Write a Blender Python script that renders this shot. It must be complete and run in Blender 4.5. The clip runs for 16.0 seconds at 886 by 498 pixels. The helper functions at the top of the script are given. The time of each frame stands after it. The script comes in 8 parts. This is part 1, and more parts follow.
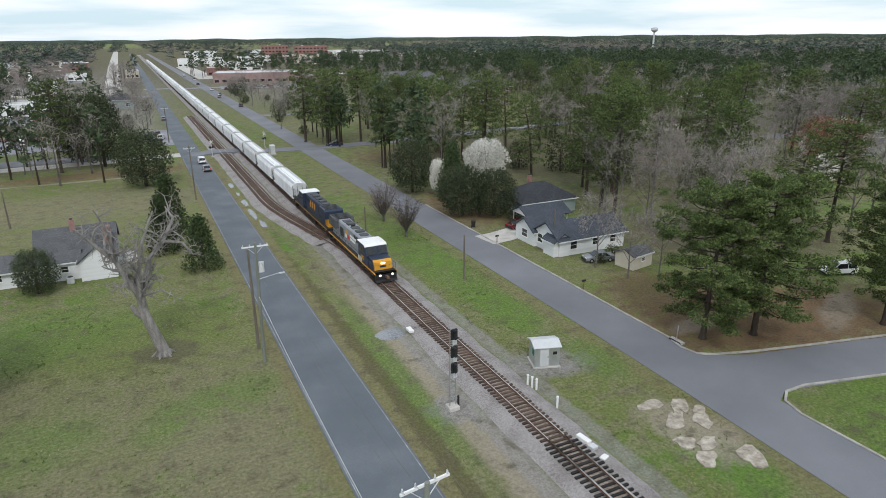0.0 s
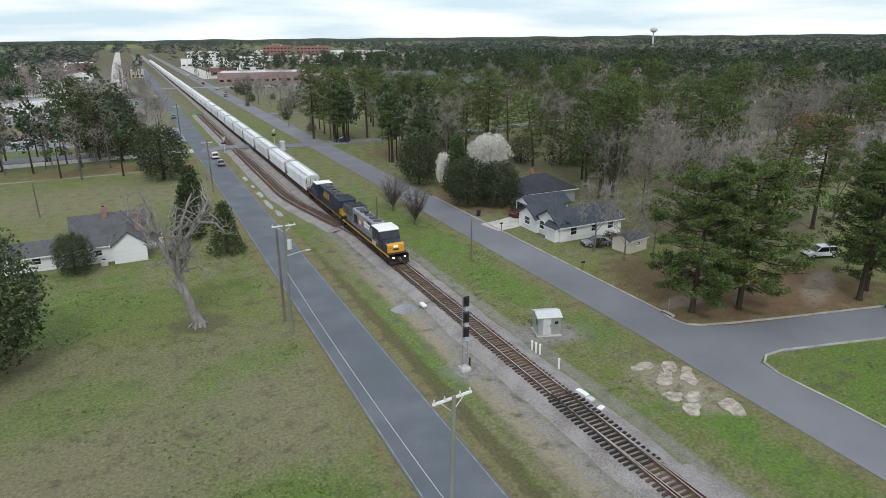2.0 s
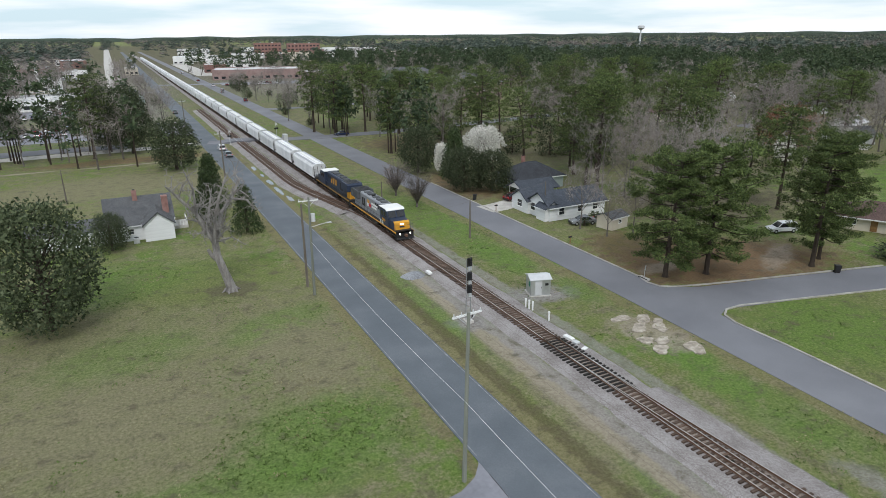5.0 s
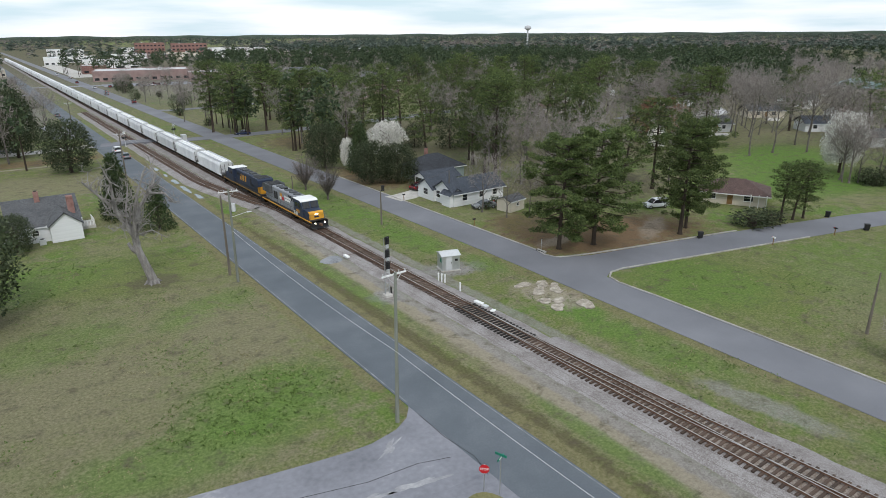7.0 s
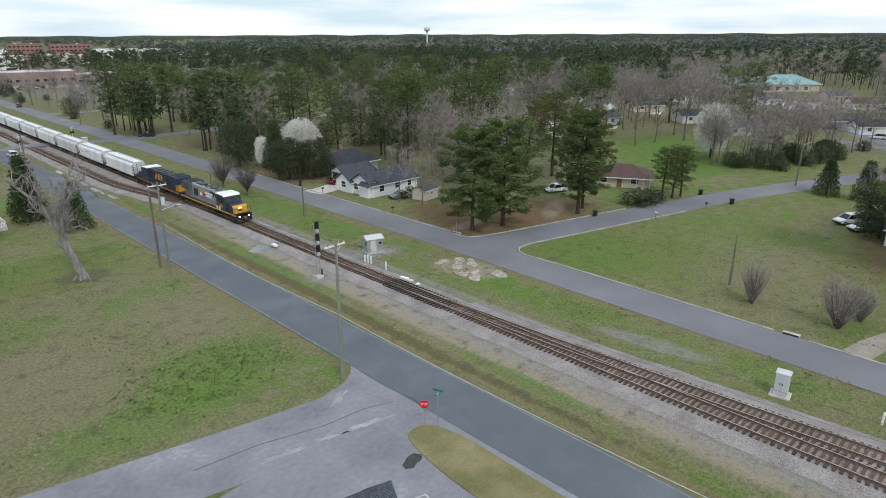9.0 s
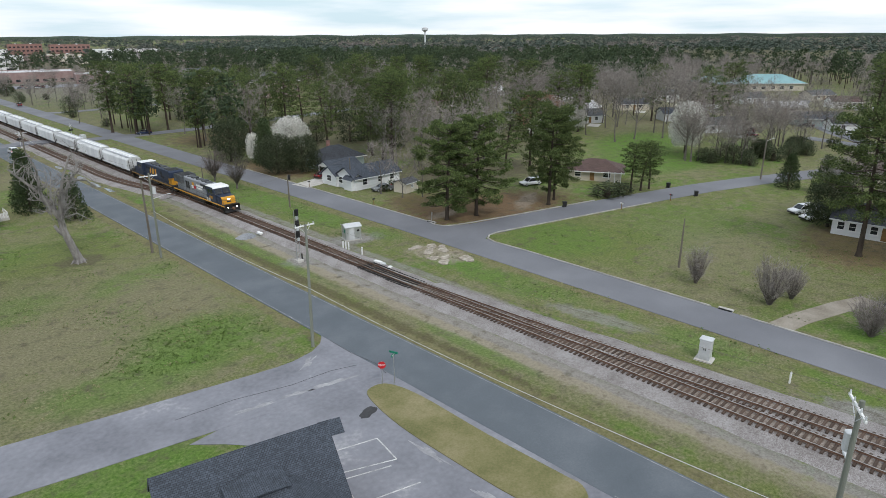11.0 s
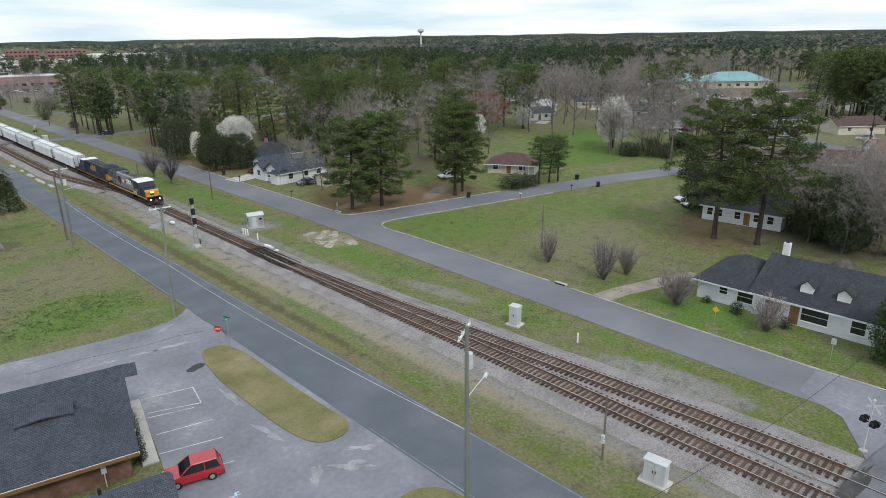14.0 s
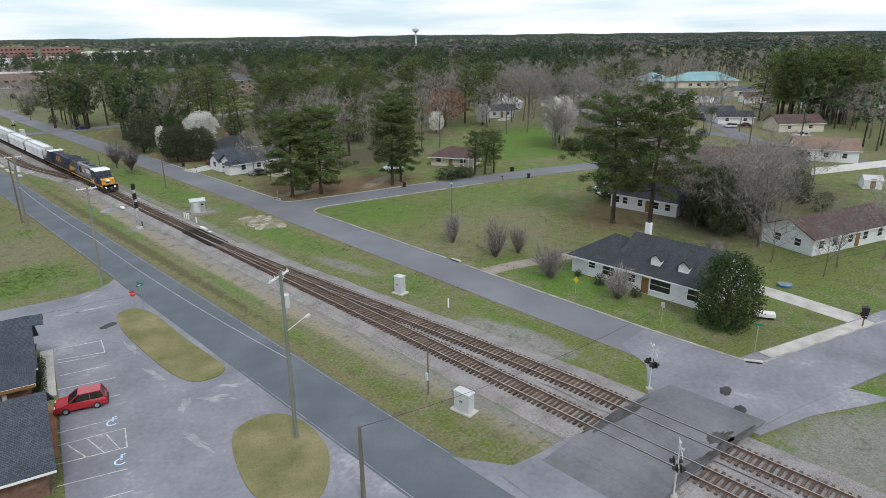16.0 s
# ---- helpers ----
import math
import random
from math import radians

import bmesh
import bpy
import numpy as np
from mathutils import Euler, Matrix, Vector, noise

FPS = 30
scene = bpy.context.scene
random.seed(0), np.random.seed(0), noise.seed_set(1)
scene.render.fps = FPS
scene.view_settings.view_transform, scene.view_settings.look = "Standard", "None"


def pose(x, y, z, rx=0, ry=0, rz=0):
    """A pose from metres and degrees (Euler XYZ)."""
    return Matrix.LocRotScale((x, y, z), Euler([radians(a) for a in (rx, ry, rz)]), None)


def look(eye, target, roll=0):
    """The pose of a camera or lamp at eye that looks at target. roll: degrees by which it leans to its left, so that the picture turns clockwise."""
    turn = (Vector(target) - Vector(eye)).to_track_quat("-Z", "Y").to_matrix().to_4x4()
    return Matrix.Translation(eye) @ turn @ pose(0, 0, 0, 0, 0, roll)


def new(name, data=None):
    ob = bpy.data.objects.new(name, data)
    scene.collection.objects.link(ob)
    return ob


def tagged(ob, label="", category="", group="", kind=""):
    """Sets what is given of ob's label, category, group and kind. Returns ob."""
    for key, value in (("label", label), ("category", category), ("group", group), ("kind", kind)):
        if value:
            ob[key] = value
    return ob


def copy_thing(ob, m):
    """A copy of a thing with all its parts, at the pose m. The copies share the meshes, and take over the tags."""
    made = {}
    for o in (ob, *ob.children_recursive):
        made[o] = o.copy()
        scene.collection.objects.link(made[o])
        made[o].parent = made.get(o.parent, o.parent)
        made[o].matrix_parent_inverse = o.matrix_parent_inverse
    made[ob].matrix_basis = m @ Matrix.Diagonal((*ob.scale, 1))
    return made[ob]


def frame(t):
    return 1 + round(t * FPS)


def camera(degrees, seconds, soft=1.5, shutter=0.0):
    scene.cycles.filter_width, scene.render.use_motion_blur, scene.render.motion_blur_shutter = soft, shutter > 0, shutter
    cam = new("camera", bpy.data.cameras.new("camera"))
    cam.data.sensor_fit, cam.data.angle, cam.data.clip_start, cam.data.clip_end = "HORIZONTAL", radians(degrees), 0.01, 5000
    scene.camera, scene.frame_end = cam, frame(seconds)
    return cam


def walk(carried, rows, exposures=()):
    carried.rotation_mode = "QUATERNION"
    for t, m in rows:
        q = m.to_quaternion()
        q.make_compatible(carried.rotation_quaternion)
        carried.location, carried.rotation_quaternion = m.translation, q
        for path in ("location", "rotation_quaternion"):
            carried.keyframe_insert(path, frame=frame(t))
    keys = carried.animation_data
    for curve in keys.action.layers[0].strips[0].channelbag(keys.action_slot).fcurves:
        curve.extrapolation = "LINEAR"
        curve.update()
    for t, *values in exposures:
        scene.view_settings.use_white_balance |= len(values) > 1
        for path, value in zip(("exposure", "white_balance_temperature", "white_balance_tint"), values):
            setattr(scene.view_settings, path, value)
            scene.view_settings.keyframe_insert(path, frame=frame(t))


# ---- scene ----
cam = camera(70.2, 16.0, soft=0.7)
PATH = [
    (0, (-26.511, 17.471, 30.935), (-5.95, 60.13, 14.89), -0.50),
    (0.5, (-27.511, 16.112, 30.780), (-6.96, 58.82, 14.83), -0.50),
    (1, (-28.539, 14.768, 30.729), (-8.00, 57.49, 14.79), -0.53),
    (1.5, (-29.407, 13.481, 30.767), (-8.92, 56.17, 14.77), -0.55),
    (2, (-30.461, 12.185, 30.738), (-9.89, 54.86, 14.72), -0.53),
    (2.5, (-31.328, 10.918, 30.665), (-10.79, 53.60, 14.65), -0.53),
    (3, (-32.187, 9.566, 30.672), (-11.67, 52.25, 14.62), -0.55),
    (3.5, (-33.152, 8.171, 30.788), (-12.57, 50.79, 14.65), -0.55),
    (6, (-39.105, 0.973, 30.884), (-15.64, 42.02, 14.62), -0.45),
    (6.5, (-40.353, -0.300, 30.789), (-14.73, 39.44, 14.53), -0.43),
    (7, (-41.651, -1.749, 30.736), (-13.85, 36.49, 14.48), -0.40),
    (7.5, (-43.197, -2.930, 30.676), (-13.19, 33.63, 14.44), -0.28),
    (8, (-44.786, -4.108, 30.618), (-12.70, 30.65, 14.40), -0.20),
    (8.5, (-46.474, -5.322, 30.613), (-13.28, 28.36, 14.39), -0.23),
    (9, (-48.166, -6.600, 30.614), (-14.87, 26.99, 14.40), -0.23),
    (10.25, (-50.35, -10.95, 30.72), (-17.05, 22.64, 14.51), -0.26),
    (11.5, (-49.347, -16.778, 30.849), (-16.03, 16.80, 14.64), -0.28),
    (12, (-48.271, -19.539, 30.954), (-14.98, 14.04, 14.72), -0.43),
    (12.5, (-46.839, -22.622, 30.911), (-13.63, 11.05, 14.70), -0.60),
    (13, (-45.270, -25.895, 30.861), (-12.09, 7.84, 14.68), -0.78),
    (13.5, (-43.938, -29.497, 30.821), (-10.91, 4.37, 14.66), -0.88),
    (14, (-42.648, -33.230, 30.783), (-9.64, 0.71, 14.64), -0.85),
    (14.5, (-41.649, -36.939, 30.750), (-8.64, -3.07, 14.63), -0.80),
    (15, (-40.680, -41.089, 30.710), (-7.69, -7.07, 14.65), -0.80),
    (15.5, (-40.020, -45.057, 30.766), (-7.00, -11.15, 14.67), -0.72),
    (16, (-39.731, -49.375, 30.880), (-6.75, -15.46, 14.70), -0.60),
]
walk(cam, [(t, look(eye, target, roll)) for t, eye, target, roll in PATH])

# ---- light ----
world = bpy.data.worlds.new("world")
scene.world = world
world.use_nodes = True
wn = world.node_tree.nodes
wl = world.node_tree.links
bg = wn["Background"]
SUN_EL, SUN_AZ = radians(48), radians(200)
sky = wn.new("ShaderNodeTexSky")
sky.sky_type, sky.sun_disc, sky.sun_elevation, sky.sun_rotation = "NISHITA", False, SUN_EL, SUN_AZ
gain = wn.new("ShaderNodeVectorMath")
gain.operation = "SCALE"
gain.inputs[3].default_value = 0.12
wl.new(sky.outputs[0], gain.inputs[0])
wc = wn.new("ShaderNodeTexCoord")
wm = wn.new("ShaderNodeMapping")
wm.inputs["Scale"].default_value = (1.6, 1.6, 14.0)
cloud = wn.new("ShaderNodeTexNoise")
cloud.inputs["Scale"].default_value, cloud.inputs["Detail"].default_value = 1.7, 6
ramp = wn.new("ShaderNodeValToRGB")
ramp.color_ramp.elements[0].position, ramp.color_ramp.elements[1].position = 0.38, 0.56
ramp.color_ramp.elements[0].color, ramp.color_ramp.elements[1].color = (0.66, 0.84, 0.95, 1), (1.06, 1.1, 1.17, 1)
mixw = wn.new("ShaderNodeMix")
mixw.data_type = "RGBA"
wl.new(wc.outputs["Generated"], wm.inputs[0])
wl.new(wm.outputs[0], cloud.inputs[0])
wl.new(cloud.outputs[0], ramp.inputs[0])
mixw.inputs[0].default_value = 0.88
wl.new(ramp.outputs[0], mixw.inputs[7])
wl.new(gain.outputs[0], mixw.inputs[6])
wl.new(mixw.outputs[2], bg.inputs[0])
bg.inputs[1].default_value = 1.0
scene.view_settings.exposure = 0.04
sun = new("sun", bpy.data.lights.new("sun", "SUN"))
sun.data.energy, sun.data.angle, sun.data.color = 1.5, radians(14), (1.0, 0.97, 0.94)
sun.rotation_euler = (radians(42), 0, radians(-20))

# ---- materials ----


def mat(name, *cols, rough=0.85, metal=0.0, scale=1.0, fine=12.0, bump=0.15, dist=0.03, vary=0.0, spec=0.35, contrast=0.25, stretch=None, coat=0.0):
    """Two scales of noise over two to four colours, with fine relief and a change from object to object."""
    m = bpy.data.materials.new(name)
    m.use_nodes = True
    n, l = m.node_tree.nodes, m.node_tree.links
    b = n["Principled BSDF"]
    b.inputs["Roughness"].default_value, b.inputs["Metallic"].default_value = rough, metal
    b.inputs["Specular IOR Level"].default_value = spec
    b.inputs["Coat Weight"].default_value = coat
    tc = n.new("ShaderNodeTexCoord")
    src = tc.outputs["Object"]
    if stretch:
        mp = n.new("ShaderNodeMapping")
        mp.inputs["Scale"].default_value = stretch
        l.new(src, mp.inputs[0])
        src = mp.outputs[0]
    big, small = n.new("ShaderNodeTexNoise"), n.new("ShaderNodeTexNoise")
    big.inputs["Scale"].default_value, big.inputs["Detail"].default_value = scale, 4
    small.inputs["Scale"].default_value, small.inputs["Detail"].default_value = fine, 5
    l.new(src, big.inputs[0])
    l.new(src, small.inputs[0])
    add = n.new("ShaderNodeMath")
    add.operation = "MULTIPLY_ADD"
    add.inputs[1].default_value = 0.45
    l.new(small.outputs[0], add.inputs[0])
    l.new(big.outputs[0], add.inputs[2])
    r = n.new("ShaderNodeValToRGB")
    cr = r.color_ramp
    lo, hi = 0.725 - contrast, 0.725 + contrast
    k = len(cols)
    cr.elements[0].position, cr.elements[0].color = lo, (*cols[0], 1)
    cr.elements[1].position, cr.elements[1].color = hi, (*cols[-1], 1)
    for i in range(1, k - 1):
        e = cr.elements.new(lo + (hi - lo) * i / (k - 1))
        e.color = (*cols[i], 1)
    l.new(add.outputs[0], r.inputs[0])
    out = r.outputs[0]
    if vary:
        oi = n.new("ShaderNodeObjectInfo")
        hs = n.new("ShaderNodeHueSaturation")
        mr = n.new("ShaderNodeMapRange")
        mr.inputs[3].default_value, mr.inputs[4].default_value = 1 - vary, 1 + vary
        l.new(oi.outputs["Random"], mr.inputs[0])
        l.new(mr.outputs[0], hs.inputs["Value"])
        l.new(out, hs.inputs["Color"])
        out = hs.outputs[0]
    l.new(out, b.inputs["Base Color"])
    if bump:
        bp = n.new("ShaderNodeBump")
        bp.inputs["Strength"].default_value, bp.inputs["Distance"].default_value = bump, dist
        l.new(small.outputs[0], bp.inputs["Height"])
        l.new(bp.outputs[0], b.inputs["Normal"])
    return m


def leaf_mat(name, *cols, rough=0.7):
    """Foliage: a change of colour from leaf clump to leaf clump, and some light let through."""
    m = bpy.data.materials.new(name)
    m.use_nodes = True
    n, l = m.node_tree.nodes, m.node_tree.links
    b = n["Principled BSDF"]
    b.inputs["Roughness"].default_value = rough
    b.inputs["Specular IOR Level"].default_value = 0.2
    geo = n.new("ShaderNodeNewGeometry")
    r = n.new("ShaderNodeValToRGB")
    k = len(cols)
    r.color_ramp.elements[0].color = (*cols[0], 1)
    r.color_ramp.elements[1].color = (*cols[-1], 1)
    for i in range(1, k - 1):
        r.color_ramp.elements.new(i / (k - 1)).color = (*cols[i], 1)
    l.new(geo.outputs["Random Per Island"], r.inputs[0])
    oi = n.new("ShaderNodeObjectInfo")
    hs = n.new("ShaderNodeHueSaturation")
    mr = n.new("ShaderNodeMapRange")
    mr.inputs[3].default_value, mr.inputs[4].default_value = 0.82, 1.2
    l.new(oi.outputs["Random"], mr.inputs[0])
    l.new(mr.outputs[0], hs.inputs["Value"])
    l.new(r.outputs[0], hs.inputs["Color"])
    l.new(hs.outputs[0], b.inputs["Base Color"])
    tr = n.new("ShaderNodeBsdfTranslucent")
    l.new(hs.outputs[0], tr.inputs[0])
    mx = n.new("ShaderNodeMixShader")
    mx.inputs[0].default_value = 0.13
    l.new(b.outputs[0], mx.inputs[1])
    l.new(tr.outputs[0], mx.inputs[2])
    l.new(mx.outputs[0], n["Material Output"].inputs[0])
    return m


# soft-edged areas of the ground: place, radii, turn, kind, strength
ZONES = [
    (-75, 640, 90, 400, 0.02, "gravel", 0.85), (75, 620, 75, 330, -0.05, "gravel", 0.75), (-27, 330, 10, 100, 0.02, "gravel", 0.6), (235, 105, 95, 75, 0.3, "tan", 0.85), (150, 95, 22, 20, 0, "tan", 0.45), (170, 20, 40, 30, 0, "tan", 0.6), (640, 190, 130, 40, 0.3, "tan", 0.9),
    (-40, 62, 26, 30, 0.1, "tan", 0.55), (-30, 88, 12, 9, 0.2, "green", 0.8), (-42, 92, 14, 8, 0.1, "lush", 0.5), (-24, 70, 7, 4, 0.4, "lush", 0.45),
    (-40, 155, 34, 14, 0.1, "tan", 0.8), (-44, 50, 14, 16, 0.2, "tan", 0.3), (-23, 61, 6, 9, 0.1, "tan", 0.8), (-40, 58, 12, 7, 0.2, "tan", 0.6), (-26, 47, 7.5, 6, 0.3, "lush", 0.7), 
    (-34, 43, 9, 4, -0.1, "lush", 0.6), (-40, 70, 8, 5, 0.2, "lush", 0.4), (-42, 28, 8, 5, 0.1, "lush", 0.7), (-27.2, 82.9, 3.6, 2.8, 0, "litter", 0.7), (-36, 187, 26, 5, 0, "straw", 0.8),
    (-62, 181, 12, 1.0, 0, "sand", 0.8), (-38, 180.5, 12, 0.9, 0, "sand", 0.8), (-5.6, 40, 2.2, 110, 0, "tan", 0.55), (-4.6, 38, 1.7, 75, 0, "sand", 0.7), (-3.6, 60, 1.0, 170, 0, "gravel", 0.7), (-9.9, 85, 1.15, 150, 0, "dry", 0.9), (-8.7, 60, 0.9, 52, 0, "mud", 0.65), (-16.9, 110, 0.9, 95, 0, "dry", 0.85), (13.9, 85, 1.1, 130, 0, "dry", 0.75), (3.9, 70, 0.9, 170, 0, "gravel", 0.6),
    (36, 61, 20, 9.5, -0.22, "straw", 0.95), (30, 72, 8, 8, 0.2, "straw", 0.7), (45, 58.5, 7, 2.0, 0.5, "sand", 0.6), (27, 63, 4.5, 1.6, 0.1, "sand", 0.6), 
    (60, 6, 15, 8, 0.1, "straw", 0.7), (28, 120, 8, 14, 0, "straw", 0.8), (120, 76, 26, 13, 0.3, "lush", 0.95), (97, 60, 27, 13, -0.35, "lush", 0.9), 
    (10.5, 43.5, 3, 4, 0, "lush", 0.85), (9.5, 38, 2.6, 4, 0.3, "lush", 0.7), (8.5, 31, 2, 5, 0.1, "lush", 0.5), (33, 36, 13, 14, 0.2, "green", 0.8), (30, 40, 9, 9, 0, "lush", 0.6), (40, 20, 13, 10, 0, "tan", 0.55),
    (26, -7, 4, 6, 0, "lush", 0.8), (55, -26, 16, 7, 0, "green", 0.8), (66, -8, 17, 11, 0, "litter", 0.7), (88, -5, 30, 20, 0, "litter", 0.75), (8.5, 20, 1.6, 6.5, 0.12, "gravel", 0.6), (8.4, -11, 2.4, 8, 0.1, "gravel", 0.85),
    (7.3, 63.0, 4.6, 2.8, -0.25, "gravel", 0.9), (-5.3, 60.2, 2.2, 2.5, 0, "gravel", 0.85), 
    (11, -42, 9, 4.5, -0.2, "gravel", 0.75), (9.5, 100, 4.5, 24, 0, "lush", 0.55), (9.8, 77, 3.4, 9, 0, "lush", 0.65), (12, 62, 2.6, 5, 0, "lush", 0.55), (11, 30, 2.4, 8, 0, "lush", 0.45), (10.5, 8, 3, 6, 0, "lush", 0.55), (-7, 70, 1.2, 20, 0, "lush", 0.5), (-6.6, 25, 1.0, 9, 0, "lush", 0.55), (52, 30, 14, 10, 0, "lush", 0.35), (11.2, 48.5, 3.4, 5.2, 0.2, "sand", 0.7),
    (58, 85, 22, 15, 0, "litter", 0.85), (40, 176, 17, 15, 0, "straw", 0.7), (90, 106, 26, 18, 0, "litter", 0.7), (90, 160, 65, 55, 0, "litter", 0.75), (420, 330, 280, 200, 0.6, "litter", 0.75), (900, 1100, 1300, 800, 0.6, "litter", 0.85), (2200, 400, 1800, 1200, 0.3, "litter", 0.85), (-700, 1300, 900, 700, 0, "green", 0.8), (0, 1500, 420, 1000, 0, "litter", 0.85), (-230, 420, 150, 190, 0.2, "tan", 0.4), 
]


NEAR = (-130, 140, -160, 215)  # the nearer ground: x from, to; y from, to


def in_near(x, y, rx, ry):
    return x + rx * 1.2 > NEAR[0] and x - rx * 1.2 < NEAR[1] and y + ry * 1.2 > NEAR[2] and y - ry * 1.2 < NEAR[3]


def in_far(x, y, rx, ry):
    return x - rx < NEAR[0] or x + rx > NEAR[1] or y - ry < NEAR[2] or y + ry > NEAR[3]


def ground_mat(name, zones):
    m = bpy.data.materials.new(name)
    m.use_nodes = True
    n, l = m.node_tree.nodes, m.node_tree.links
    b = n["Principled BSDF"]
    b.inputs["Roughness"].default_value = 0.95
    b.inputs["Specular IOR Level"].default_value = 0.1
    tc = n.new("ShaderNodeTexCoord")

    def nz(s, d, rough=0.55, sx=1.0):
        t = n.new("ShaderNodeTexNoise")
        t.inputs["Scale"].default_value, t.inputs["Detail"].default_value, t.inputs["Roughness"].default_value = s, d, rough
        mp = n.new("ShaderNodeMapping")
        mp.inputs["Scale"].default_value = (1, sx, 1)
        l.new(tc.outputs["Object"], mp.inputs[0])
        l.new(mp.outputs[0], t.inputs[0])
        return t.outputs[0]

    def rmp(v, a, c):
        r = n.new("ShaderNodeValToRGB")
        r.color_ramp.elements[0].position, r.color_ramp.elements[1].position = a, c
        l.new(v, r.inputs[0])
        return r.outputs[0]

    def mix(f, a, c):
        x = n.new("ShaderNodeMix")
        x.data_type = "RGBA"
        l.new(f, x.inputs[0])
        for s, v in ((6, a), (7, c)):
            if isinstance(v, tuple):
                x.inputs[s].default_value = (*v, 1)
            else:
                l.new(v, x.inputs[s])
        return x.outputs[2]

    fine, mid, large, vast = nz(3.2, 8, 0.8), nz(0.4, 7, 0.7), nz(0.06, 6, 0.62), nz(0.016, 3)
    green = mix(rmp(fine, 0.38, 0.64), (0.085, 0.116, 0.028), (0.215, 0.246, 0.088))
    lush = mix(rmp(fine, 0.36, 0.64), (0.05, 0.115, 0.018), (0.17, 0.275, 0.06))
    tan = mix(rmp(fine, 0.38, 0.64), (0.14, 0.129, 0.072), (0.285, 0.263, 0.17))
    c = mix(rmp(large, 0.5, 0.68), green, lush)
    c = mix(rmp(mid, 0.47, 0.66), c, tan)
    c2 = mix(rmp(large, 0.36, 0.58), tan, c)
    c3 = mix(rmp(vast, 0.35, 0.6), c2, c)
    c4 = mix(rmp(nz(0.5, 6, 0.65), 0.68, 0.78), c3, (0.2, 0.165, 0.12))
    straw = mix(rmp(fine, 0.3, 0.7), (0.12, 0.075, 0.045), (0.25, 0.165, 0.1))
    sand = mix(rmp(fine, 0.3, 0.7), (0.26, 0.215, 0.165), (0.42, 0.37, 0.31))
    vor = n.new("ShaderNodeTexVoronoi")
    vor.inputs["Scale"].default_value = 8
    l.new(tc.outputs["Object"], vor.inputs[0])
    sepc = n.new("ShaderNodeSeparateColor")
    l.new(vor.outputs["Color"], sepc.inputs[0])
    gravel = mix(sepc.outputs[0], (0.2, 0.19, 0.185), (0.33, 0.315, 0.305))
    ragged = nz(0.55, 6, 0.7)
    litter = mix(rmp(fine, 0.3, 0.7), (0.075, 0.068, 0.045), (0.15, 0.13, 0.09))
    mud = mix(rmp(fine, 0.3, 0.7), (0.06, 0.055, 0.028), (0.13, 0.115, 0.06))
    dry = mix(rmp(fine, 0.36, 0.64), (0.13, 0.12, 0.055), (0.25, 0.225, 0.125))
    kinds = {"litter": litter, "mud": mud, "dry": dry, "lush": lush, "tan": tan, "straw": straw, "sand": sand, "gravel": gravel, "green": green}
    for x, y, rx, ry, turn, kind, most in zones:
        mp = n.new("ShaderNodeMapping")
        mp.vector_type = "TEXTURE"
        mp.inputs["Location"].default_value, mp.inputs["Rotation"].default_value = (x, y, 0), (0, 0, turn)
        mp.inputs["Scale"].default_value = (rx, ry, 1)
        l.new(tc.outputs["Object"], mp.inputs[0])
        ln = n.new("ShaderNodeVectorMath")
        ln.operation = "LENGTH"
        l.new(mp.outputs[0], ln.inputs[0])
        ad = n.new("ShaderNodeMath")
        ad.operation = "MULTIPLY_ADD"
        ad.inputs[1].default_value = 1.9
        l.new(ragged, ad.inputs[0])
        l.new(ln.outputs["Value"], ad.inputs[2])
        mr = n.new("ShaderNodeMapRange")
        mr.interpolation_type = "SMOOTHSTEP"
        mr.inputs[1].default_value, mr.inputs[2].default_value = 2.15, 1.55
        mr.inputs[3].default_value, mr.inputs[4].default_value = 0.0, most
        l.new(ad.outputs[0], mr.inputs[0])
        c4 = mix(mr.outputs[0], c4, kinds[kind])
    l.new(c4, b.inputs["Base Color"])
    bp = n.new("ShaderNodeBump")
    bp.inputs["Strength"].default_value, bp.inputs["Distance"].default_value = 0.9, 0.2
    l.new(fine, bp.inputs["Height"])
    l.new(bp.outputs[0], b.inputs["Normal"])
    return m


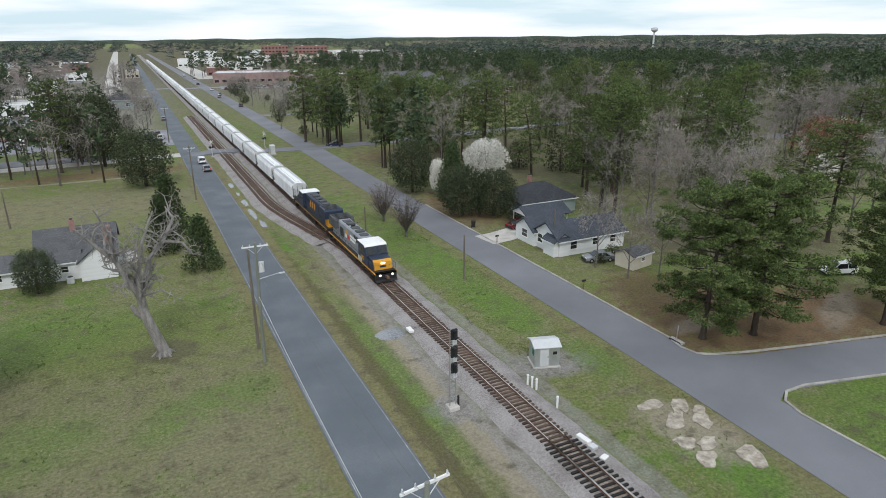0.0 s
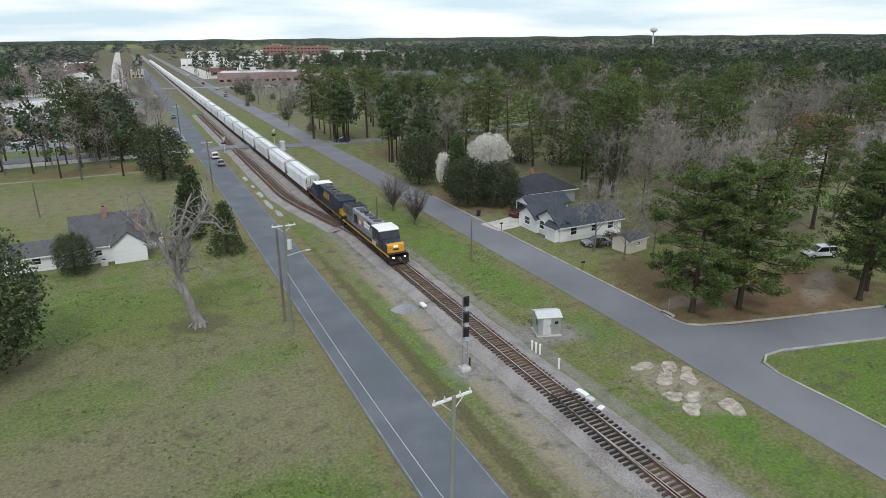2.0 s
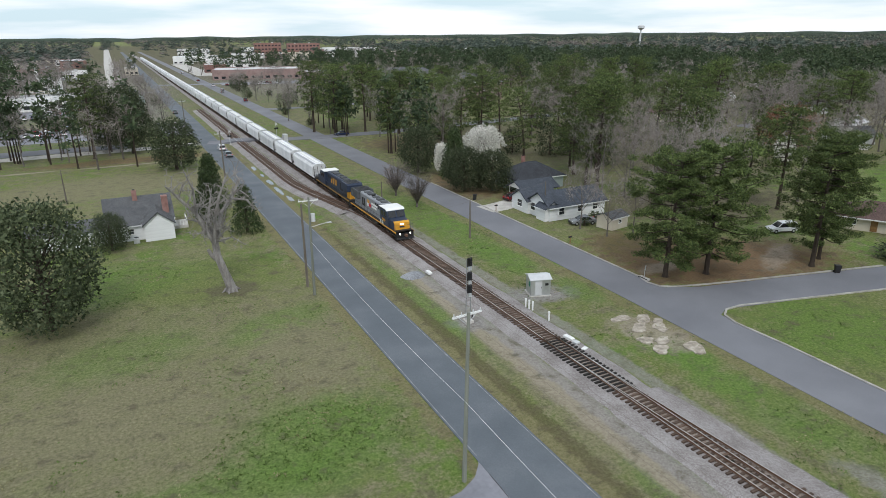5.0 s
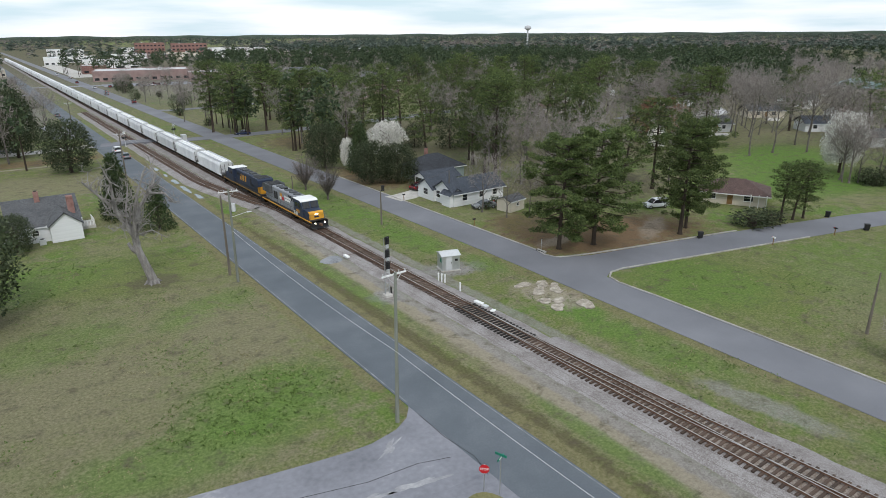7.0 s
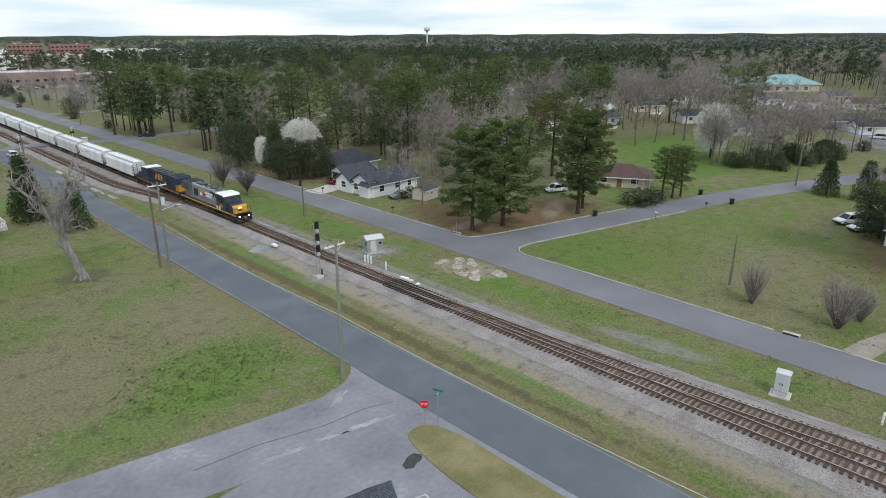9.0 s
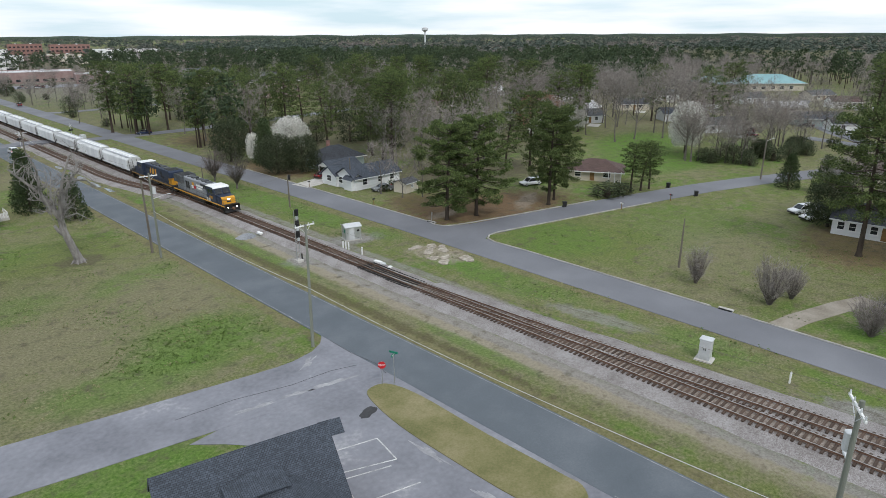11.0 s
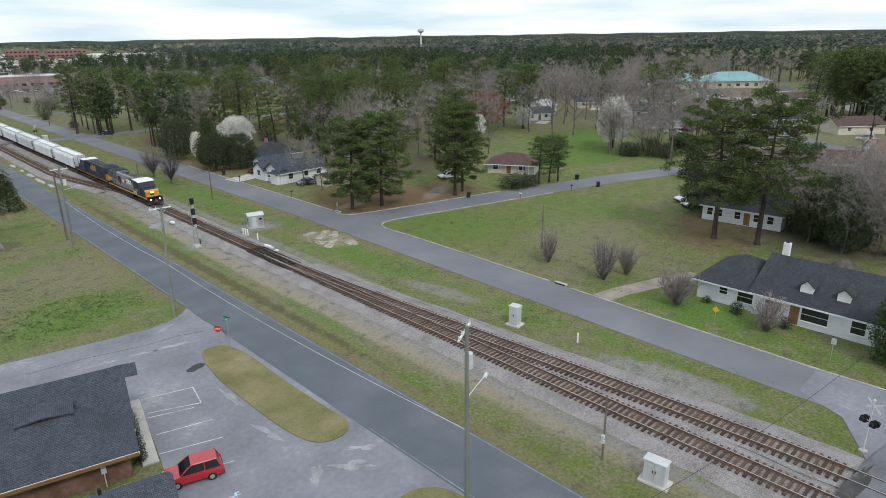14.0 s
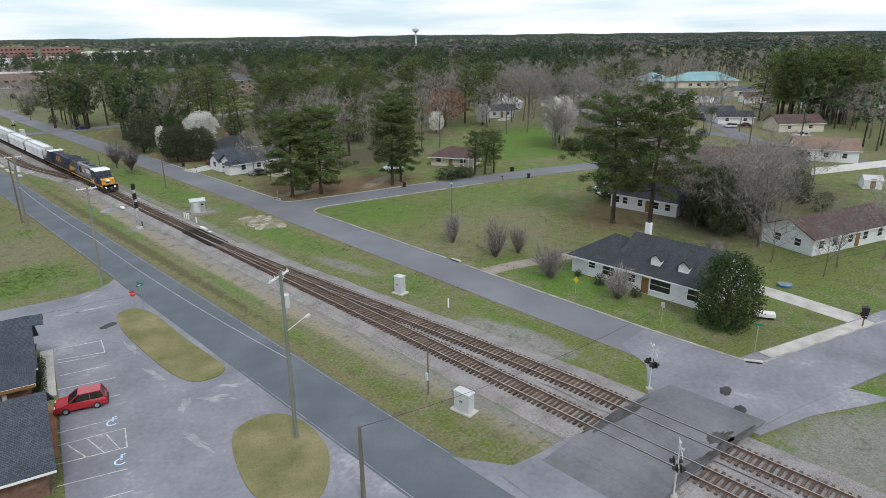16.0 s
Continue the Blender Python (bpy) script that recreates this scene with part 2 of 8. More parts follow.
def stone_mat(name, *cols, size=9.0, rough=0.9):
    """Crushed stone: cells of their own colour with relief."""
    m = bpy.data.materials.new(name)
    m.use_nodes = True
    n, l = m.node_tree.nodes, m.node_tree.links
    b = n["Principled BSDF"]
    b.inputs["Roughness"].default_value = rough
    tc = n.new("ShaderNodeTexCoord")
    v = n.new("ShaderNodeTexVoronoi")
    v.inputs["Scale"].default_value = size
    l.new(tc.outputs["Object"], v.inputs[0])
    nzz = n.new("ShaderNodeTexNoise")
    nzz.inputs["Scale"].default_value, nzz.inputs["Detail"].default_value = 0.4, 5
    l.new(tc.outputs["Object"], nzz.inputs[0])
    sep = n.new("ShaderNodeSeparateColor")
    l.new(v.outputs["Color"], sep.inputs[0])
    add = n.new("ShaderNodeMath")
    add.operation = "MULTIPLY_ADD"
    add.inputs[1].default_value = 0.5
    l.new(sep.outputs[0], add.inputs[0])
    l.new(nzz.outputs[0], add.inputs[2])
    r = n.new("ShaderNodeValToRGB")
    k = len(cols)
    r.color_ramp.elements[0].position, r.color_ramp.elements[0].color = 0.4, (*cols[0], 1)
    r.color_ramp.elements[1].position, r.color_ramp.elements[1].color = 1.0, (*cols[-1], 1)
    for i in range(1, k - 1):
        r.color_ramp.elements.new(0.4 + 0.6 * i / (k - 1)).color = (*cols[i], 1)
    l.new(add.outputs[0], r.inputs[0])
    l.new(r.outputs[0], b.inputs["Base Color"])
    bp = n.new("ShaderNodeBump")
    bp.inputs["Strength"].default_value, bp.inputs["Distance"].default_value = 0.7, 0.05
    l.new(v.outputs["Distance"], bp.inputs["Height"])
    l.new(bp.outputs[0], b.inputs["Normal"])
    return m


def roof_mat(name, a, c):
    """Asphalt shingles: staggered tabs of their own tone."""
    m = bpy.data.materials.new(name)
    m.use_nodes = True
    n, l = m.node_tree.nodes, m.node_tree.links
    b = n["Principled BSDF"]
    b.inputs["Roughness"].default_value = 0.9
    tc = n.new("ShaderNodeTexCoord")
    br = n.new("ShaderNodeTexBrick")
    br.inputs["Scale"].default_value = 1.0
    br.inputs["Brick Width"].default_value, br.inputs["Row Height"].default_value = 0.2, 0.13
    br.inputs["Mortar Size"].default_value = 0.012
    br.inputs["Color1"].default_value, br.inputs["Color2"].default_value = (*a, 1), (*c, 1)
    br.inputs["Mortar"].default_value = tuple(v * 0.45 for v in a) + (1,)
    l.new(tc.outputs["UV"], br.inputs[0])
    no = n.new("ShaderNodeTexNoise")
    no.inputs["Scale"].default_value, no.inputs["Detail"].default_value = 0.7, 6
    l.new(tc.outputs["Object"], no.inputs[0])
    hs = n.new("ShaderNodeHueSaturation")
    mr = n.new("ShaderNodeMapRange")
    mr.inputs[3].default_value, mr.inputs[4].default_value = 0.6, 1.4
    l.new(no.outputs[0], mr.inputs[0])
    l.new(mr.outputs[0], hs.inputs["Value"])
    l.new(br.outputs[0], hs.inputs["Color"])
    l.new(hs.outputs[0], b.inputs["Base Color"])
    bp = n.new("ShaderNodeBump")
    bp.inputs["Strength"].default_value, bp.inputs["Distance"].default_value = 0.5, 0.02
    l.new(br.outputs["Fac"], bp.inputs["Height"])
    bp.invert = True
    l.new(bp.outputs[0], b.inputs["Normal"])
    return m


GRASS = ground_mat("grass", [q for q in ZONES if in_near(*q[:4])])
GRASS_FAR = ground_mat("far_grass", [q for q in ZONES if in_far(*q[:4])])
SAND = mat("sandy_soil", (0.19, 0.165, 0.13), (0.27, 0.24, 0.2), (0.35, 0.315, 0.27), scale=0.4, fine=5, bump=0.4, dist=0.05, spec=0.1)
DRYGRASS = mat("dry_verge_grass", (0.12, 0.125, 0.05), (0.19, 0.175, 0.085), (0.27, 0.235, 0.14), scale=0.3, fine=6, bump=0.5, dist=0.08, spec=0.1)
ASPHALT = mat("asphalt", (0.08, 0.094, 0.108), (0.108, 0.123, 0.14), (0.145, 0.158, 0.176), scale=0.2, fine=9, bump=0.2, dist=0.01, contrast=0.4)
ASPHALT_OLD = mat("worn_asphalt", (0.12, 0.122, 0.14), (0.18, 0.183, 0.207), (0.235, 0.238, 0.266), (0.36, 0.36, 0.375), scale=0.16, fine=2.2, bump=0.2, dist=0.01, contrast=0.36)
PALE_ASPHALT = mat("bleached_asphalt", (0.2, 0.203, 0.22), (0.28, 0.28, 0.295), (0.38, 0.38, 0.39), scale=0.8, fine=5, bump=0.2, dist=0.01)
ASPHALT_MID = mat("grey_asphalt", (0.125, 0.128, 0.144), (0.163, 0.167, 0.185), (0.205, 0.209, 0.228), scale=0.1, fine=14, bump=0.15, dist=0.01, contrast=0.3)
CROSS_PAVING = mat("crossing_asphalt", (0.1, 0.102, 0.11), (0.15, 0.153, 0.165), (0.2, 0.203, 0.216), scale=0.22, fine=3, bump=0.2, dist=0.01, contrast=0.3)
DARK_PAVING = mat("dark_crossing_asphalt", (0.03, 0.028, 0.028), (0.055, 0.052, 0.05), (0.1, 0.096, 0.095), scale=0.6, fine=4, bump=0.3, dist=0.01)
TAR = mat("tar_patch", (0.03, 0.03, 0.033), (0.06, 0.06, 0.063), rough=0.8, fine=8)
CONCRETE = mat("concrete", (0.33, 0.31, 0.28), (0.45, 0.43, 0.4), (0.54, 0.52, 0.49), scale=0.6, fine=7, bump=0.2, dist=0.01)
KERB_CONCRETE = mat("kerb_concrete", (0.22, 0.21, 0.19), (0.34, 0.325, 0.3), (0.46, 0.44, 0.41), scale=0.5, fine=5, bump=0.2, dist=0.01)
BROKEN = mat("broken_concrete", (0.19, 0.165, 0.13), (0.34, 0.3, 0.25), (0.5, 0.46, 0.39), scale=1.4, fine=5, bump=0.5, dist=0.03)
LINE = mat("road_paint", (0.25, 0.25, 0.26), (0.45, 0.45, 0.45), (0.68, 0.68, 0.67), scale=1.5, fine=9, bump=0.1)
FAINT_LINE = mat("worn_edge_paint", (0.14, 0.15, 0.16), (0.22, 0.23, 0.24), (0.42, 0.42, 0.42), scale=1.2, fine=7, bump=0.1)
LINEBLUE = mat("blue_road_paint", (0.35, 0.5, 0.7), (0.7, 0.8, 0.9), scale=2, fine=9)
BALLAST = stone_mat("ballast", (0.155, 0.136, 0.129), (0.21, 0.188, 0.181), (0.26, 0.24, 0.234), (0.325, 0.307, 0.302), size=13)
BALLAST_BROWN = stone_mat("soiled_ballast", (0.1, 0.072, 0.056), (0.165, 0.125, 0.1), (0.23, 0.19, 0.16), (0.3, 0.26, 0.23), size=10)
TIE = mat("weathered_tie", (0.045, 0.03, 0.023), (0.085, 0.058, 0.044), (0.15, 0.108, 0.084), scale=2, fine=14, vary=0.35, bump=0.3, stretch=(0.3, 2, 2))
TIE_NEW = mat("creosoted_tie", (0.012, 0.011, 0.01), (0.03, 0.027, 0.024), scale=2, fine=14, vary=0.3, bump=0.3)
RUST = mat("rusty_rail", (0.13, 0.075, 0.05), (0.2, 0.12, 0.085), rough=0.7, metal=0.3, scale=2, fine=20)
RAILTOP = mat("worn_rail_head", (0.42, 0.4, 0.39), (0.6, 0.58, 0.56), rough=0.35, metal=0.9, scale=2, fine=20, bump=0.02)
BARK = mat("bark", (0.04, 0.031, 0.025), (0.085, 0.067, 0.054), scale=2, fine=12, bump=0.6, dist=0.04, stretch=(2, 2, 0.4), vary=0.2, spec=0.1)
BARK_GREY = mat("grey_bark", (0.085, 0.075, 0.066), (0.14, 0.125, 0.112), (0.2, 0.182, 0.165), scale=2, fine=10, bump=0.5, dist=0.03, vary=0.2, spec=0.1)
BARK_DEAD = mat("bleached_dead_wood", (0.13, 0.12, 0.112), (0.235, 0.22, 0.208), (0.33, 0.315, 0.3), scale=1.2, fine=8, bump=0.6, dist=0.04, stretch=(2, 2, 0.5), spec=0.1)
TWIG = leaf_mat("twigs", (0.17, 0.15, 0.135), (0.27, 0.24, 0.22), (0.37, 0.335, 0.31))
TWIG_FAR = leaf_mat("distant_twigs", (0.12, 0.105, 0.1), (0.155, 0.138, 0.13), (0.19, 0.17, 0.16))
TWIG_RED = leaf_mat("reddish_twigs", (0.12, 0.095, 0.085), (0.18, 0.145, 0.132), (0.24, 0.2, 0.182))
PINE = leaf_mat("pine_needles", (0.035, 0.055, 0.018), (0.08, 0.115, 0.036), (0.165, 0.205, 0.07))
# distance haze put into the colour: paler and bluer than the nearer pines
PINE_HAZE = leaf_mat("haze_tinted_pine", (0.078, 0.104, 0.086), (0.092, 0.12, 0.097), (0.108, 0.136, 0.108))
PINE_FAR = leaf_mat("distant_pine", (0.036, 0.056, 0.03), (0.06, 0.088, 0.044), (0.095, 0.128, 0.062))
EVERGREEN = leaf_mat("broad_evergreen", (0.026, 0.038, 0.018), (0.055, 0.072, 0.034), (0.115, 0.135, 0.075))
CEDAR = leaf_mat("cedar_foliage", (0.028, 0.045, 0.018), (0.045, 0.07, 0.026), (0.07, 0.095, 0.036))
BLOSSOM = leaf_mat("white_blossom", (0.5, 0.48, 0.44), (0.66, 0.65, 0.6), (0.8, 0.79, 0.75))
REDBUD = leaf_mat("red_maple_buds", (0.16, 0.065, 0.04), (0.24, 0.1, 0.062), (0.31, 0.15, 0.1))
SHRUB = leaf_mat("bright_shrub", (0.022, 0.042, 0.014), (0.045, 0.075, 0.024), (0.095, 0.13, 0.045))
STEEL = mat("galvanised_steel", (0.46, 0.475, 0.48), (0.58, 0.595, 0.6), rough=0.4, metal=0.75, scale=1.5, fine=10, bump=0.05)
ALU = mat("painted_aluminium", (0.5, 0.51, 0.52), (0.6, 0.61, 0.62), rough=0.5, metal=0.2, scale=1.0, fine=8, bump=0.05)
MAST = mat("dull_galvanised_steel", (0.26, 0.27, 0.275), (0.38, 0.39, 0.395), rough=0.55, metal=0.5, scale=2, fine=12, bump=0.05)
BLACK = mat("black_paint", (0.012, 0.012, 0.013), (0.025, 0.025, 0.026), rough=0.6, fine=10)
WHITE = mat("white_paint", (0.68, 0.68, 0.67), (0.78, 0.78, 0.77), rough=0.6, scale=1, fine=9, bump=0.05)
SIDING = mat("white_siding", (0.62, 0.63, 0.64), (0.74, 0.75, 0.76), rough=0.7, scale=0.5, fine=6, bump=0.3, dist=0.02, stretch=(0.2, 0.2, 5))
WHITEBRICK = mat("whitewashed_brick", (0.6, 0.6, 0.63), (0.69, 0.69, 0.72), (0.77, 0.77, 0.8), rough=0.85, scale=0.8, fine=9, bump=0.4, dist=0.02)
GREYSIDING = mat("grey_green_siding", (0.22, 0.27, 0.26), (0.3, 0.35, 0.34), rough=0.8, scale=0.5, fine=6, bump=0.3, stretch=(0.2, 0.2, 5))
CREAM = mat("cream_siding", (0.52, 0.47, 0.38), (0.62, 0.57, 0.48), rough=0.8, scale=0.5, fine=6)
BRICK = mat("brown_brick", (0.1, 0.055, 0.04), (0.16, 0.09, 0.065), (0.22, 0.13, 0.1), rough=0.9, scale=1.5, fine=9, bump=0.4, dist=0.02)
REDBRICK = mat("red_brick", (0.19, 0.095, 0.08), (0.27, 0.15, 0.13), (0.33, 0.2, 0.175), rough=0.9, scale=1.0, fine=8, bump=0.4, dist=0.02)
PINKBRICK = mat("faded_brick", (0.22, 0.15, 0.14), (0.3, 0.21, 0.195), (0.35, 0.26, 0.245), rough=0.9, scale=0.3, fine=4)
WOOD = mat("stained_wood", (0.16, 0.085, 0.03), (0.26, 0.15, 0.06), rough=0.7, scale=1, fine=9, stretch=(0.3, 3, 3))
POLE = mat("pole_wood", (0.1, 0.085, 0.07), (0.17, 0.15, 0.125), scale=1, fine=12, stretch=(3, 3, 0.3), vary=0.2, bump=0.3)
POLE_GREEN = mat("treated_pole_wood", (0.13, 0.14, 0.115), (0.2, 0.21, 0.18), scale=1, fine=12, stretch=(3, 3, 0.3), vary=0.15, bump=0.3)
SHINGLE = roof_mat("dark_shingles", (0.03, 0.034, 0.042), (0.055, 0.06, 0.072))
SHINGLE_BLUE = roof_mat("blue_grey_shingles", (0.045, 0.054, 0.07), (0.075, 0.088, 0.112))
SHINGLE_GREY = roof_mat("grey_shingles", (0.085, 0.088, 0.094), (0.13, 0.133, 0.14))
SHINGLE_RED = roof_mat("red_brown_shingles", (0.085, 0.052, 0.046), (0.13, 0.082, 0.072))
SHINGLE_TAN = roof_mat("tan_shingles", (0.2, 0.135, 0.1), (0.28, 0.195, 0.15))
TEAL = mat("teal_metal_roof", (0.16, 0.3, 0.32), (0.22, 0.38, 0.4), rough=0.5, scale=0.2, fine=3)
FLATROOF = mat("flat_membrane_roof", (0.42, 0.42, 0.43), (0.58, 0.58, 0.59), rough=0.8, scale=0.1, fine=1.5)
GLASS = mat("window_glass", (0.015, 0.017, 0.02), (0.035, 0.04, 0.045), rough=0.12, scale=0.6, fine=2, bump=0.0, spec=0.6)
CARGLASS = mat("car_glass", (0.01, 0.011, 0.013), (0.02, 0.022, 0.025), rough=0.06, scale=1, fine=2, bump=0.0, spec=0.6)
REDPAINT = mat("red_car_paint", (0.36, 0.012, 0.02), (0.42, 0.018, 0.028), rough=0.25, scale=0.5, fine=3, bump=0.0, coat=0.8, spec=0.5)
DARKRED = mat("maroon_car_paint", (0.09, 0.008, 0.012), (0.12, 0.012, 0.016), rough=0.25, scale=0.5, fine=3, bump=0.0, coat=0.8)
BLUEPAINT = mat("dark_blue_car_paint", (0.015, 0.025, 0.06), (0.025, 0.035, 0.08), rough=0.25, bump=0.0, coat=0.8)
WHITECAR = mat("white_car_paint", (0.68, 0.69, 0.7), (0.75, 0.75, 0.76), rough=0.25, scale=0.5, bump=0.0, coat=0.8)
GREYCAR = mat("grey_car_paint", (0.2, 0.21, 0.22), (0.25, 0.26, 0.27), rough=0.25, scale=0.5, bump=0.0, coat=0.8)
RUBBER = mat("rubber", (0.015, 0.015, 0.016), (0.03, 0.03, 0.03), rough=0.9, fine=15)
HOPPER = mat("hopper_grey_paint", (0.56, 0.57, 0.59), (0.68, 0.69, 0.7), (0.76, 0.765, 0.775), rough=0.6, scale=0.5, fine=4, vary=0.12, bump=0.05, stretch=(1, 1, 0.3))
HOPPER_TOP = mat("hopper_roof_paint", (0.33, 0.34, 0.36), (0.45, 0.46, 0.48), rough=0.7, scale=0.6, fine=4, vary=0.12)
LOCO_BLUE = mat("dark_blue_engine_paint", (0.016, 0.026, 0.05), (0.03, 0.042, 0.075), rough=0.5, scale=0.6, fine=5, bump=0.05)
LOCO_GREY = mat("grey_engine_paint", (0.2, 0.21, 0.23), (0.27, 0.28, 0.3), rough=0.55, scale=0.6, fine=5, bump=0.05)
LOCO_YELLOW = mat("yellow_engine_paint", (0.55, 0.25, 0.02), (0.65, 0.33, 0.035), rough=0.5, scale=0.8, fine=5, bump=0.05)
LOCO_OCHRE = mat("soiled_yellow_paint", (0.2, 0.11, 0.025), (0.34, 0.19, 0.04), rough=0.6, scale=0.7, fine=5, bump=0.05)
LOCO_DARK = mat("sooty_underframe", (0.018, 0.015, 0.013), (0.045, 0.038, 0.032), rough=0.85, scale=1, fine=7)
LOCO_ROOF = mat("sooty_roof", (0.045, 0.05, 0.055), (0.1, 0.105, 0.11), rough=0.8, scale=0.8, fine=5)
WATER = mat("ditch_water", (0.12, 0.13, 0.13), (0.18, 0.19, 0.19), rough=0.08, bump=0.03, scale=1, fine=3, spec=0.6)
GREENSIGN = mat("green_sign", (0.01, 0.16, 0.1), (0.015, 0.2, 0.13), rough=0.5)
REDSIGN = mat("red_sign", (0.5, 0.012, 0.02), (0.56, 0.02, 0.03), rough=0.5)
YELLOWSIGN = mat("yellow_sign", (0.65, 0.42, 0.02), (0.72, 0.48, 0.03), rough=0.5)
TARP = mat("blue_plastic", (0.03, 0.14, 0.25), (0.05, 0.2, 0.32), rough=0.5)
HEADLIGHT = bpy.data.materials.new("headlight")
HEADLIGHT.use_nodes = True
HEADLIGHT.node_tree.nodes["Principled BSDF"].inputs["Emission Color"].default_value = (1, 0.9, 0.7, 1)
HEADLIGHT.node_tree.nodes["Principled BSDF"].inputs["Emission Strength"].default_value = 4

# ---- mesh tools ----


class Mesh:
    """Collects vertices and faces of one part."""

    def __init__(self):
        self.v, self.f = [], []

    def add(self, vs, fs):
        k = len(self.v)
        self.v += [tuple(p) for p in vs]
        self.f += [tuple(i + k for i in f) for f in fs]
        return self

    def box(self, x, y, z, sx, sy, sz, turn=0.0, ch=0.0):
        """A box with its base centre at x, y, z; ch cuts its upright and top edges."""
        c, s = math.cos(turn), math.sin(turn)
        hx, hy = sx / 2, sy / 2
        if ch:
            ring = [(-hx + ch, -hy), (hx - ch, -hy), (hx, -hy + ch), (hx, hy - ch), (hx - ch, hy), (-hx + ch, hy), (-hx, hy - ch), (-hx, -hy + ch)]
        else:
            ring = [(-hx, -hy), (hx, -hy), (hx, hy), (-hx, hy)]
        k = len(ring)
        rings = [(z, 1)] + ([(z + sz - ch, 1), (z + sz, 0)] if ch else [(z + sz, 1)])
        vs = []
        for zz, full in rings:
            for a, b in ring:
                if not full:
                    a, b = a * (1 - ch / hx), b * (1 - ch / hy)
                vs.append((x + a * c - b * s, y + a * s + b * c, zz))
        fs = [tuple(reversed(range(k)))]
        for r in range(len(rings) - 1):
            for i in range(k):
                j = (i + 1) % k
                fs.append((r * k + i, r * k + j, (r + 1) * k + j, (r + 1) * k + i))
        fs.append(tuple(range((len(rings) - 1) * k, len(rings) * k)))
        return self.add(vs, fs)

    def tube(self, a, b, r0, r1=None, n=8):
        r1 = r0 if r1 is None else r1
        a, b = Vector(a), Vector(b)
        d = (b - a).normalized()
        u = d.orthogonal().normalized()
        w = d.cross(u)
        vs = []
        for p, r in ((a, r0), (b, r1)):
            for i in range(n):
                t = 2 * math.pi * i / n
                vs.append(p + (u * math.cos(t) + w * math.sin(t)) * r)
        fs = [(i, (i + 1) % n, n + (i + 1) % n, n + i) for i in range(n)]
        fs += [tuple(reversed(range(n))), tuple(range(n, 2 * n))]
        return self.add(vs, fs)

    def prism(self, pts, z0, z1):
        """A flat outline raised from z0 to z1."""
        area = sum(pts[i - 1][0] * pts[i][1] - pts[i][0] * pts[i - 1][1] for i in range(len(pts)))
        if area < 0:
            pts = pts[::-1]
        k = len(pts)
        vs = [(*p, z0) for p in pts] + [(*p, z1) for p in pts]
        fs = [tuple(reversed(range(k))), tuple(range(k, 2 * k))]
        fs += [(i, (i + 1) % k, k + (i + 1) % k, k + i) for i in range(k)]
        return self.add(vs, fs)

    def side(self, pts, x0, x1):
        """An outline in y, z carried along x."""
        k = len(pts)
        vs = [(x0, *p) for p in pts] + [(x1, *p) for p in pts]
        fs = [tuple(range(k)), tuple(reversed(range(k, 2 * k)))]
        fs += [(i, k + i, k + (i + 1) % k, (i + 1) % k) for i in range(k)]
        return self.add(vs, fs)

    def slab(self, quad, th):
        """A sloping sheet of thickness th under the quad."""
        q = [Vector(p) for p in quad]
        nrm = (q[1] - q[0]).cross(q[2] - q[0]).normalized()
        if nrm.z < 0:
            q.reverse()
            nrm = -nrm
        k = len(q)
        vs = q + [p - nrm * th for p in q]
        fs = [tuple(range(k)), tuple(reversed(range(k, 2 * k)))]
        fs += [(i, k + i, k + (i + 1) % k, (i + 1) % k) for i in range(k)]
        return self.add(vs, fs)

    def data(self, name, *mats, uv=False):
        me = bpy.data.meshes.new(name)
        me.from_pydata(self.v, [], self.f)
        for m in mats:
            me.materials.append(m)
        if uv:
            lay = me.uv_layers.new()
            for p in me.polygons:
                nx, ny = p.normal.x, p.normal.y
                h = math.hypot(nx, ny)
                for li in p.loop_indices:
                    c = me.vertices[me.loops[li].vertex_index].co
                    if h < 1e-3:
                        lay.data[li].uv = (c.x, c.y)
                    else:
                        lay.data[li].uv = ((-ny * c.x + nx * c.y) / h, c.z / max(h, 0.2))
        me.update()
        return me


def part(name, mesh, material, parent=None, label="", uv=False):
    ob = new(name, mesh.data(name, material, uv=uv))
    if parent:
        ob.parent = parent
    if label:
        ob["label"] = label
    return ob


def thing(name, x, y, z=0.0, turn=0.0, label="", category="", group="", kind=""):
    ob = new(name)
    ob.matrix_basis = pose(x, y, z, 0, 0, turn)
    return tagged(ob, label, category, group, kind)


def grid_strip(center, half, zs, y0, y1, step):
    """A strip along y: center(y) gives x, half the offsets across, zs the heights."""
    m = Mesh()
    n = int(round((y1 - y0) / step))
    k = len(half)
    vs, fs = [], []
    for i in range(n + 1):
        y = y0 + (y1 - y0) * i / n
        cx = center(y)
        for j in range(k):
            w = noise.noise((y * 0.35, half[j] * 3.0, 1.7)) * (0.28 if j in (0, k - 1) else 0.0)
            vs.append((cx + half[j] + w, y, zs[j]))
    for i in range(n):
        for j in range(k - 1):
            a = i * k + j
            fs.append((a, a + 1, a + k + 1, a + k))
    return m.add(vs, fs)


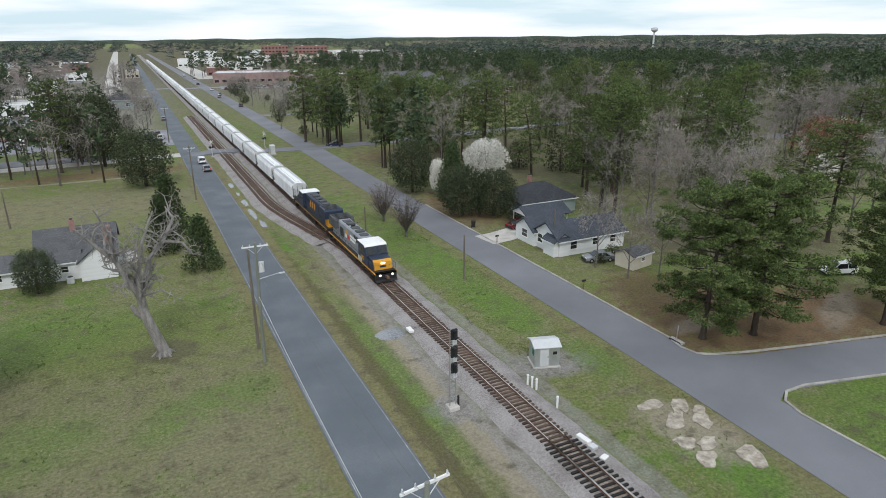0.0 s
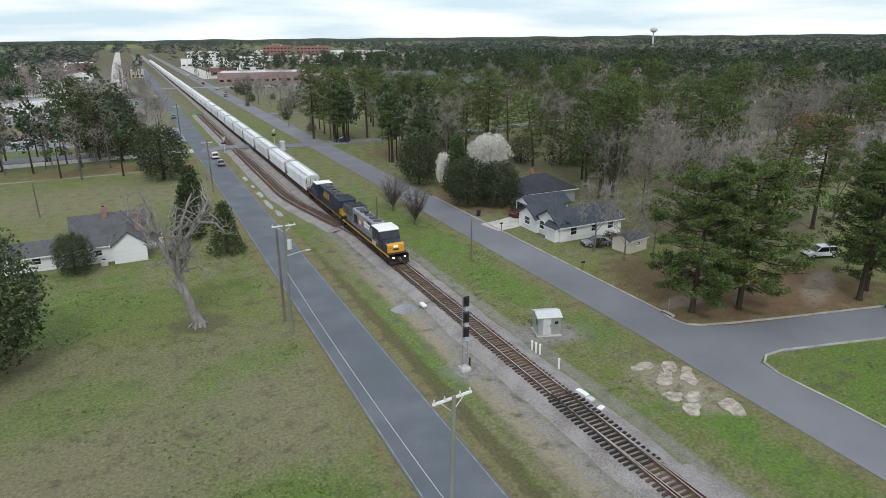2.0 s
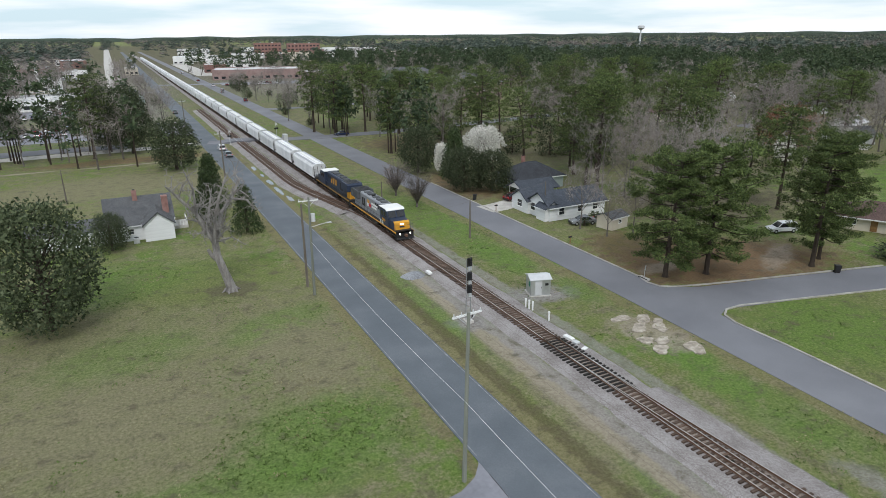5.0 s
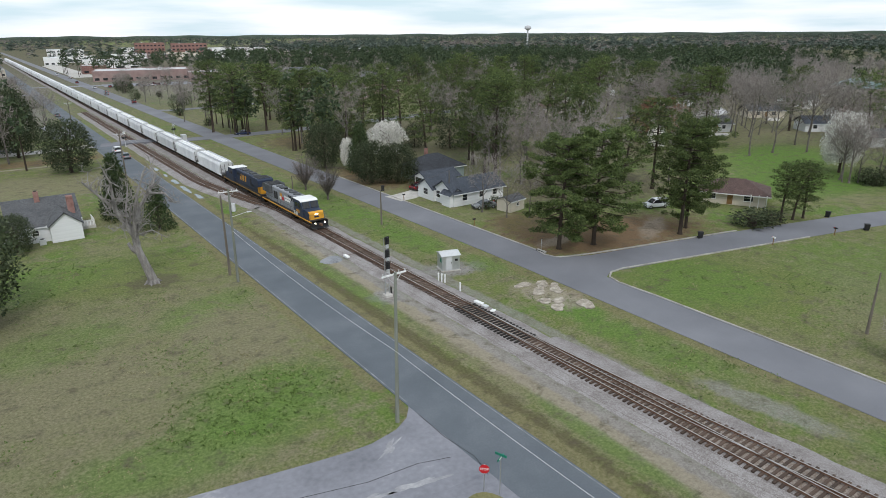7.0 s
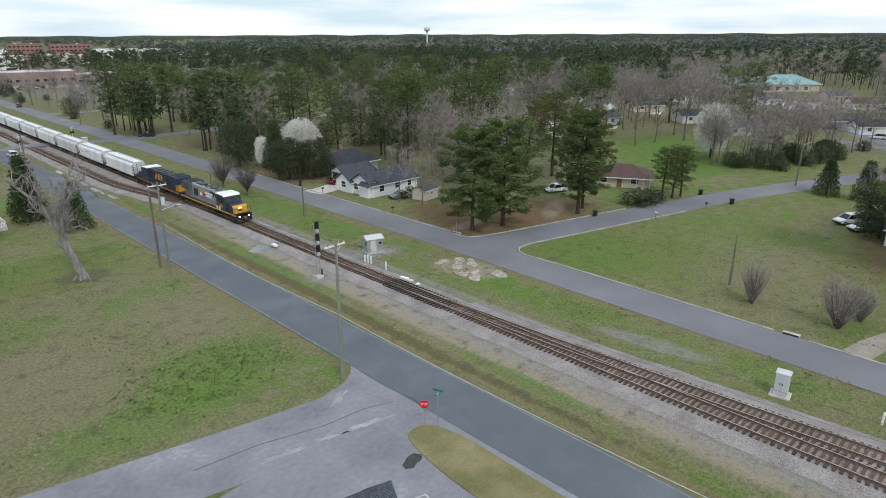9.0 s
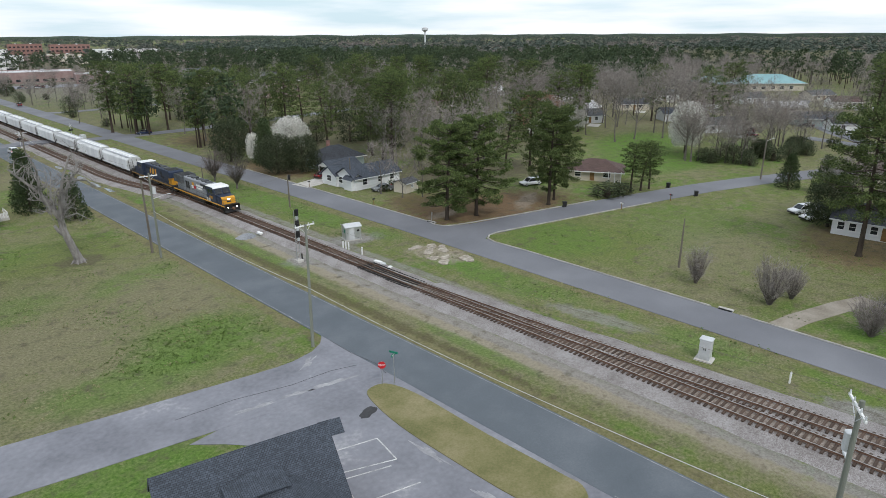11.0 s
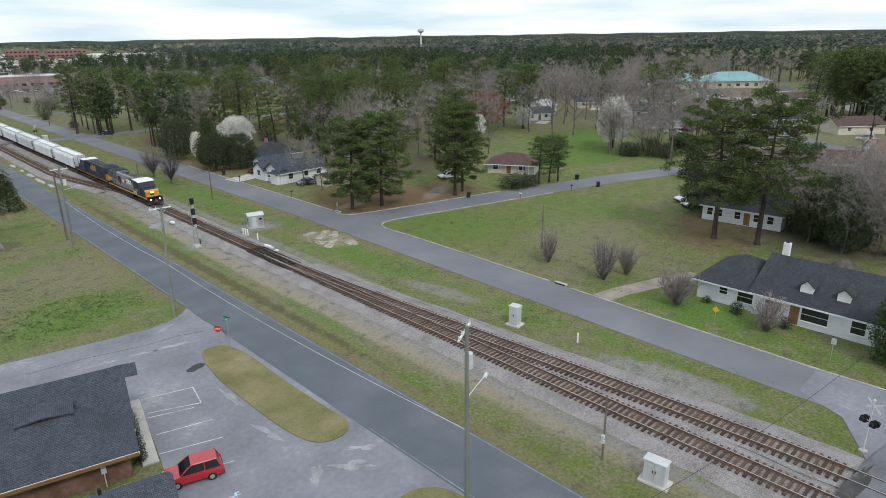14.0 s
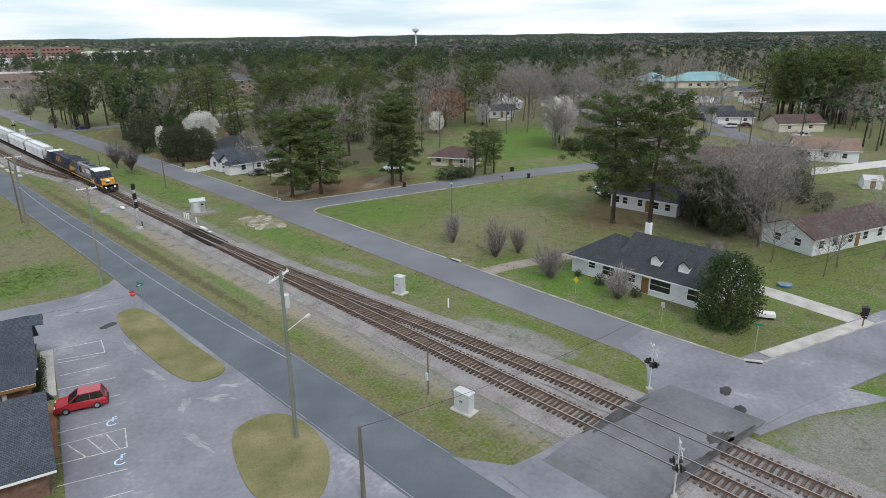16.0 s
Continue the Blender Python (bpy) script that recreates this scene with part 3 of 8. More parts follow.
def ribbon(pts, width, z, th=0.05):
    """A road of even width along a line of points."""
    left, right = [], []
    for i, p in enumerate(pts):
        a, b = Vector(pts[max(i - 1, 0)]), Vector(pts[min(i + 1, len(pts) - 1)])
        d = (b - a).normalized()
        nrm = Vector((-d.y, d.x)) * width / 2
        left.append((p[0] + nrm.x, p[1] + nrm.y))
        right.append((p[0] - nrm.x, p[1] - nrm.y))
    m = Mesh()
    for i in range(len(pts) - 1):
        m.add([(*left[i], z), (*right[i], z), (*right[i + 1], z), (*left[i + 1], z), (*left[i], z - th), (*right[i], z - th), (*right[i + 1], z - th), (*left[i + 1], z - th)],
              [(0, 1, 2, 3), (0, 3, 7, 4), (1, 5, 6, 2)])
    return m


def rounded(pts, k=5):
    """A closed outline drawn smoothly through its points."""
    out, n = [], len(pts)
    for i in range(n):
        p0, p1, p2, p3 = (Vector(pts[(i + j) % n]) for j in (-1, 0, 1, 2))
        for s in range(k):
            t = s / k
            q = 0.5 * (2 * p1 + (p2 - p0) * t + (2 * p0 - 5 * p1 + 4 * p2 - p3) * t * t + (3 * p1 - p0 - 3 * p2 + p3) * t ** 3)
            out.append((q.x, q.y))
    return out


def blob(cx, cy, rx, ry, z, seed, n=28, rough=0.25, turn=0.0, th=0.03):
    """A patch on the ground with an uneven outline."""
    pts = []
    c, s = math.cos(turn), math.sin(turn)
    for i in range(n):
        t = 2 * math.pi * i / n
        r = 1 + rough * noise.noise((math.cos(t) * 1.6 + seed * 3.1, math.sin(t) * 1.6, seed)) * 1.6 + rough * 0.5 * noise.noise((math.cos(t) * 5, math.sin(t) * 5, seed + 7))
        a, b = rx * r * math.cos(t), ry * r * math.sin(t)
        pts.append((cx + a * c - b * s, cy + a * s + b * c))
    return Mesh().prism(pts, z - th, z)

# ---- ground, roads, tracks ----
g = Mesh()
xs, ys = [-4500, -1500, -500, NEAR[0], NEAR[1], 500, 1500, 4500], [-4500, -1500, -500, NEAR[2], NEAR[3], 500, 1500, 4500]
for i in range(len(xs) - 1):
    for j in range(len(ys) - 1):
        g.add([(xs[i], ys[j], 0), (xs[i + 1], ys[j], 0), (xs[i + 1], ys[j + 1], 0), (xs[i], ys[j + 1], 0)], [(0, 1, 2, 3)])
ground = part("ground", g, GRASS_FAR)
ground.data.materials.append(GRASS)
for p in ground.data.polygons:
    p.material_index = int(NEAR[0] < p.center.x < NEAR[1] and NEAR[2] < p.center.y < NEAR[3])
tagged(ground, "patchy green and tan early spring grass", "ground", kind="structure")


def surface(name, mesh, material, label, category="road"):
    return tagged(part(name, mesh, material), label, category, kind="structure")


def road_r(y):
    """The middle of the street on the far side of the track."""
    if y > 60:
        return 18.4
    return 18.4 - 1.9 * min(1.0, (60 - y) / 85.0)


def line_y(fx, y0, y1, step=5):
    n = max(1, int(abs(y1 - y0) / step))
    return [(fx(y0 + (y1 - y0) * i / n), y0 + (y1 - y0) * i / n) for i in range(n + 1)]


surface("road_west", ribbon(line_y(lambda y: -13.45, -160, 1500, 20), 5.7, 0.05), ASPHALT, "dark grey asphalt two-lane road beside the railway")
surface("road_east", ribbon(line_y(road_r, -38, 1500, 8), 6.5, 0.046), ASPHALT_MID, "grey asphalt street beside the grass verge")
SIDE = [(20.0, 53.0), (26, 52.0), (34, 50.2), (50, 46.4), (66, 42.3), (78, 39.0), (92, 34.0), (120, 22.0), (150, 5)]
surface("side_street", ribbon(SIDE, 6.6, 0.042), ASPHALT_MID, "grey asphalt side street between lawns")
corner = Mesh().prism([(20.8, 46.3), (21.3, 48.2), (22.9, 49.0), (26.0, 48.9), (27, 55.0), (22.0, 57.3), (21.0, 60.0), (19.5, 60), (18.5, 46)], 0.0, 0.038)
surface("side_street_mouth", corner, ASPHALT_MID, "flared asphalt mouth of the side street")
surface("west_street", ribbon([(-12.5, 30.6), (-19, 31.4), (-27, 32.8), (-40, 35.4), (-70, 42), (-140, 57)], 7.2, 0.042), ASPHALT_OLD, "worn pale asphalt street")
surface("west_street_mouth", Mesh().prism([(-15.9, 39.4), (-16.4, 38.2), (-17.4, 37.0), (-19, 36.1), (-21.5, 35.7), (-25, 35.9), (-24, 28), (-16, 26.0)], 0.0, 0.036), ASPHALT_OLD, "flared worn asphalt street mouth")
LOT = [(-28.0, 30.5), (-20, 29), (-15.9, 27.5), (-15.9, -60), (-36, -60), (-34.5, -9), (-31.9, 3.0), (-29.9, 11.4), (-28.2, 20.5), (-29.8, 24.6), (-32.6, 28.0), (-34.6, 29.9)]
surface("parking_lot", Mesh().prism(LOT, 0.0, 0.034), ASPHALT_OLD, "worn grey asphalt parking lot with faded markings", "parking lot")
surface("near_crossing_road", ribbon([(-10.4, -28.9), (-3, -29.6), (3, -30.6), (9, -31.4), (16, -33.0), (26, -36.2), (40, -40.6), (70, -50)], 8.4, 0.1, 0.12), ASPHALT_OLD, "worn asphalt road over the tracks")
surface("near_crossing_mouth", Mesh().prism([(12.5, -24.0), (14.5, -20), (20, -20), (20.0, -32.4), (22, -42.5), (14.3, -38.2), (8.5, -36.2), (7.0, -27.2)], 0.0, 0.06), ASPHALT_OLD, "worn asphalt junction beside the tracks")
surface("near_crossing_west_mouth", Mesh().prism([(-11, -20.5), (-8.5, -24.5), (-4.2, -25.4), (-3, -34), (-8, -37), (-11, -42)], 0.0, 0.062), ASPHALT_OLD, "flared asphalt road mouth")
surface("far_crossing_road", ribbon([(-14, 206.5), (-5, 204.5), (5, 202.5), (18, 200.5), (40, 200.0), (70, 203), (140, 212)], 6.5, 0.1, 0.12), ASPHALT_MID, "grey asphalt road over the tracks")
surface("far_crossing_west_road", ribbon([(-13, 207), (-30, 205), (-60, 204), (-120, 203)], 6, 0.04), CONCRETE, "pale concrete lane beside trees")
surface("far_street", ribbon([(18, 292), (26, 288), (60, 290), (120, 300)], 6, 0.04), ASPHALT_MID, "grey asphalt side street")
surface("north_east_road", ribbon([(165, 45), (158, 22), (143, -8), (120, -45), (90, -80)], 6, 0.04), ASPHALT_MID, "grey residential street")
surface("north_east_road_arm", ribbon([(158, 22), (180, 40), (230, 70), (330, 90)], 6, 0.038), ASPHALT_MID, "grey residential street")
surface("river_road", ribbon([(150, 150), (190, 158), (260, 190)], 6, 0.045), ASPHALT_MID, "grey road beyond the creek")
surface("town_street", ribbon([(-35, 400), (-37, 620), (-39, 850), (-42, 1960)], 10, 0.05), CONCRETE, "pale wide town street")

# edge lines of the road beside the track
for x in (-16.1, -10.8):
    surface("road_edge_line", ribbon(line_y(lambda y: x, 39 if x < -14 else -20, 200, 20), 0.07, 0.056, 0.004), FAINT_LINE, "faded white road edge line", "road marking")
surface("road_edge_line", ribbon(line_y(lambda y: -16.1, -160, 3, 20), 0.07, 0.056, 0.004), FAINT_LINE, "faded white road edge line", "road marking")



def siding_e(y):
    """Offset of the track that leaves the main line to the east."""
    d = min(max(52 - y, 0.0), 74.0) / 74.0
    return 4.1 * (d * d * (3 - 2 * d) * 0.55 + 0.45 * d * d)


def siding_w(y):
    d = min(max(y - 96, 0.0), 46.0) / 46.0
    return -5.3 * d * d * (3 - 2 * d)


def zero(y):
    return 0.0


# ballast beds
surface("ballast_bed", grid_strip(zero, [-2.9, -2.4, -1.75, 0, 1.75, 2.5, 3.0], [0.0, 0.17, 0.36, 0.36, 0.36, 0.2, 0.0], -160, 1400, 1.5), BALLAST, "grey crushed stone ballast under the rails", "ballast")
surface("ballast_bed_east", grid_strip(lambda y: siding_e(y), [-1.8, -1.5, 0, 1.6, 2.4, 3.6], [0.3, 0.352, 0.352, 0.352, 0.2, 0.0], -160, 40, 1.5), BALLAST, "grey ballast under the second track", "ballast")
surface("ballast_bed_west", grid_strip(lambda y: siding_w(y), [-3.0, -2.2, -1.5, 0, 1.6, 1.9], [0.0, 0.16, 0.3, 0.3, 0.3, 0.2], 110, 300, 1.5), BALLAST, "grey-brown soiled ballast under the old siding", "ballast")
for nm, ctr, y0, y1 in (("tie_soil", zero, -24, 196), ("tie_soil_east", siding_e, -26, 30)):
    surface(nm, grid_strip(ctr, [-0.72, -0.5, 0.5, 0.72], [0.36, 0.385, 0.385, 0.36], y0, y1, 1.2), BALLAST_BROWN, "brown soiled ballast between the rails", "ballast")


def rails(name, ctr, y0, y1, label, step=4.0, gauge=1.5):
    t = thing(name, 0, 0, label=label, category="railway track", kind="structure")
    n = int((y1 - y0) / step)
    for s in (-1, 1):
        web, head = Mesh(), Mesh()
        for i in range(n):
            a, b = y0 + (y1 - y0) * i / n, y0 + (y1 - y0) * (i + 1) / n
            xa, xb = ctr(a) + s * gauge / 2, ctr(b) + s * gauge / 2
            for m, w, z0, z1 in ((web, 0.075, 0.5, 0.63), (web, 0.14, 0.48, 0.5), (head, 0.075, 0.63, 0.645)):
                m.add([(xa - w / 2, a, z0), (xa + w / 2, a, z0), (xb + w / 2, b, z0), (xb - w / 2, b, z0), (xa - w / 2, a, z1), (xa + w / 2, a, z1), (xb + w / 2, b, z1), (xb - w / 2, b, z1)],
                      [(4, 5, 6, 7), (0, 4, 7, 3), (1, 2, 6, 5), (0, 1, 5, 4), (3, 7, 6, 2)])
        r = part("rail", web, RUST, t)
        part("rail_head", head, RAILTOP, r, "bright worn steel rail head")
    return t


main_track = rails("main_track", zero, -160, 1400, "rusty steel railway track on weathered wooden ties")
east_track = rails("second_track", siding_e, -160, 52, "rusty siding track joining the main line", 2.0)
west_track = rails("old_siding_track", siding_w, 97, 300, "rusty old siding track leaving the main line", 2.0)


def box_mesh(name, material, sx, sy, sz):
    return Mesh().box(0, 0, 0, sx, sy, sz, ch=0.02).data(name, material)


def tie_row(track, ctr, spans, long=2.6, mesh=None, dark=None):
    rest = Mesh()
    rnd = random.Random(5)
    for y0, y1, own in spans:
        y = y0
        while y < y1:
            L = long + rnd.uniform(-0.08, 0.08)
            if not (-34.6 < y < -26.2 or 200 < y < 207):
                x = ctr(y) + rnd.uniform(-0.05, 0.05)
                if own:
                    new_mesh = dark if dark and 41 < y < 51.5 else mesh
                    o = new("tie", new_mesh)
                    o.matrix_basis = pose(x, y, 0.345, 0, 0, rnd.uniform(-1.2, 1.2))
                    o.parent = track
                else:
                    rest.box(x, y, 0.345, L, 0.23, 0.14)
            y += 0.53 + rnd.uniform(-0.02, 0.02)
    if rest.v:
        ob = part("tie_rest", rest, TIE, track)
        tagged(ob, kind="stuff")


TIE_M, TIE_D = box_mesh("tie", TIE, 2.6, 0.23, 0.14), box_mesh("tie", TIE_NEW, 3.0, 0.23, 0.14)
tie_row(main_track, zero, [(-60, -34, False), (-26, 96, True), (96, 620, False)], mesh=TIE_M, dark=TIE_D)
tie_row(east_track, siding_e, [(-120, -34, False), (-26, 25, True)], mesh=TIE_M)
tie_row(west_track, siding_w, [(112, 300, False)])

# kerbs
KERBS = [
    ([(21.7, 125), (21.7, 62), (21.2, 59.6), (21.6, 57.9), (23.0, 57.0), (27, 55.7), (34, 53.9), (45, 51.3), (54, 49.1)], "pale concrete kerb at the street corner"),
    ([(60, 40.4), (50, 42.9), (40, 45.4), (30, 47.9), (25.6, 49.0), (23.2, 49.0), (21.7, 48.0), (21.1, 46.0), (21.25, 40), (20.9, 25), (20.6, 12)], "pale concrete kerb round the lawn"),
    ([(20.4, 8.5), (20.0, -5), (19.7, -20), (19.9, -30.5), (21.0, -32.0), (26, -33.5), (38, -37.4), (60, -44.4)], "pale concrete kerb by the house"),
]
for pts, lab in KERBS:
    surface("kerb", ribbon(pts, 0.24, 0.14, 0.14), KERB_CONCRETE, lab, "kerb")
for x, y, tu in ((20.62, 10.3, 2), (20.1, -31.3, 30), (21.6, 60.9, 0)):
    dn = thing("storm_drain", x, y, 0, tu, "dark storm drain inlet in the kerb", "drain")
    part("inlet", Mesh().box(0, 0, 0.0, 0.3, 1.5, 0.19), BLACK, dn)
    part("lid", Mesh().box(0.25, 0, 0.0, 0.5, 1.7, 0.2, ch=0.02), CONCRETE, dn)
surface("pavement", ribbon([(22.4, -31.5), (30, -33.95), (38.6, -36.75)], 1.4, 0.15, 0.15), CONCRETE, "pale concrete pavement beside the junction", "pavement")
surface("driveway", ribbon([(20.8, 100.6), (24, 101), (31, 103)], 5.0, 0.06), CONCRETE, "pale concrete driveway", "driveway")
surface("house_driveway", ribbon([(38, -37), (39.5, -28), (40, -23)], 3.0, 0.04), CONCRETE, "pale concrete driveway beside the white house", "driveway")
surface("dirt_driveway", ribbon([(20.6, 4.2), (24, 3.5), (31.5, 1.0), (36, -1)], 2.6, 0.03), SAND, "bare sandy driveway track", "driveway")

# bleached wear and cracks in the old asphalt
for x, y, rx, ry, tu in ((-21.5, 29.6, 1.7, 0.28, -0.2), (-24.8, 30.4, 1.5, 0.25, -0.25), (-28.6, 31.0, 1.8, 0.22, -0.2), (-20.6, 34.4, 1.2, 0.3, 0.5), (-22.3, 8.2, 0.35, 1.8, 0.1), (-21.9, 15.5, 0.25, 1.5, 0.0), (-22.6, 1.2, 1.1, 0.5, 0.8), (-20.0, 0.3, 0.4, 1.6, 0.9), (-24.0, -4.6, 0.3, 1.7, 0.2), (-18.0, 1.5, 1.0, 0.3, -0.6)):
    surface("worn_patch", blob(x, y, rx, ry, 0.047, x * 0.7 + y, 30, 0.75, tu, 0.006), PALE_ASPHALT, "pale bleached patch of worn asphalt", "road patch")
for pts in ([(-17.5, 30.6), (-20, 31.5), (-24, 31.9), (-29, 33.4), (-34, 34.0)], [(-16.3, 36.8), (-16.4, 33.0), (-16.0, 29.6), (-16.5, 27.4)]):
    surface("road_crack", ribbon(pts, 0.05, 0.05, 0.008), TAR, "dark crack in the worn asphalt", "road patch")

# bare earth and lush patches
surface("parking_area", Mesh().prism([(-86, 207.5), (-34, 208.5), (-34, 217), (-86, 217)], 0.0, 0.045), ASPHALT_MID, "grey parking area beside trees", "parking lot")
surface("worn_yard", Mesh().prism([(-24, 228), (-16.4, 226), (-16.4, 262), (-25, 264)], 0.0, 0.045), ASPHALT_OLD, "worn pale parking yard", "parking lot")
for pts, lab in (([(-20.3, 25.2), (-19.1, 26.3), (-17.6, 25.6), (-16.9, 22), (-17.0, 14), (-16.8, 7), (-16.8, 5.2), (-18.1, 3.9), (-20.2, 4.5), (-21.1, 7.6), (-21.3, 13), (-21.2, 20)], "grass island beside the parking lot"),
                 ([(-20.9, -5.3), (-18.6, -5.1), (-16.9, -6.6), (-16.5, -9.8), (-17.3, -13.2), (-19.4, -16.1), (-21.4, -17.3), (-23.3, -16.4), (-23.9, -13.2), (-23.1, -9.4), (-22.1, -6.8)], "grass island with a utility pole")):
    surface("grass_island", Mesh().prism(rounded(pts), 0.0, 0.1), DRYGRASS, lab, "grass island")
for x, y, rx, ry in ((-21.8, 23.4, 0.9, 0.55), (13.0, -31.5, 0.9, 0.5), (10.8, -33.6, 0.9, 0.5)):
    surface("tar_patch", blob(x, y, rx, ry, 0.112 if x > 0 else 0.042, x, 20, 0.3, 0.3, 0.008), TAR, "black tar patch on asphalt", "road patch")
for x, y, r in ((-9.4, 160.3, 0.8), (-9.3, 151, 0.6), (-9.3, 143, 0.9), (-9.3, 134.1, 0.9), (-8.9, 126, 0.8)):
    surface("puddle", blob(x, y, r * 0.6, r * 3.2, 0.045, y, 20, 0.4), WATER, "puddle of water in the ditch", "puddle")
surface("creek", ribbon([(122, 132), (128, 140), (134, 152), (140, 160)], 4.0, 0.05), WATER, "narrow creek reflecting the sky", "water")


def crossing(y0, y1, x0, x1, slope, material, label):
    """Paving level with the rails, with ramps down to the road on both sides."""
    m = Mesh()
    rows = ((x0 - 4.2, 0.09), (x0, 0.6), (x1, 0.6), (x1 + 4.2, 0.09))
    vs = []
    for x, z in rows:
        for y in (y0, y1):
            vs.append((x, y + slope * x, z))
    for x, z in rows:
        for y in (y0, y1):
            vs.append((x, y + slope * x, -0.02))
    fs = []
    for i in range(3):
        a = 2 * i
        fs += [(a, a + 2, a + 3, a + 1), (a, a + 8, a + 10, a + 2), (a + 1, a + 3, a + 11, a + 9)]
    surface("crossing_paving", m.add(vs, fs), material, label, "crossing")


crossing(-34.8, -26.4, -2.4, 6.6, -0.1, CROSS_PAVING, "grey asphalt paving over the tracks")
crossing(200.5, 206.5, -7.6, 2.2, -0.2, ASPHALT_MID, "grey asphalt paving over the far tracks")
for x, y, rx, ry in ((2.2, -27.0, 4.3, 0.42), (2.3, -34.75, 4.3, 0.5), (5.2, -34.4, 1.4, 0.6)):
    surface("crossing_edge", blob(x, y, rx, ry, 0.607, x + y, 60, 0.5, -0.1, 0.01), DARK_PAVING, "dark worn asphalt edge of the crossing", "road patch")
for x in (-0.75, 0.75, 3.35, 4.85):
    surface("flangeway", ribbon([(x, -26.5), (x, -35.2)], 0.26, 0.61, 0.012), TAR, "dark flangeway beside a rail", "road patch")

# ---- trees ----


def soup(centres, radius, per, size, rnd, flat=0.0, long=1.0, stretch=1.0):
    """Small leaf triangles in balls round the centres, as arrays."""
    c = np.repeat(np.asarray(centres, float), per, axis=0)
    n = len(c)
    d = rnd.normal(size=(n, 3))
    d /= np.linalg.norm(d, axis=1)[:, None]
    r = (rnd.random(n) ** 0.45)[:, None]
    d[:, 2] *= stretch
    p = c + d * r * radius
    u = rnd.normal(size=(n, 3))
    u[:, 2] *= 1 - flat
    u /= np.linalg.norm(u, axis=1)[:, None]
    w = np.cross(u, rnd.normal(size=(n, 3)))
    w /= np.linalg.norm(w, axis=1)[:, None]
    s = (size * (0.6 + 0.8 * rnd.random(n)))[:, None]
    v = np.stack([p - u * s * long - w * s * 0.4, p + u * s * long - w * s * 0.3, p + w * s * 0.75], axis=1).reshape(-1, 3)
    return v, np.arange(len(v)).reshape(-1, 3)


def soup_mesh(name, parts, material):
    vs, fs, k = [], [], 0
    for v, f in parts:
        vs.append(v)
        fs.append(f + k)
        k += len(v)
    v, f = np.concatenate(vs), np.concatenate(fs)
    me = bpy.data.meshes.new(name)
    me.vertices.add(len(v))
    me.vertices.foreach_set("co", v.astype(np.float32).ravel())
    me.loops.add(f.size)
    me.loops.foreach_set("vertex_index", f.astype(np.int32).ravel())
    me.polygons.add(len(f))
    me.polygons.foreach_set("loop_start", np.arange(0, f.size, 3, dtype=np.int32))
    me.materials.append(material)
    me.update(calc_edges=True)
    return me


def bent(m, pts, radii, n=6):
    for i in range(len(pts) - 1):
        m.tube(pts[i], pts[i + 1], radii[i], radii[i + 1], n)


def tree(name, label, category, wood, trunk, leafs=None, leaf_m=None, leaf_name="crown"):
    t = thing(name, 0, 0, label=label, category=category)
    part("trunk", trunk, wood, t)
    if leafs is not None:
        o = new(leaf_name, soup_mesh(leaf_name, leafs, leaf_m))
        o.parent = t
    return t


def make_pine(seed, h=18.0, start=0.3, spread=4.6, per=25, limbs=44, size=0.13, ball=0.85):
    """A loblolly pine: a straight bole, drooping lower limbs, rising upper ones, and flat tufts of needles along their outer halves."""
    rnd, tr = np.random.default_rng(seed), Mesh()
    lean = rnd.normal(size=2) * 0.35
    top = lambda f: Vector((lean[0] * f * f * 2, lean[1] * f * f * 2, h * f))
    bent(tr, [top(f) for f in (0, 0.25, 0.5, 0.75, 0.97)], [0.34, 0.27, 0.22, 0.14, 0.03], 7)
    tr.tube((0, 0, -0.1), (0, 0, 0.5), 0.5, 0.33, 7)
    cl = []
    for i in range(limbs):
        f = start + (0.97 - start) * (i / limbs) ** 0.9
        a = i * 2.399 + rnd.random() * 0.7
        g = (f - start) / (1 - start)
        lobe = 0.8 + 0.45 * noise.noise((math.cos(a) * 1.2 + seed, math.sin(a) * 1.2, f * 5))
        L = spread * (0.34 + 0.72 * math.sin(math.pi * (0.2 + 0.66 * g))) * (0.62 + 0.48 * rnd.random()) * lobe * 1.15
        b = top(f)
        e = b + Vector((math.cos(a) * L, math.sin(a) * L, L * (-0.14 + 0.55 * g) + rnd.normal() * 0.3))
        mid = (b + e) / 2 + Vector((0, 0, -0.1 * L))
        bent(tr, [b, mid, e], [0.085, 0.055, 0.02], 3)
        side = Vector((-math.sin(a), math.cos(a), 0))
        for s in (0.4, 0.6, 0.78, 0.92, 1.0) if L > 1.6 else (0.6, 1.0):
            p = b.lerp(e, s) + side * rnd.normal() * 0.28 * L * s
            cl.append((p.x, p.y, p.z + 0.2 + rnd.normal() * 0.16))
    cl += [tuple(top(0.97) + Vector((rnd.normal() * 0.6, rnd.normal() * 0.6, rnd.normal() * 0.5))) for _ in range(6)]
    for i in range(6):
        a, f = rnd.random() * 6.28, 0.16 + 0.2 * rnd.random()
        b = top(f)
        tr.tube(b, b + Vector((math.cos(a), math.sin(a), 0.1)) * (0.8 + rnd.random()), 0.05, 0.015, 3)
    return tr, [soup(cl, ball, per, size, rnd, 0.1, 1.7, 0.55)]


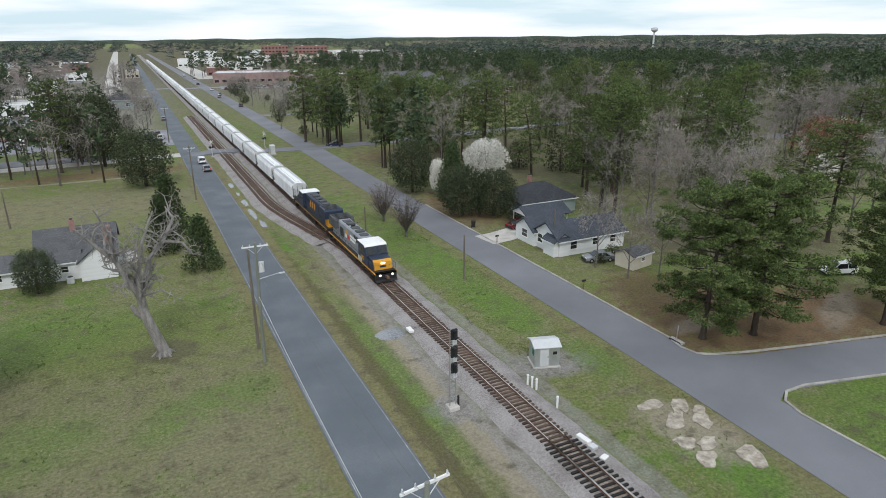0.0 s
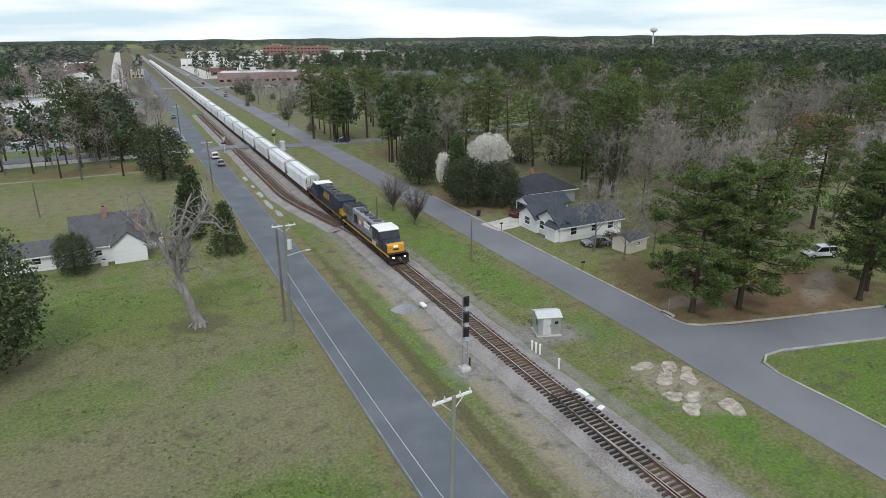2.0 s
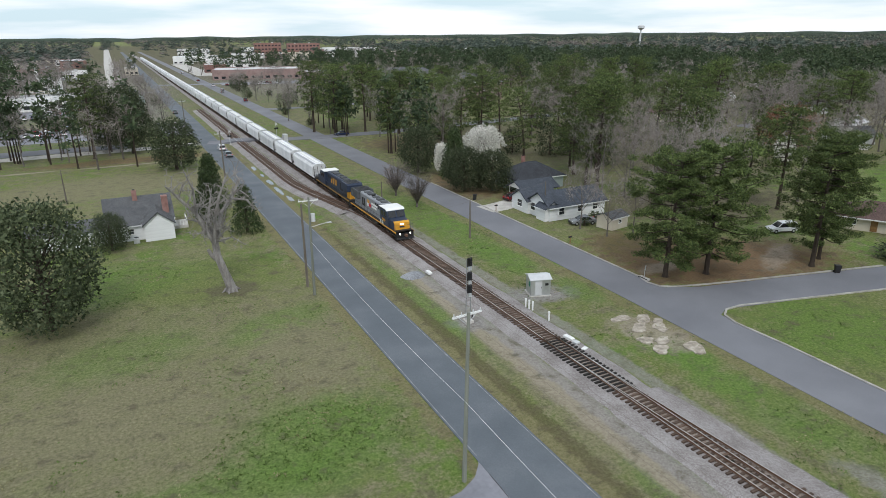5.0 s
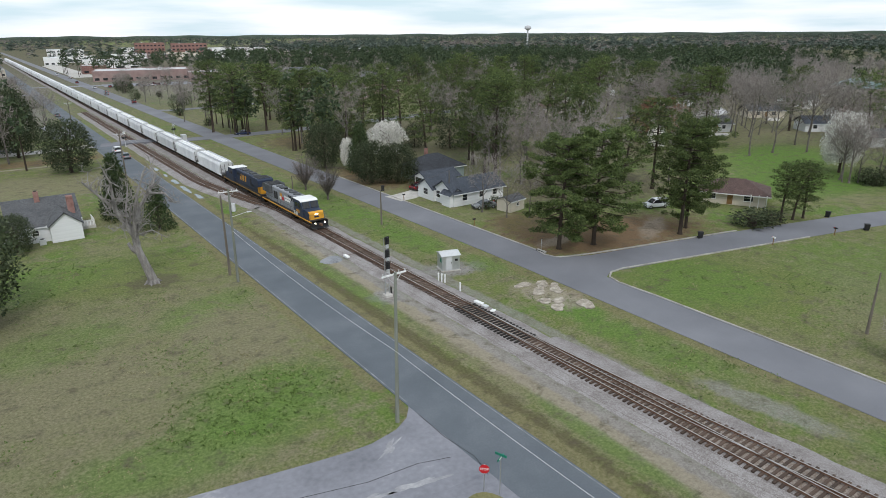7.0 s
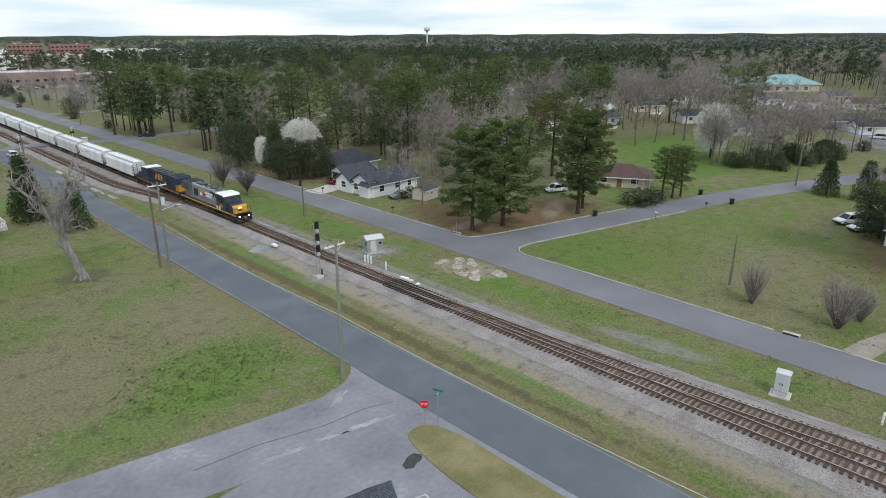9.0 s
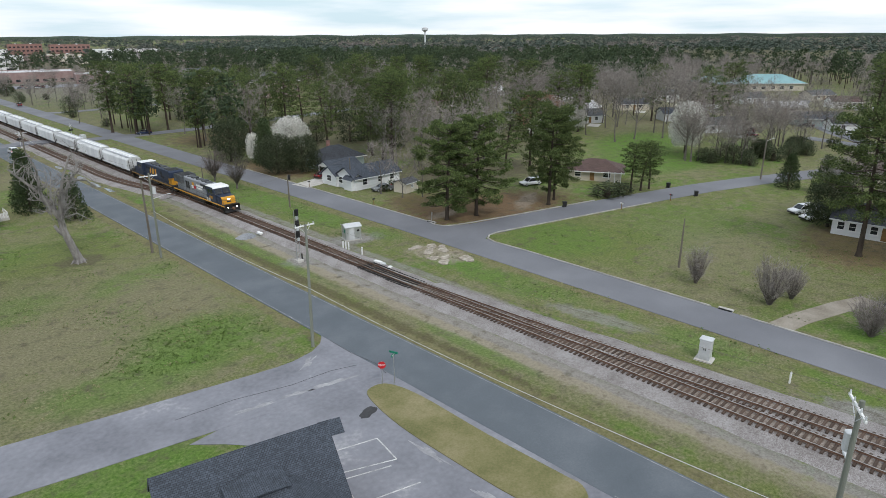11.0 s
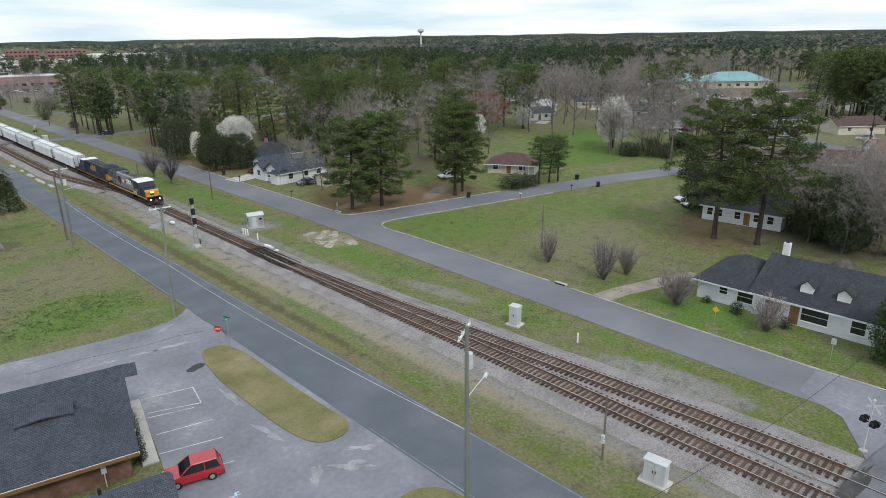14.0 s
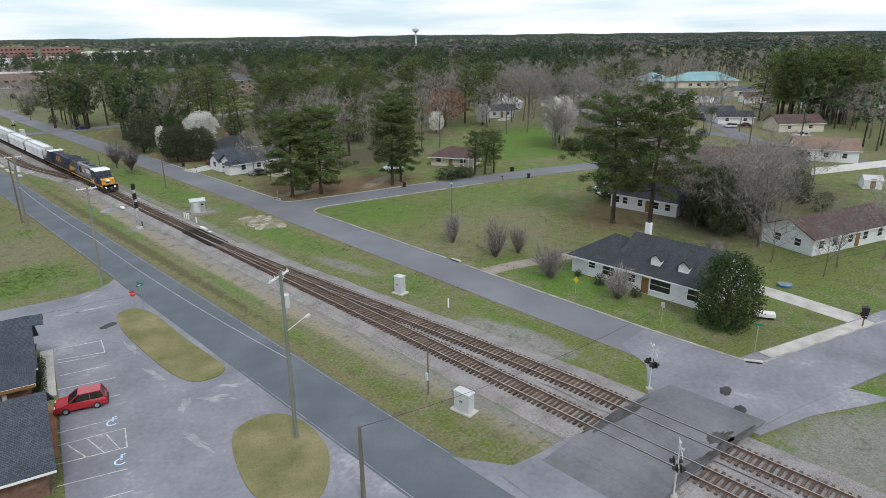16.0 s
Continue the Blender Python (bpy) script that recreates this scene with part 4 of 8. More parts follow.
def make_bare(seed, h=13.0, spread=0.36, low=0.3, limbs=15, thick=0.2, twig=0.026):
    """A leafless tree: a leader, limbs that leave it at an angle and turn upwards, and a haze of fine twigs."""
    rnd, tr, tw = np.random.default_rng(seed), Mesh(), []

    def blade(p, q, w):
        d = q - p
        s = d.cross(Vector(rnd.normal(size=3)))
        s = s.normalized() * w if s.length > 1e-6 else Vector((w, 0, 0))
        tw.append((tuple(p - s), tuple(p + s), tuple(q)))

    lean = Vector((rnd.normal() * 0.05, rnd.normal() * 0.05, 0))
    axis = lambda f: Vector((lean.x * h * f + 0.2 * math.sin(f * 7 + seed), lean.y * h * f + 0.2 * math.cos(f * 5 + seed), h * f))
    fs = (0, 0.2, 0.4, 0.6, 0.8, 0.93)
    bent(tr, [axis(f) for f in fs], [thick, thick * 0.8, thick * 0.62, thick * 0.4, thick * 0.2, thick * 0.06], 6)
    tr.tube(axis(0) - Vector((0, 0, 0.1)), axis(0) + Vector((0, 0, 0.5)), thick * 1.5, thick, 7)
    for i in range(limbs):
        f = low + (0.9 - low) * (i + rnd.random() * 0.8) / limbs
        a = i * 2.399 + rnd.random()
        g = (f - low) / (1 - low)
        L = h * spread * (0.55 + 0.75 * math.sin(math.pi * min(1.0, 0.25 + 0.75 * g))) * (0.7 + 0.5 * rnd.random()) * (1 - 0.35 * g)
        out = Vector((math.cos(a), math.sin(a), 0))
        b = axis(f)
        m1 = b + out * L * 0.5 + Vector((0, 0, L * (0.38 + 0.25 * rnd.random())))
        e = b + out * L * (0.8 + 0.2 * rnd.random()) + Vector((0, 0, L * (0.75 + 0.5 * rnd.random())))
        r = thick * (0.38 - 0.26 * g)
        bent(tr, [b, m1, e], [r, r * 0.55, r * 0.16], 4)
        for k in range(6):
            at = 0.25 + 0.72 * (k + rnd.random()) / 6
            p = b.lerp(m1, at * 2) if at < 0.5 else m1.lerp(e, at * 2 - 1)
            d = (Vector(rnd.normal(size=3)) * 0.55 + out * 0.45 + Vector((0, 0, 0.65))).normalized()
            l2 = L * (0.28 + 0.3 * rnd.random())
            q = p + d * l2
            tr.tube(p, q, r * 0.32, r * 0.07, 3)
            for n in range(9):
                p3 = p.lerp(q, 0.2 + 0.8 * rnd.random())
                d3 = (d * 0.7 + Vector(rnd.normal(size=3)) * 0.6 + Vector((0, 0, 0.3))).normalized()
                q3 = p3 + d3 * h * (0.045 + 0.05 * rnd.random())
                blade(p3, q3, twig)
                for _ in range(2):
                    p4 = p3.lerp(q3, 0.3 + 0.7 * rnd.random())
                    blade(p4, p4 + (d3 + Vector(rnd.normal(size=3)) * 0.7).normalized() * h * (0.03 + 0.035 * rnd.random()), twig * 0.8)
    v = np.array(tw, float).reshape(-1, 3)
    return tr, (v, np.arange(len(v)).reshape(-1, 3))


def make_snag():
    """The dead tree: a leaning trunk, a broken stub, and crooked limbs that break into antler-like ends."""
    rnd, tr = np.random.default_rng(98), Mesh()

    def crooked(p, d, L, r, lev):
        pts, rad = [p], [r]
        for k in range(3):
            d = (d + Vector(rnd.normal(size=3)) * 0.38 + Vector((0, 0, 0.08))).normalized()
            pts.append(pts[-1] + d * L / 3)
            rad.append(r * (0.8, 0.55, 0.22)[k])
        bent(tr, pts, rad, 5 if lev == 0 else 4)
        if lev < 2:
            for k in range(3):
                at = pts[1 + k % 3]
                nd = (d * 0.4 + Vector(rnd.normal(size=3))).normalized()
                crooked(at, nd, L * (0.45 + 0.25 * rnd.random()), r * 0.45, lev + 1)

    def limb(pts, r0, r1, size=2.4):
        pts = [Vector(p) for p in pts]
        n = len(pts)
        bent(tr, pts, [r0 + (r1 - r0) * i / (n - 1) for i in range(n)], 7)
        for i in range(1, n):
            for k in range(5):
                p = pts[i - 1].lerp(pts[i], rnd.random())
                d = ((pts[i] - pts[i - 1]).normalized() * 0.5 + Vector(rnd.normal(size=3)) * 0.8).normalized()
                f = (i - 0.5) / n
                crooked(p, d, size * (0.6 + 0.6 * rnd.random()), (r0 + (r1 - r0) * f) * 0.5, 0)

    bent(tr, [Vector(p) for p in ((0.05, 0, -0.1), (0, 0, 0.5), (-0.8, 0, 2.7), (-1.5, 0.1, 4.7), (-1.7, 0.2, 6.4))], [0.85, 0.6, 0.5, 0.46, 0.42], 10)
    bent(tr, [Vector(p) for p in ((-1.3, 0, 4.0), (-2.2, 0, 4.9), (-2.6, 0.1, 5.7))], [0.3, 0.26, 0.2], 7)
    for k in range(6):
        a = k * 1.05
        tr.tube((math.cos(a) * 0.3, math.sin(a) * 0.3, 0.55), (math.cos(a) * 1.15, math.sin(a) * 1.15, -0.05), 0.22, 0.08, 5)
    limb([(-1.7, 0.2, 6.2), (-2.6, 0.5, 8.0), (-3.6, 0.9, 10.0), (-5.6, 1.2, 12.2), (-6.9, 1.3, 13.6)], 0.34, 0.08)
    limb([(-3.6, 0.9, 10.0), (-4.1, -0.2, 13.2), (-5.2, -0.9, 15.6)], 0.22, 0.05)
    limb([(-1.7, 0.2, 6.2), (-1.8, -0.6, 9.3), (-1.4, -1.2, 12.0), (-0.3, -1.4, 14.9)], 0.32, 0.06)
    limb([(-1.6, 0.2, 6.4), (-0.6, 1.2, 9.6), (0.9, 1.9, 11.0), (2.1, 2.4, 13.0), (1.4, 2.8, 14.2)], 0.3, 0.06)
    limb([(0.9, 1.9, 11.0), (2.6, 1.0, 10.8), (3.5, 0.4, 9.6)], 0.17, 0.05, size=1.7)
    limb([(-1.7, 0.2, 6.0), (-1.9, 2.4, 9.0), (-1.0, 3.8, 12.2)], 0.25, 0.06)
    limb([(-1.5, 0, 6.5), (0.2, -0.5, 6.9), (1.7, -0.9, 5.8)], 0.12, 0.04, size=1.0)
    limb([(-2.4, 0.4, 7.6), (-4.6, 0.2, 7.9)], 0.1, 0.03, size=1.0)
    tr.v = [(x + 0.085 * max(z, 0), y, z * 1.04) for x, y, z in tr.v]
    return tr


def make_stems(seed, h, spread, stems, foot=0.0, r=0.03):
    """Many thin stems that fan out from one foot, each with side twigs."""
    rnd, tr, tw = np.random.default_rng(seed), Mesh(), []
    if foot:
        tr.tube((0, 0, -0.1), (0, 0, foot + 0.15), r * 4.5, r * 3.6, 8)
    for i in range(stems):
        a, out, top = rnd.random() * 6.28, spread * rnd.random() ** 0.6, h * (0.72 + 0.28 * rnd.random())
        top *= 1 - 0.32 * (out / spread) ** 2
        d = Vector((math.cos(a), math.sin(a), 0))
        p0 = d * (0.16 * rnd.random()) + Vector((0, 0, foot * (0.75 + 0.3 * rnd.random())))
        p1 = d * out * 0.5 + Vector((rnd.normal() * 0.1, rnd.normal() * 0.1, foot + (top - foot) * 0.42))
        p2 = d * out + Vector((rnd.normal() * 0.15, rnd.normal() * 0.15, top))
        bent(tr, [p0, p1, p2], [r, r * 0.6, r * 0.2], 3)
        for k in range(16):
            f = 0.25 + 0.75 * rnd.random()
            b = p0.lerp(p1, f * 2) if f < 0.5 else p1.lerp(p2, f * 2 - 1)
            v = Vector(rnd.normal(size=3)) * 0.5 + Vector((0, 0, 0.75)) + d * 0.35
            e = b + v.normalized() * h * (0.07 + 0.12 * rnd.random())
            s = v.orthogonal().normalized() * 0.019
            tw.append((tuple(b - s), tuple(b + s), tuple(e)))
            q, s = b.lerp(e, 0.5), s * 0.8
            g = q + (v.normalized() + Vector(rnd.normal(size=3)) * 0.6) * h * 0.07
            tw.append((tuple(q - s), tuple(q + s), tuple(g)))
    v = np.array(tw, float).reshape(-1, 3)
    return tr, (v, np.arange(len(v)).reshape(-1, 3))


def make_broad(seed, h=9.0, r=4.0, base=0.12, n=190, per=34, size=0.17, radius=0.95, pointed=0.0):
    rnd, tr = np.random.default_rng(seed), Mesh()
    cl = []
    bent(tr, [(0, 0, -0.1), (0, 0, h * 0.3), (0.1, 0.1, h * 0.75)], [0.32, 0.24, 0.06], 7)
    for i in range(n):
        f = (i + 0.5) / n
        z = h * (base + (0.95 - base) * f)
        g = (z / h - base) / (1 - base)
        prof = math.sqrt(max(0.05, 1 - (2 * g - 0.85) ** 2 * 0.8)) if not pointed else (1 - g) ** 0.75 + 0.06
        a = i * 2.399963
        lump = 1 + 0.32 * noise.noise((math.cos(a) * 1.3 + seed, math.sin(a) * 1.3, z * 0.35)) + rnd.normal() * 0.06
        rr = r * prof * lump * (0.82 if i % 3 else 0.55)
        p = (math.cos(a) * rr, math.sin(a) * rr, z)
        cl.append(p)
        if i % 4 == 0:
            tr.tube((0, 0, max(h * 0.18, z * 0.6)), p, 0.06, 0.02, 4)
    return tr, [soup(cl, radius, per, size, rnd, 0.1, 1.0)]


PROTO = {}


def proto(key, build):
    if key not in PROTO:
        PROTO[key] = [build(), False]
    return PROTO[key]


def plant(key, x, y, s=1.0, label="", turn=None, sx=1.0, group=""):
    """The tree of that kind at x, y, scaled by s; the first is the one that was built, the rest are copies."""
    slot = PROTO[key]
    tn = (x * 37.7 + y * 91.3) % 360 if turn is None else turn
    m = pose(x, y, -0.03, 0, 0, tn) @ Matrix.Diagonal((s * sx, s * sx, s, 1))
    if slot[1]:
        b = slot[0].scale
        ob = copy_thing(slot[0], m @ Matrix.Diagonal((1 / b[0], 1 / b[1], 1 / b[2], 1)))
    else:
        ob = slot[0]
        ob.matrix_basis = m
        slot[1] = True
    return tagged(ob, label, group=group)


for i in range(4):
    tr, lf = make_pine(11 + i, 18.0, (0.24, 0.3, 0.2, 0.4)[i], (5.0, 4.5, 5.4, 4.2)[i])
    proto(f"pine{i}", lambda: tree("pine_tree", "tall green pine tree with a bare lower trunk", "tree", BARK, tr, lf, PINE))
for i in range(2):
    tr, lf = make_pine(17 + i, 17.0, (0.15, 0.3)[i], (5.7, 6.0)[i], (118, 110)[i], (58, 46)[i], (0.1, 0.09)[i], 0.8)
    proto(f"full{i}", lambda: tree("pine_tree", "broad green pine tree", "tree", BARK, tr, lf, PINE))
for i in range(3):
    tr, tw = make_bare(31 + i, 13.5, (0.34, 0.42, 0.3)[i], (0.3, 0.24, 0.42)[i])
    proto(f"bare{i}", lambda: tree("bare_tree", "leafless grey tree with fine twigs", "tree", BARK_GREY, tr, [tw], TWIG))
for i in range(2):
    tr, tw = make_stems(51 + i, 6.6, 2.3, 70, 1.0, 0.035)
    proto(f"pear{i}", lambda: tree("bare_pear_tree", "leafless reddish rounded tree with dense upright twigs", "tree", BARK_GREY, tr, [tw], TWIG_RED))
for i in range(2):
    tr, tw = make_stems(56 + i, 4.6, 1.7, 80)
    proto(f"stems{i}", lambda: tree("leafless_shrub", "leafless grey shrub of many stems", "shrub", BARK_GREY, tr, [tw], TWIG))
for i in range(2):
    tr, lf = make_broad(61 + i, 9.5, 4.4, per=54, size=0.15, radius=1.0)
    proto(f"oak{i}", lambda: tree("evergreen_tree", "dense dark evergreen broadleaf tree", "tree", BARK, tr, lf, EVERGREEN))
tr, lf = make_broad(66, 9.5, 4.6, 0.02, 90, 22, 0.24, 1.2)
proto("bush", lambda: tree("evergreen_tree", "dense dark evergreen broadleaf tree", "tree", BARK, tr, lf, EVERGREEN))
tr, lf = make_broad(71, 10.0, 3.6, 0.02, 170, 24, 0.2, 0.8, pointed=1)
proto("cedar", lambda: tree("cedar_tree", "dark pointed cedar tree", "tree", BARK, tr, lf, CEDAR))
tr, lf = make_broad(73, 10.0, 4.6, 0.2, 170, 60, 0.17, 0.9)
proto("blossom", lambda: tree("blossoming_tree", "tree covered in white spring blossom", "tree", BARK, tr, lf, BLOSSOM))
tr, lf = make_broad(74, 10.0, 5.4, 0.25, 150, 60, 0.11, 1.1)
proto("red", lambda: tree("red_maple_tree", "tree with rust-red spring buds", "tree", BARK, tr, lf, REDBUD))
tr, lf = make_broad(75, 2.0, 1.2, 0.0, 40, 22, 0.1, 0.4)
proto("shrub", lambda: tree("shrub", "rounded dark green shrub", "shrub", BARK, tr, lf, EVERGREEN))
tr, lf = make_broad(76, 8.4, 3.5, 0.03, 230, 64, 0.12, 0.75)
proto("holly", lambda: tree("holly_tree", "dense glossy evergreen tree reaching the ground", "tree", BARK, tr, lf, SHRUB))

tree("dead_tree", "bleached dead tree with broken bare limbs", "tree", BARK_DEAD, make_snag()).matrix_basis = pose(-27.3, 82.5, 0, 0, 0, 6)

# trees that stand out singly
P = "tall green pine tree with a bare lower trunk"
for k, x, y, s, sx, lab in (
        ("full0", 24.8, 60.2, 0.95, 1.08, "broad green pine tree at the street corner"), ("full0", 30.4, 58.4, 0.99, 1.06, "broad green pine tree at the street corner"), ("full1", 45.4, 53.6, 1.04, 0.95, "tall green pine tree beside the side street"),
        ("full0", 49.0, 55.0, 1.0, 0.8, "tall slim pine tree beside the side street"), ("full1", 53.0, 4.4, 1.2, 0.98, "tall spreading pine tree beside a white house"), ("full1", 54.4, -1.6, 1.26, 0.98, "tall spreading pine tree beside a white house"),
        ("pine3", 65.0, 47.6, 0.56, 1.2, "small pine tree beside the street"), ("pine2", 67.6, 46.8, 0.52, 1.3, "small pine tree beside the street"), ("pine1", 70.0, 46.2, 0.54, 1.2, "small pine tree beside the street"),
        ("pine0", 24.5, 202, 1.2, 1.0, P), ("pine1", 20.5, 212, 1.25, 1.0, P), ("pine3", 36, 205, 1.2, 1.0, P), ("pine2", 31, 214, 1.15, 1, P), ("pine1", 28, 163, 1.05, 1.0, "pine tree leaning over the street"),
        ("pine3", 44, 195, 1.1, 1, P), ("pine0", 42, 170, 1.05, 1, P), ("pine2", 52, 182, 1.1, 1, P), ("pine1", -44.1, 194.3, 1.2, 1.0, "tall pine tree in a roadside row"), ("pine3", -98, 20, 1.0, 1, P)):
    plant(k, x, y, s, lab, sx=sx)
for k, x, y, s, sx, lab in (
        ("oak0", -46.9, 80.0, 1.55, 0.95, "large dark evergreen oak on the lawn"), ("oak1", -40.3, 207, 1.9, 0.7, "dark leafy oak in a roadside row"), ("oak0", -34.7, 198.2, 1.9, 0.7, "dark leafy oak in a roadside row"), ("oak1", -26.1, 168.6, 1.3, 1.05, "round dark evergreen oak by the road"),
        ("oak1", -40.7, 107.5, 0.62, 1.0, "small olive-green evergreen by the white house"), ("cedar", -23.5, 126, 1.05, 0.9, "dark cedar behind the dead tree"), ("cedar", -20.6, 107.5, 0.8, 1.0, "dark cedar beside the road"), ("cedar", -25, 118, 0.9, 0.9, "dark cedar behind the dead tree"),
        ("oak0", 24.7, 115.5, 0.95, 1.15, "round dark evergreen by the street"), ("oak1", 29.5, 112.5, 0.9, 1.1, "round dark evergreen by the street"), ("oak0", 23.6, 136, 1.15, 0.95, "dark evergreen by the street"), ("cedar", 28.5, 127, 1.15, 0.9, "dark pointed cedar by the street"),
        ("oak0", -78, 228, 1.0, 1.0, "dark evergreen tree by parked cars"), ("blossom", 40.4, 134.7, 1.0, 1.0, "large tree covered in white blossom"), ("blossom", 27.5, 131, 0.75, 0.6, "tree with white blossom"),
        ("red", 116, 109, 1.3, 1.15, "broad tree with rust-red spring buds"), ("blossom", 114, 59.3, 1.35, 0.75, "tall tree in white blossom"), ("blossom", 104, 101, 0.7, 0.8, "small tree in white blossom"), ("blossom", 128, 102, 0.75, 0.8, "small tree in white blossom"),
        ("holly", 26.6, -25.7, 1.0, 1.0, "dense evergreen tree at the house corner"), ("cedar", 91, 26.2, 0.74, 1.0, "cone-shaped evergreen beside the street"), ("cedar", 91.2, 19.7, 0.78, 1.0, "cone-shaped evergreen beside the street"), ("cedar", 101, -9, 0.8, 1.2, "dark conical evergreen in a yard"),
        ("holly", 73, -6, 0.9, 1.0, "dark evergreen tree in a yard"), ("shrub", 58.5, 49, 1.35, 2.2, "wide green hedge by the street"), ("shrub", 62, 48, 1.2, 1.8, "wide green hedge by the street"), ("shrub", 27.2, -9.4, 0.75, 0.9, "rounded dark shrub against the house"),
        ("shrub", 27.0, -14.6, 0.65, 0.9, "rounded dark shrub against the house"), ("shrub", 28.0, -5.6, 0.4, 1.2, "low dark shrub against the house"), ("shrub", 30.5, 107, 1.2, 1, "green shrub beside the garage"), ("shrub", 34, 85.6, 0.8, 1.3, "green shrub by the house"), ("shrub", 30.5, 84, 0.7, 1.2, "green shrub on the lawn"),
        ("oak1", 66, 12, 0.9, 1.0, "dark evergreen beside the white house"), ("oak0", 69, -8, 1.0, 1.0, "dark evergreen in a thicket"), ("oak1", 63, -7, 0.75, 1.1, "brownish evergreen in a thicket"), ("oak0", 74, 4, 0.8, 1.1, "dark evergreen in a thicket")):
    plant(k, x, y, s, lab, sx=sx)
for k, x, y, s, sx, lab in (
        ("pear0", 10.5, 118.2, 1.25, 1.15, "leafless reddish rounded tree on the verge"), ("pear1", 10.6, 108.2, 1.25, 1.15, "leafless reddish rounded tree on the verge"), ("stems0", 26.5, 16.5, 1.25, 0.9, "leafless shrubby tree on the lawn"), ("stems1", 26, 7.3, 1.4, 0.95, "leafless shrubby tree on the lawn"), ("stems0", 29.6, 6, 1.0, 0.9, "small leafless shrub on the lawn"),
        ("stems1", 24.8, -3.4, 1.1, 1.25, "leafless crape myrtle by the house"), ("stems0", 24.9, -13.4, 0.95, 1.2, "leafless crape myrtle by the house"), ("bare0", 28.6, 82.6, 0.72, 1.0, "leafless tree before the white house"), ("bare1", 29.6, 77.5, 0.62, 1.0, "leafless tree on the lawn"), ("bare2", 33, 75, 0.66, 1.0, "leafless tree on the lawn"),
        ("bare1", 61, -14.5, 0.9, 1.1, "large leafless tree in a back yard"), ("bare2", 66, -2, 0.8, 1.1, "leafless tree in a thicket"), ("bare0", 71, 9, 0.85, 1, "leafless tree in a thicket"), ("bare2", 58, -12, 0.5, 1.2, "leafless shrub in a back yard"), ("bare0", 50, -29, 0.45, 1, "small leafless tree by the pool"),
        ("bare0", 117.8, 82.6, 1.35, 1, "tall leafless tree on the green lawn"), ("bare1", 126.2, 81.1, 1.35, 1, "tall leafless tree on the green lawn"), ("bare2", 135, 76, 1.3, 1, "tall leafless tree on the green lawn"), ("bare0", -60, 192, 0.9, 1, "leafless tree by the lane"), ("bare2", -52, 196, 0.8, 1, "leafless tree by the lane"), ("bare1", -24, 232, 0.8, 1, "leafless tree by the road"),
        ("bare1", 44, 96, 1.0, 1, "leafless tree behind the white house"), ("bare2", 48, 104, 1.05, 1, "leafless tree behind the white house"), ("bare0", 53, 98, 1.1, 1, "leafless tree behind the white house"), ("bare1", 50, 88, 0.95, 1, "leafless tree behind the white house"), ("bare2", 20, 245, 0.7, 1, "leafless tree by the street")):
    plant(k, x, y, s, lab, sx=sx)

for i, (x, y, s) in enumerate(((64, -4, 0.6), (67, -9, 0.7), (70, -3, 0.75), (73, 1, 0.7), (76, 6, 0.75), (68, 3, 0.65), (71, 13, 0.7), (78, -2, 0.7), (75, 11, 0.8), (80, 3, 0.75), (57, -18, 0.6), (76, -12, 0.8), (82, -8, 0.8))):
    plant(f"bare{i % 3}", x, y, s, "leafless grey tree in the thicket", sx=1.2, group="trees of the thicket")
rnd = random.Random(12)
for i in range(24):
    x = rnd.uniform(103, 152)
    y = 52 - (x - 100) * 0.22 + rnd.uniform(-7, 6)
    plant(f"bare{i % 3}", x, y, rnd.uniform(0.55, 1.0), "leafless grey tree beyond the side street", sx=1.1, group="trees beyond the side street")
for i in range(16):
    plant(f"bare{i % 3}", rnd.uniform(145, 178), rnd.uniform(55, 125), rnd.uniform(0.9, 1.3), "tall leafless tree among houses", group="trees among the houses")
for i in range(14):
    plant(f"pine{i % 4}", rnd.uniform(196, 240), rnd.uniform(0, 40), rnd.uniform(1.0, 1.3), "tall pine tree behind the houses", group="pines behind the houses")
for i in range(9):
    plant(("bush", "shrub", "bush")[i % 3], rnd.uniform(80, 104), rnd.uniform(-22, 10), rnd.uniform(0.35, 0.55) if i % 3 != 1 else 1.0, "dark evergreen shrub in a back yard", group="yard shrubs")
for i in range(9):
    plant(f"bare{i % 3}", rnd.uniform(-110, -45), rnd.uniform(215, 300), rnd.uniform(0.6, 1.0), "leafless tree in the town park", group="trees of the town park")

rnd = random.Random(44)
for i in range(26):
    x = rnd.uniform(104, 152)
    plant(("bush", "bush", "shrub")[i % 3], x, 50 - (x - 100) * 0.26 + rnd.uniform(-7, 5), rnd.uniform(0.3, 0.5) if i % 3 < 2 else rnd.uniform(1.2, 1.8), "dark undergrowth among bare trees", sx=1.3, group="undergrowth beyond the side street")
for i in range(9):
    x = rnd.uniform(106, 160)
    plant(f"bare{i % 3}", x, 52 - (x - 100) * 0.24 + rnd.uniform(-6, 10), rnd.uniform(0.9, 1.25), "tall leafless tree beyond the side street", group="tall trees beyond the side street")
for i in range(14):
    plant(f"pine{i % 4}", rnd.uniform(205, 262), rnd.uniform(-2, 34), rnd.uniform(1.15, 1.4), "tall pine tree behind the houses", group="pines behind the houses")
for i in range(18):
    plant(("bare0", "bush", "bare1", "bare2")[i % 4], rnd.uniform(60, 82), rnd.uniform(-17, -4), rnd.uniform(0.55, 0.85), "tangled tree in the thicket", sx=1.15, group="trees of the thicket")
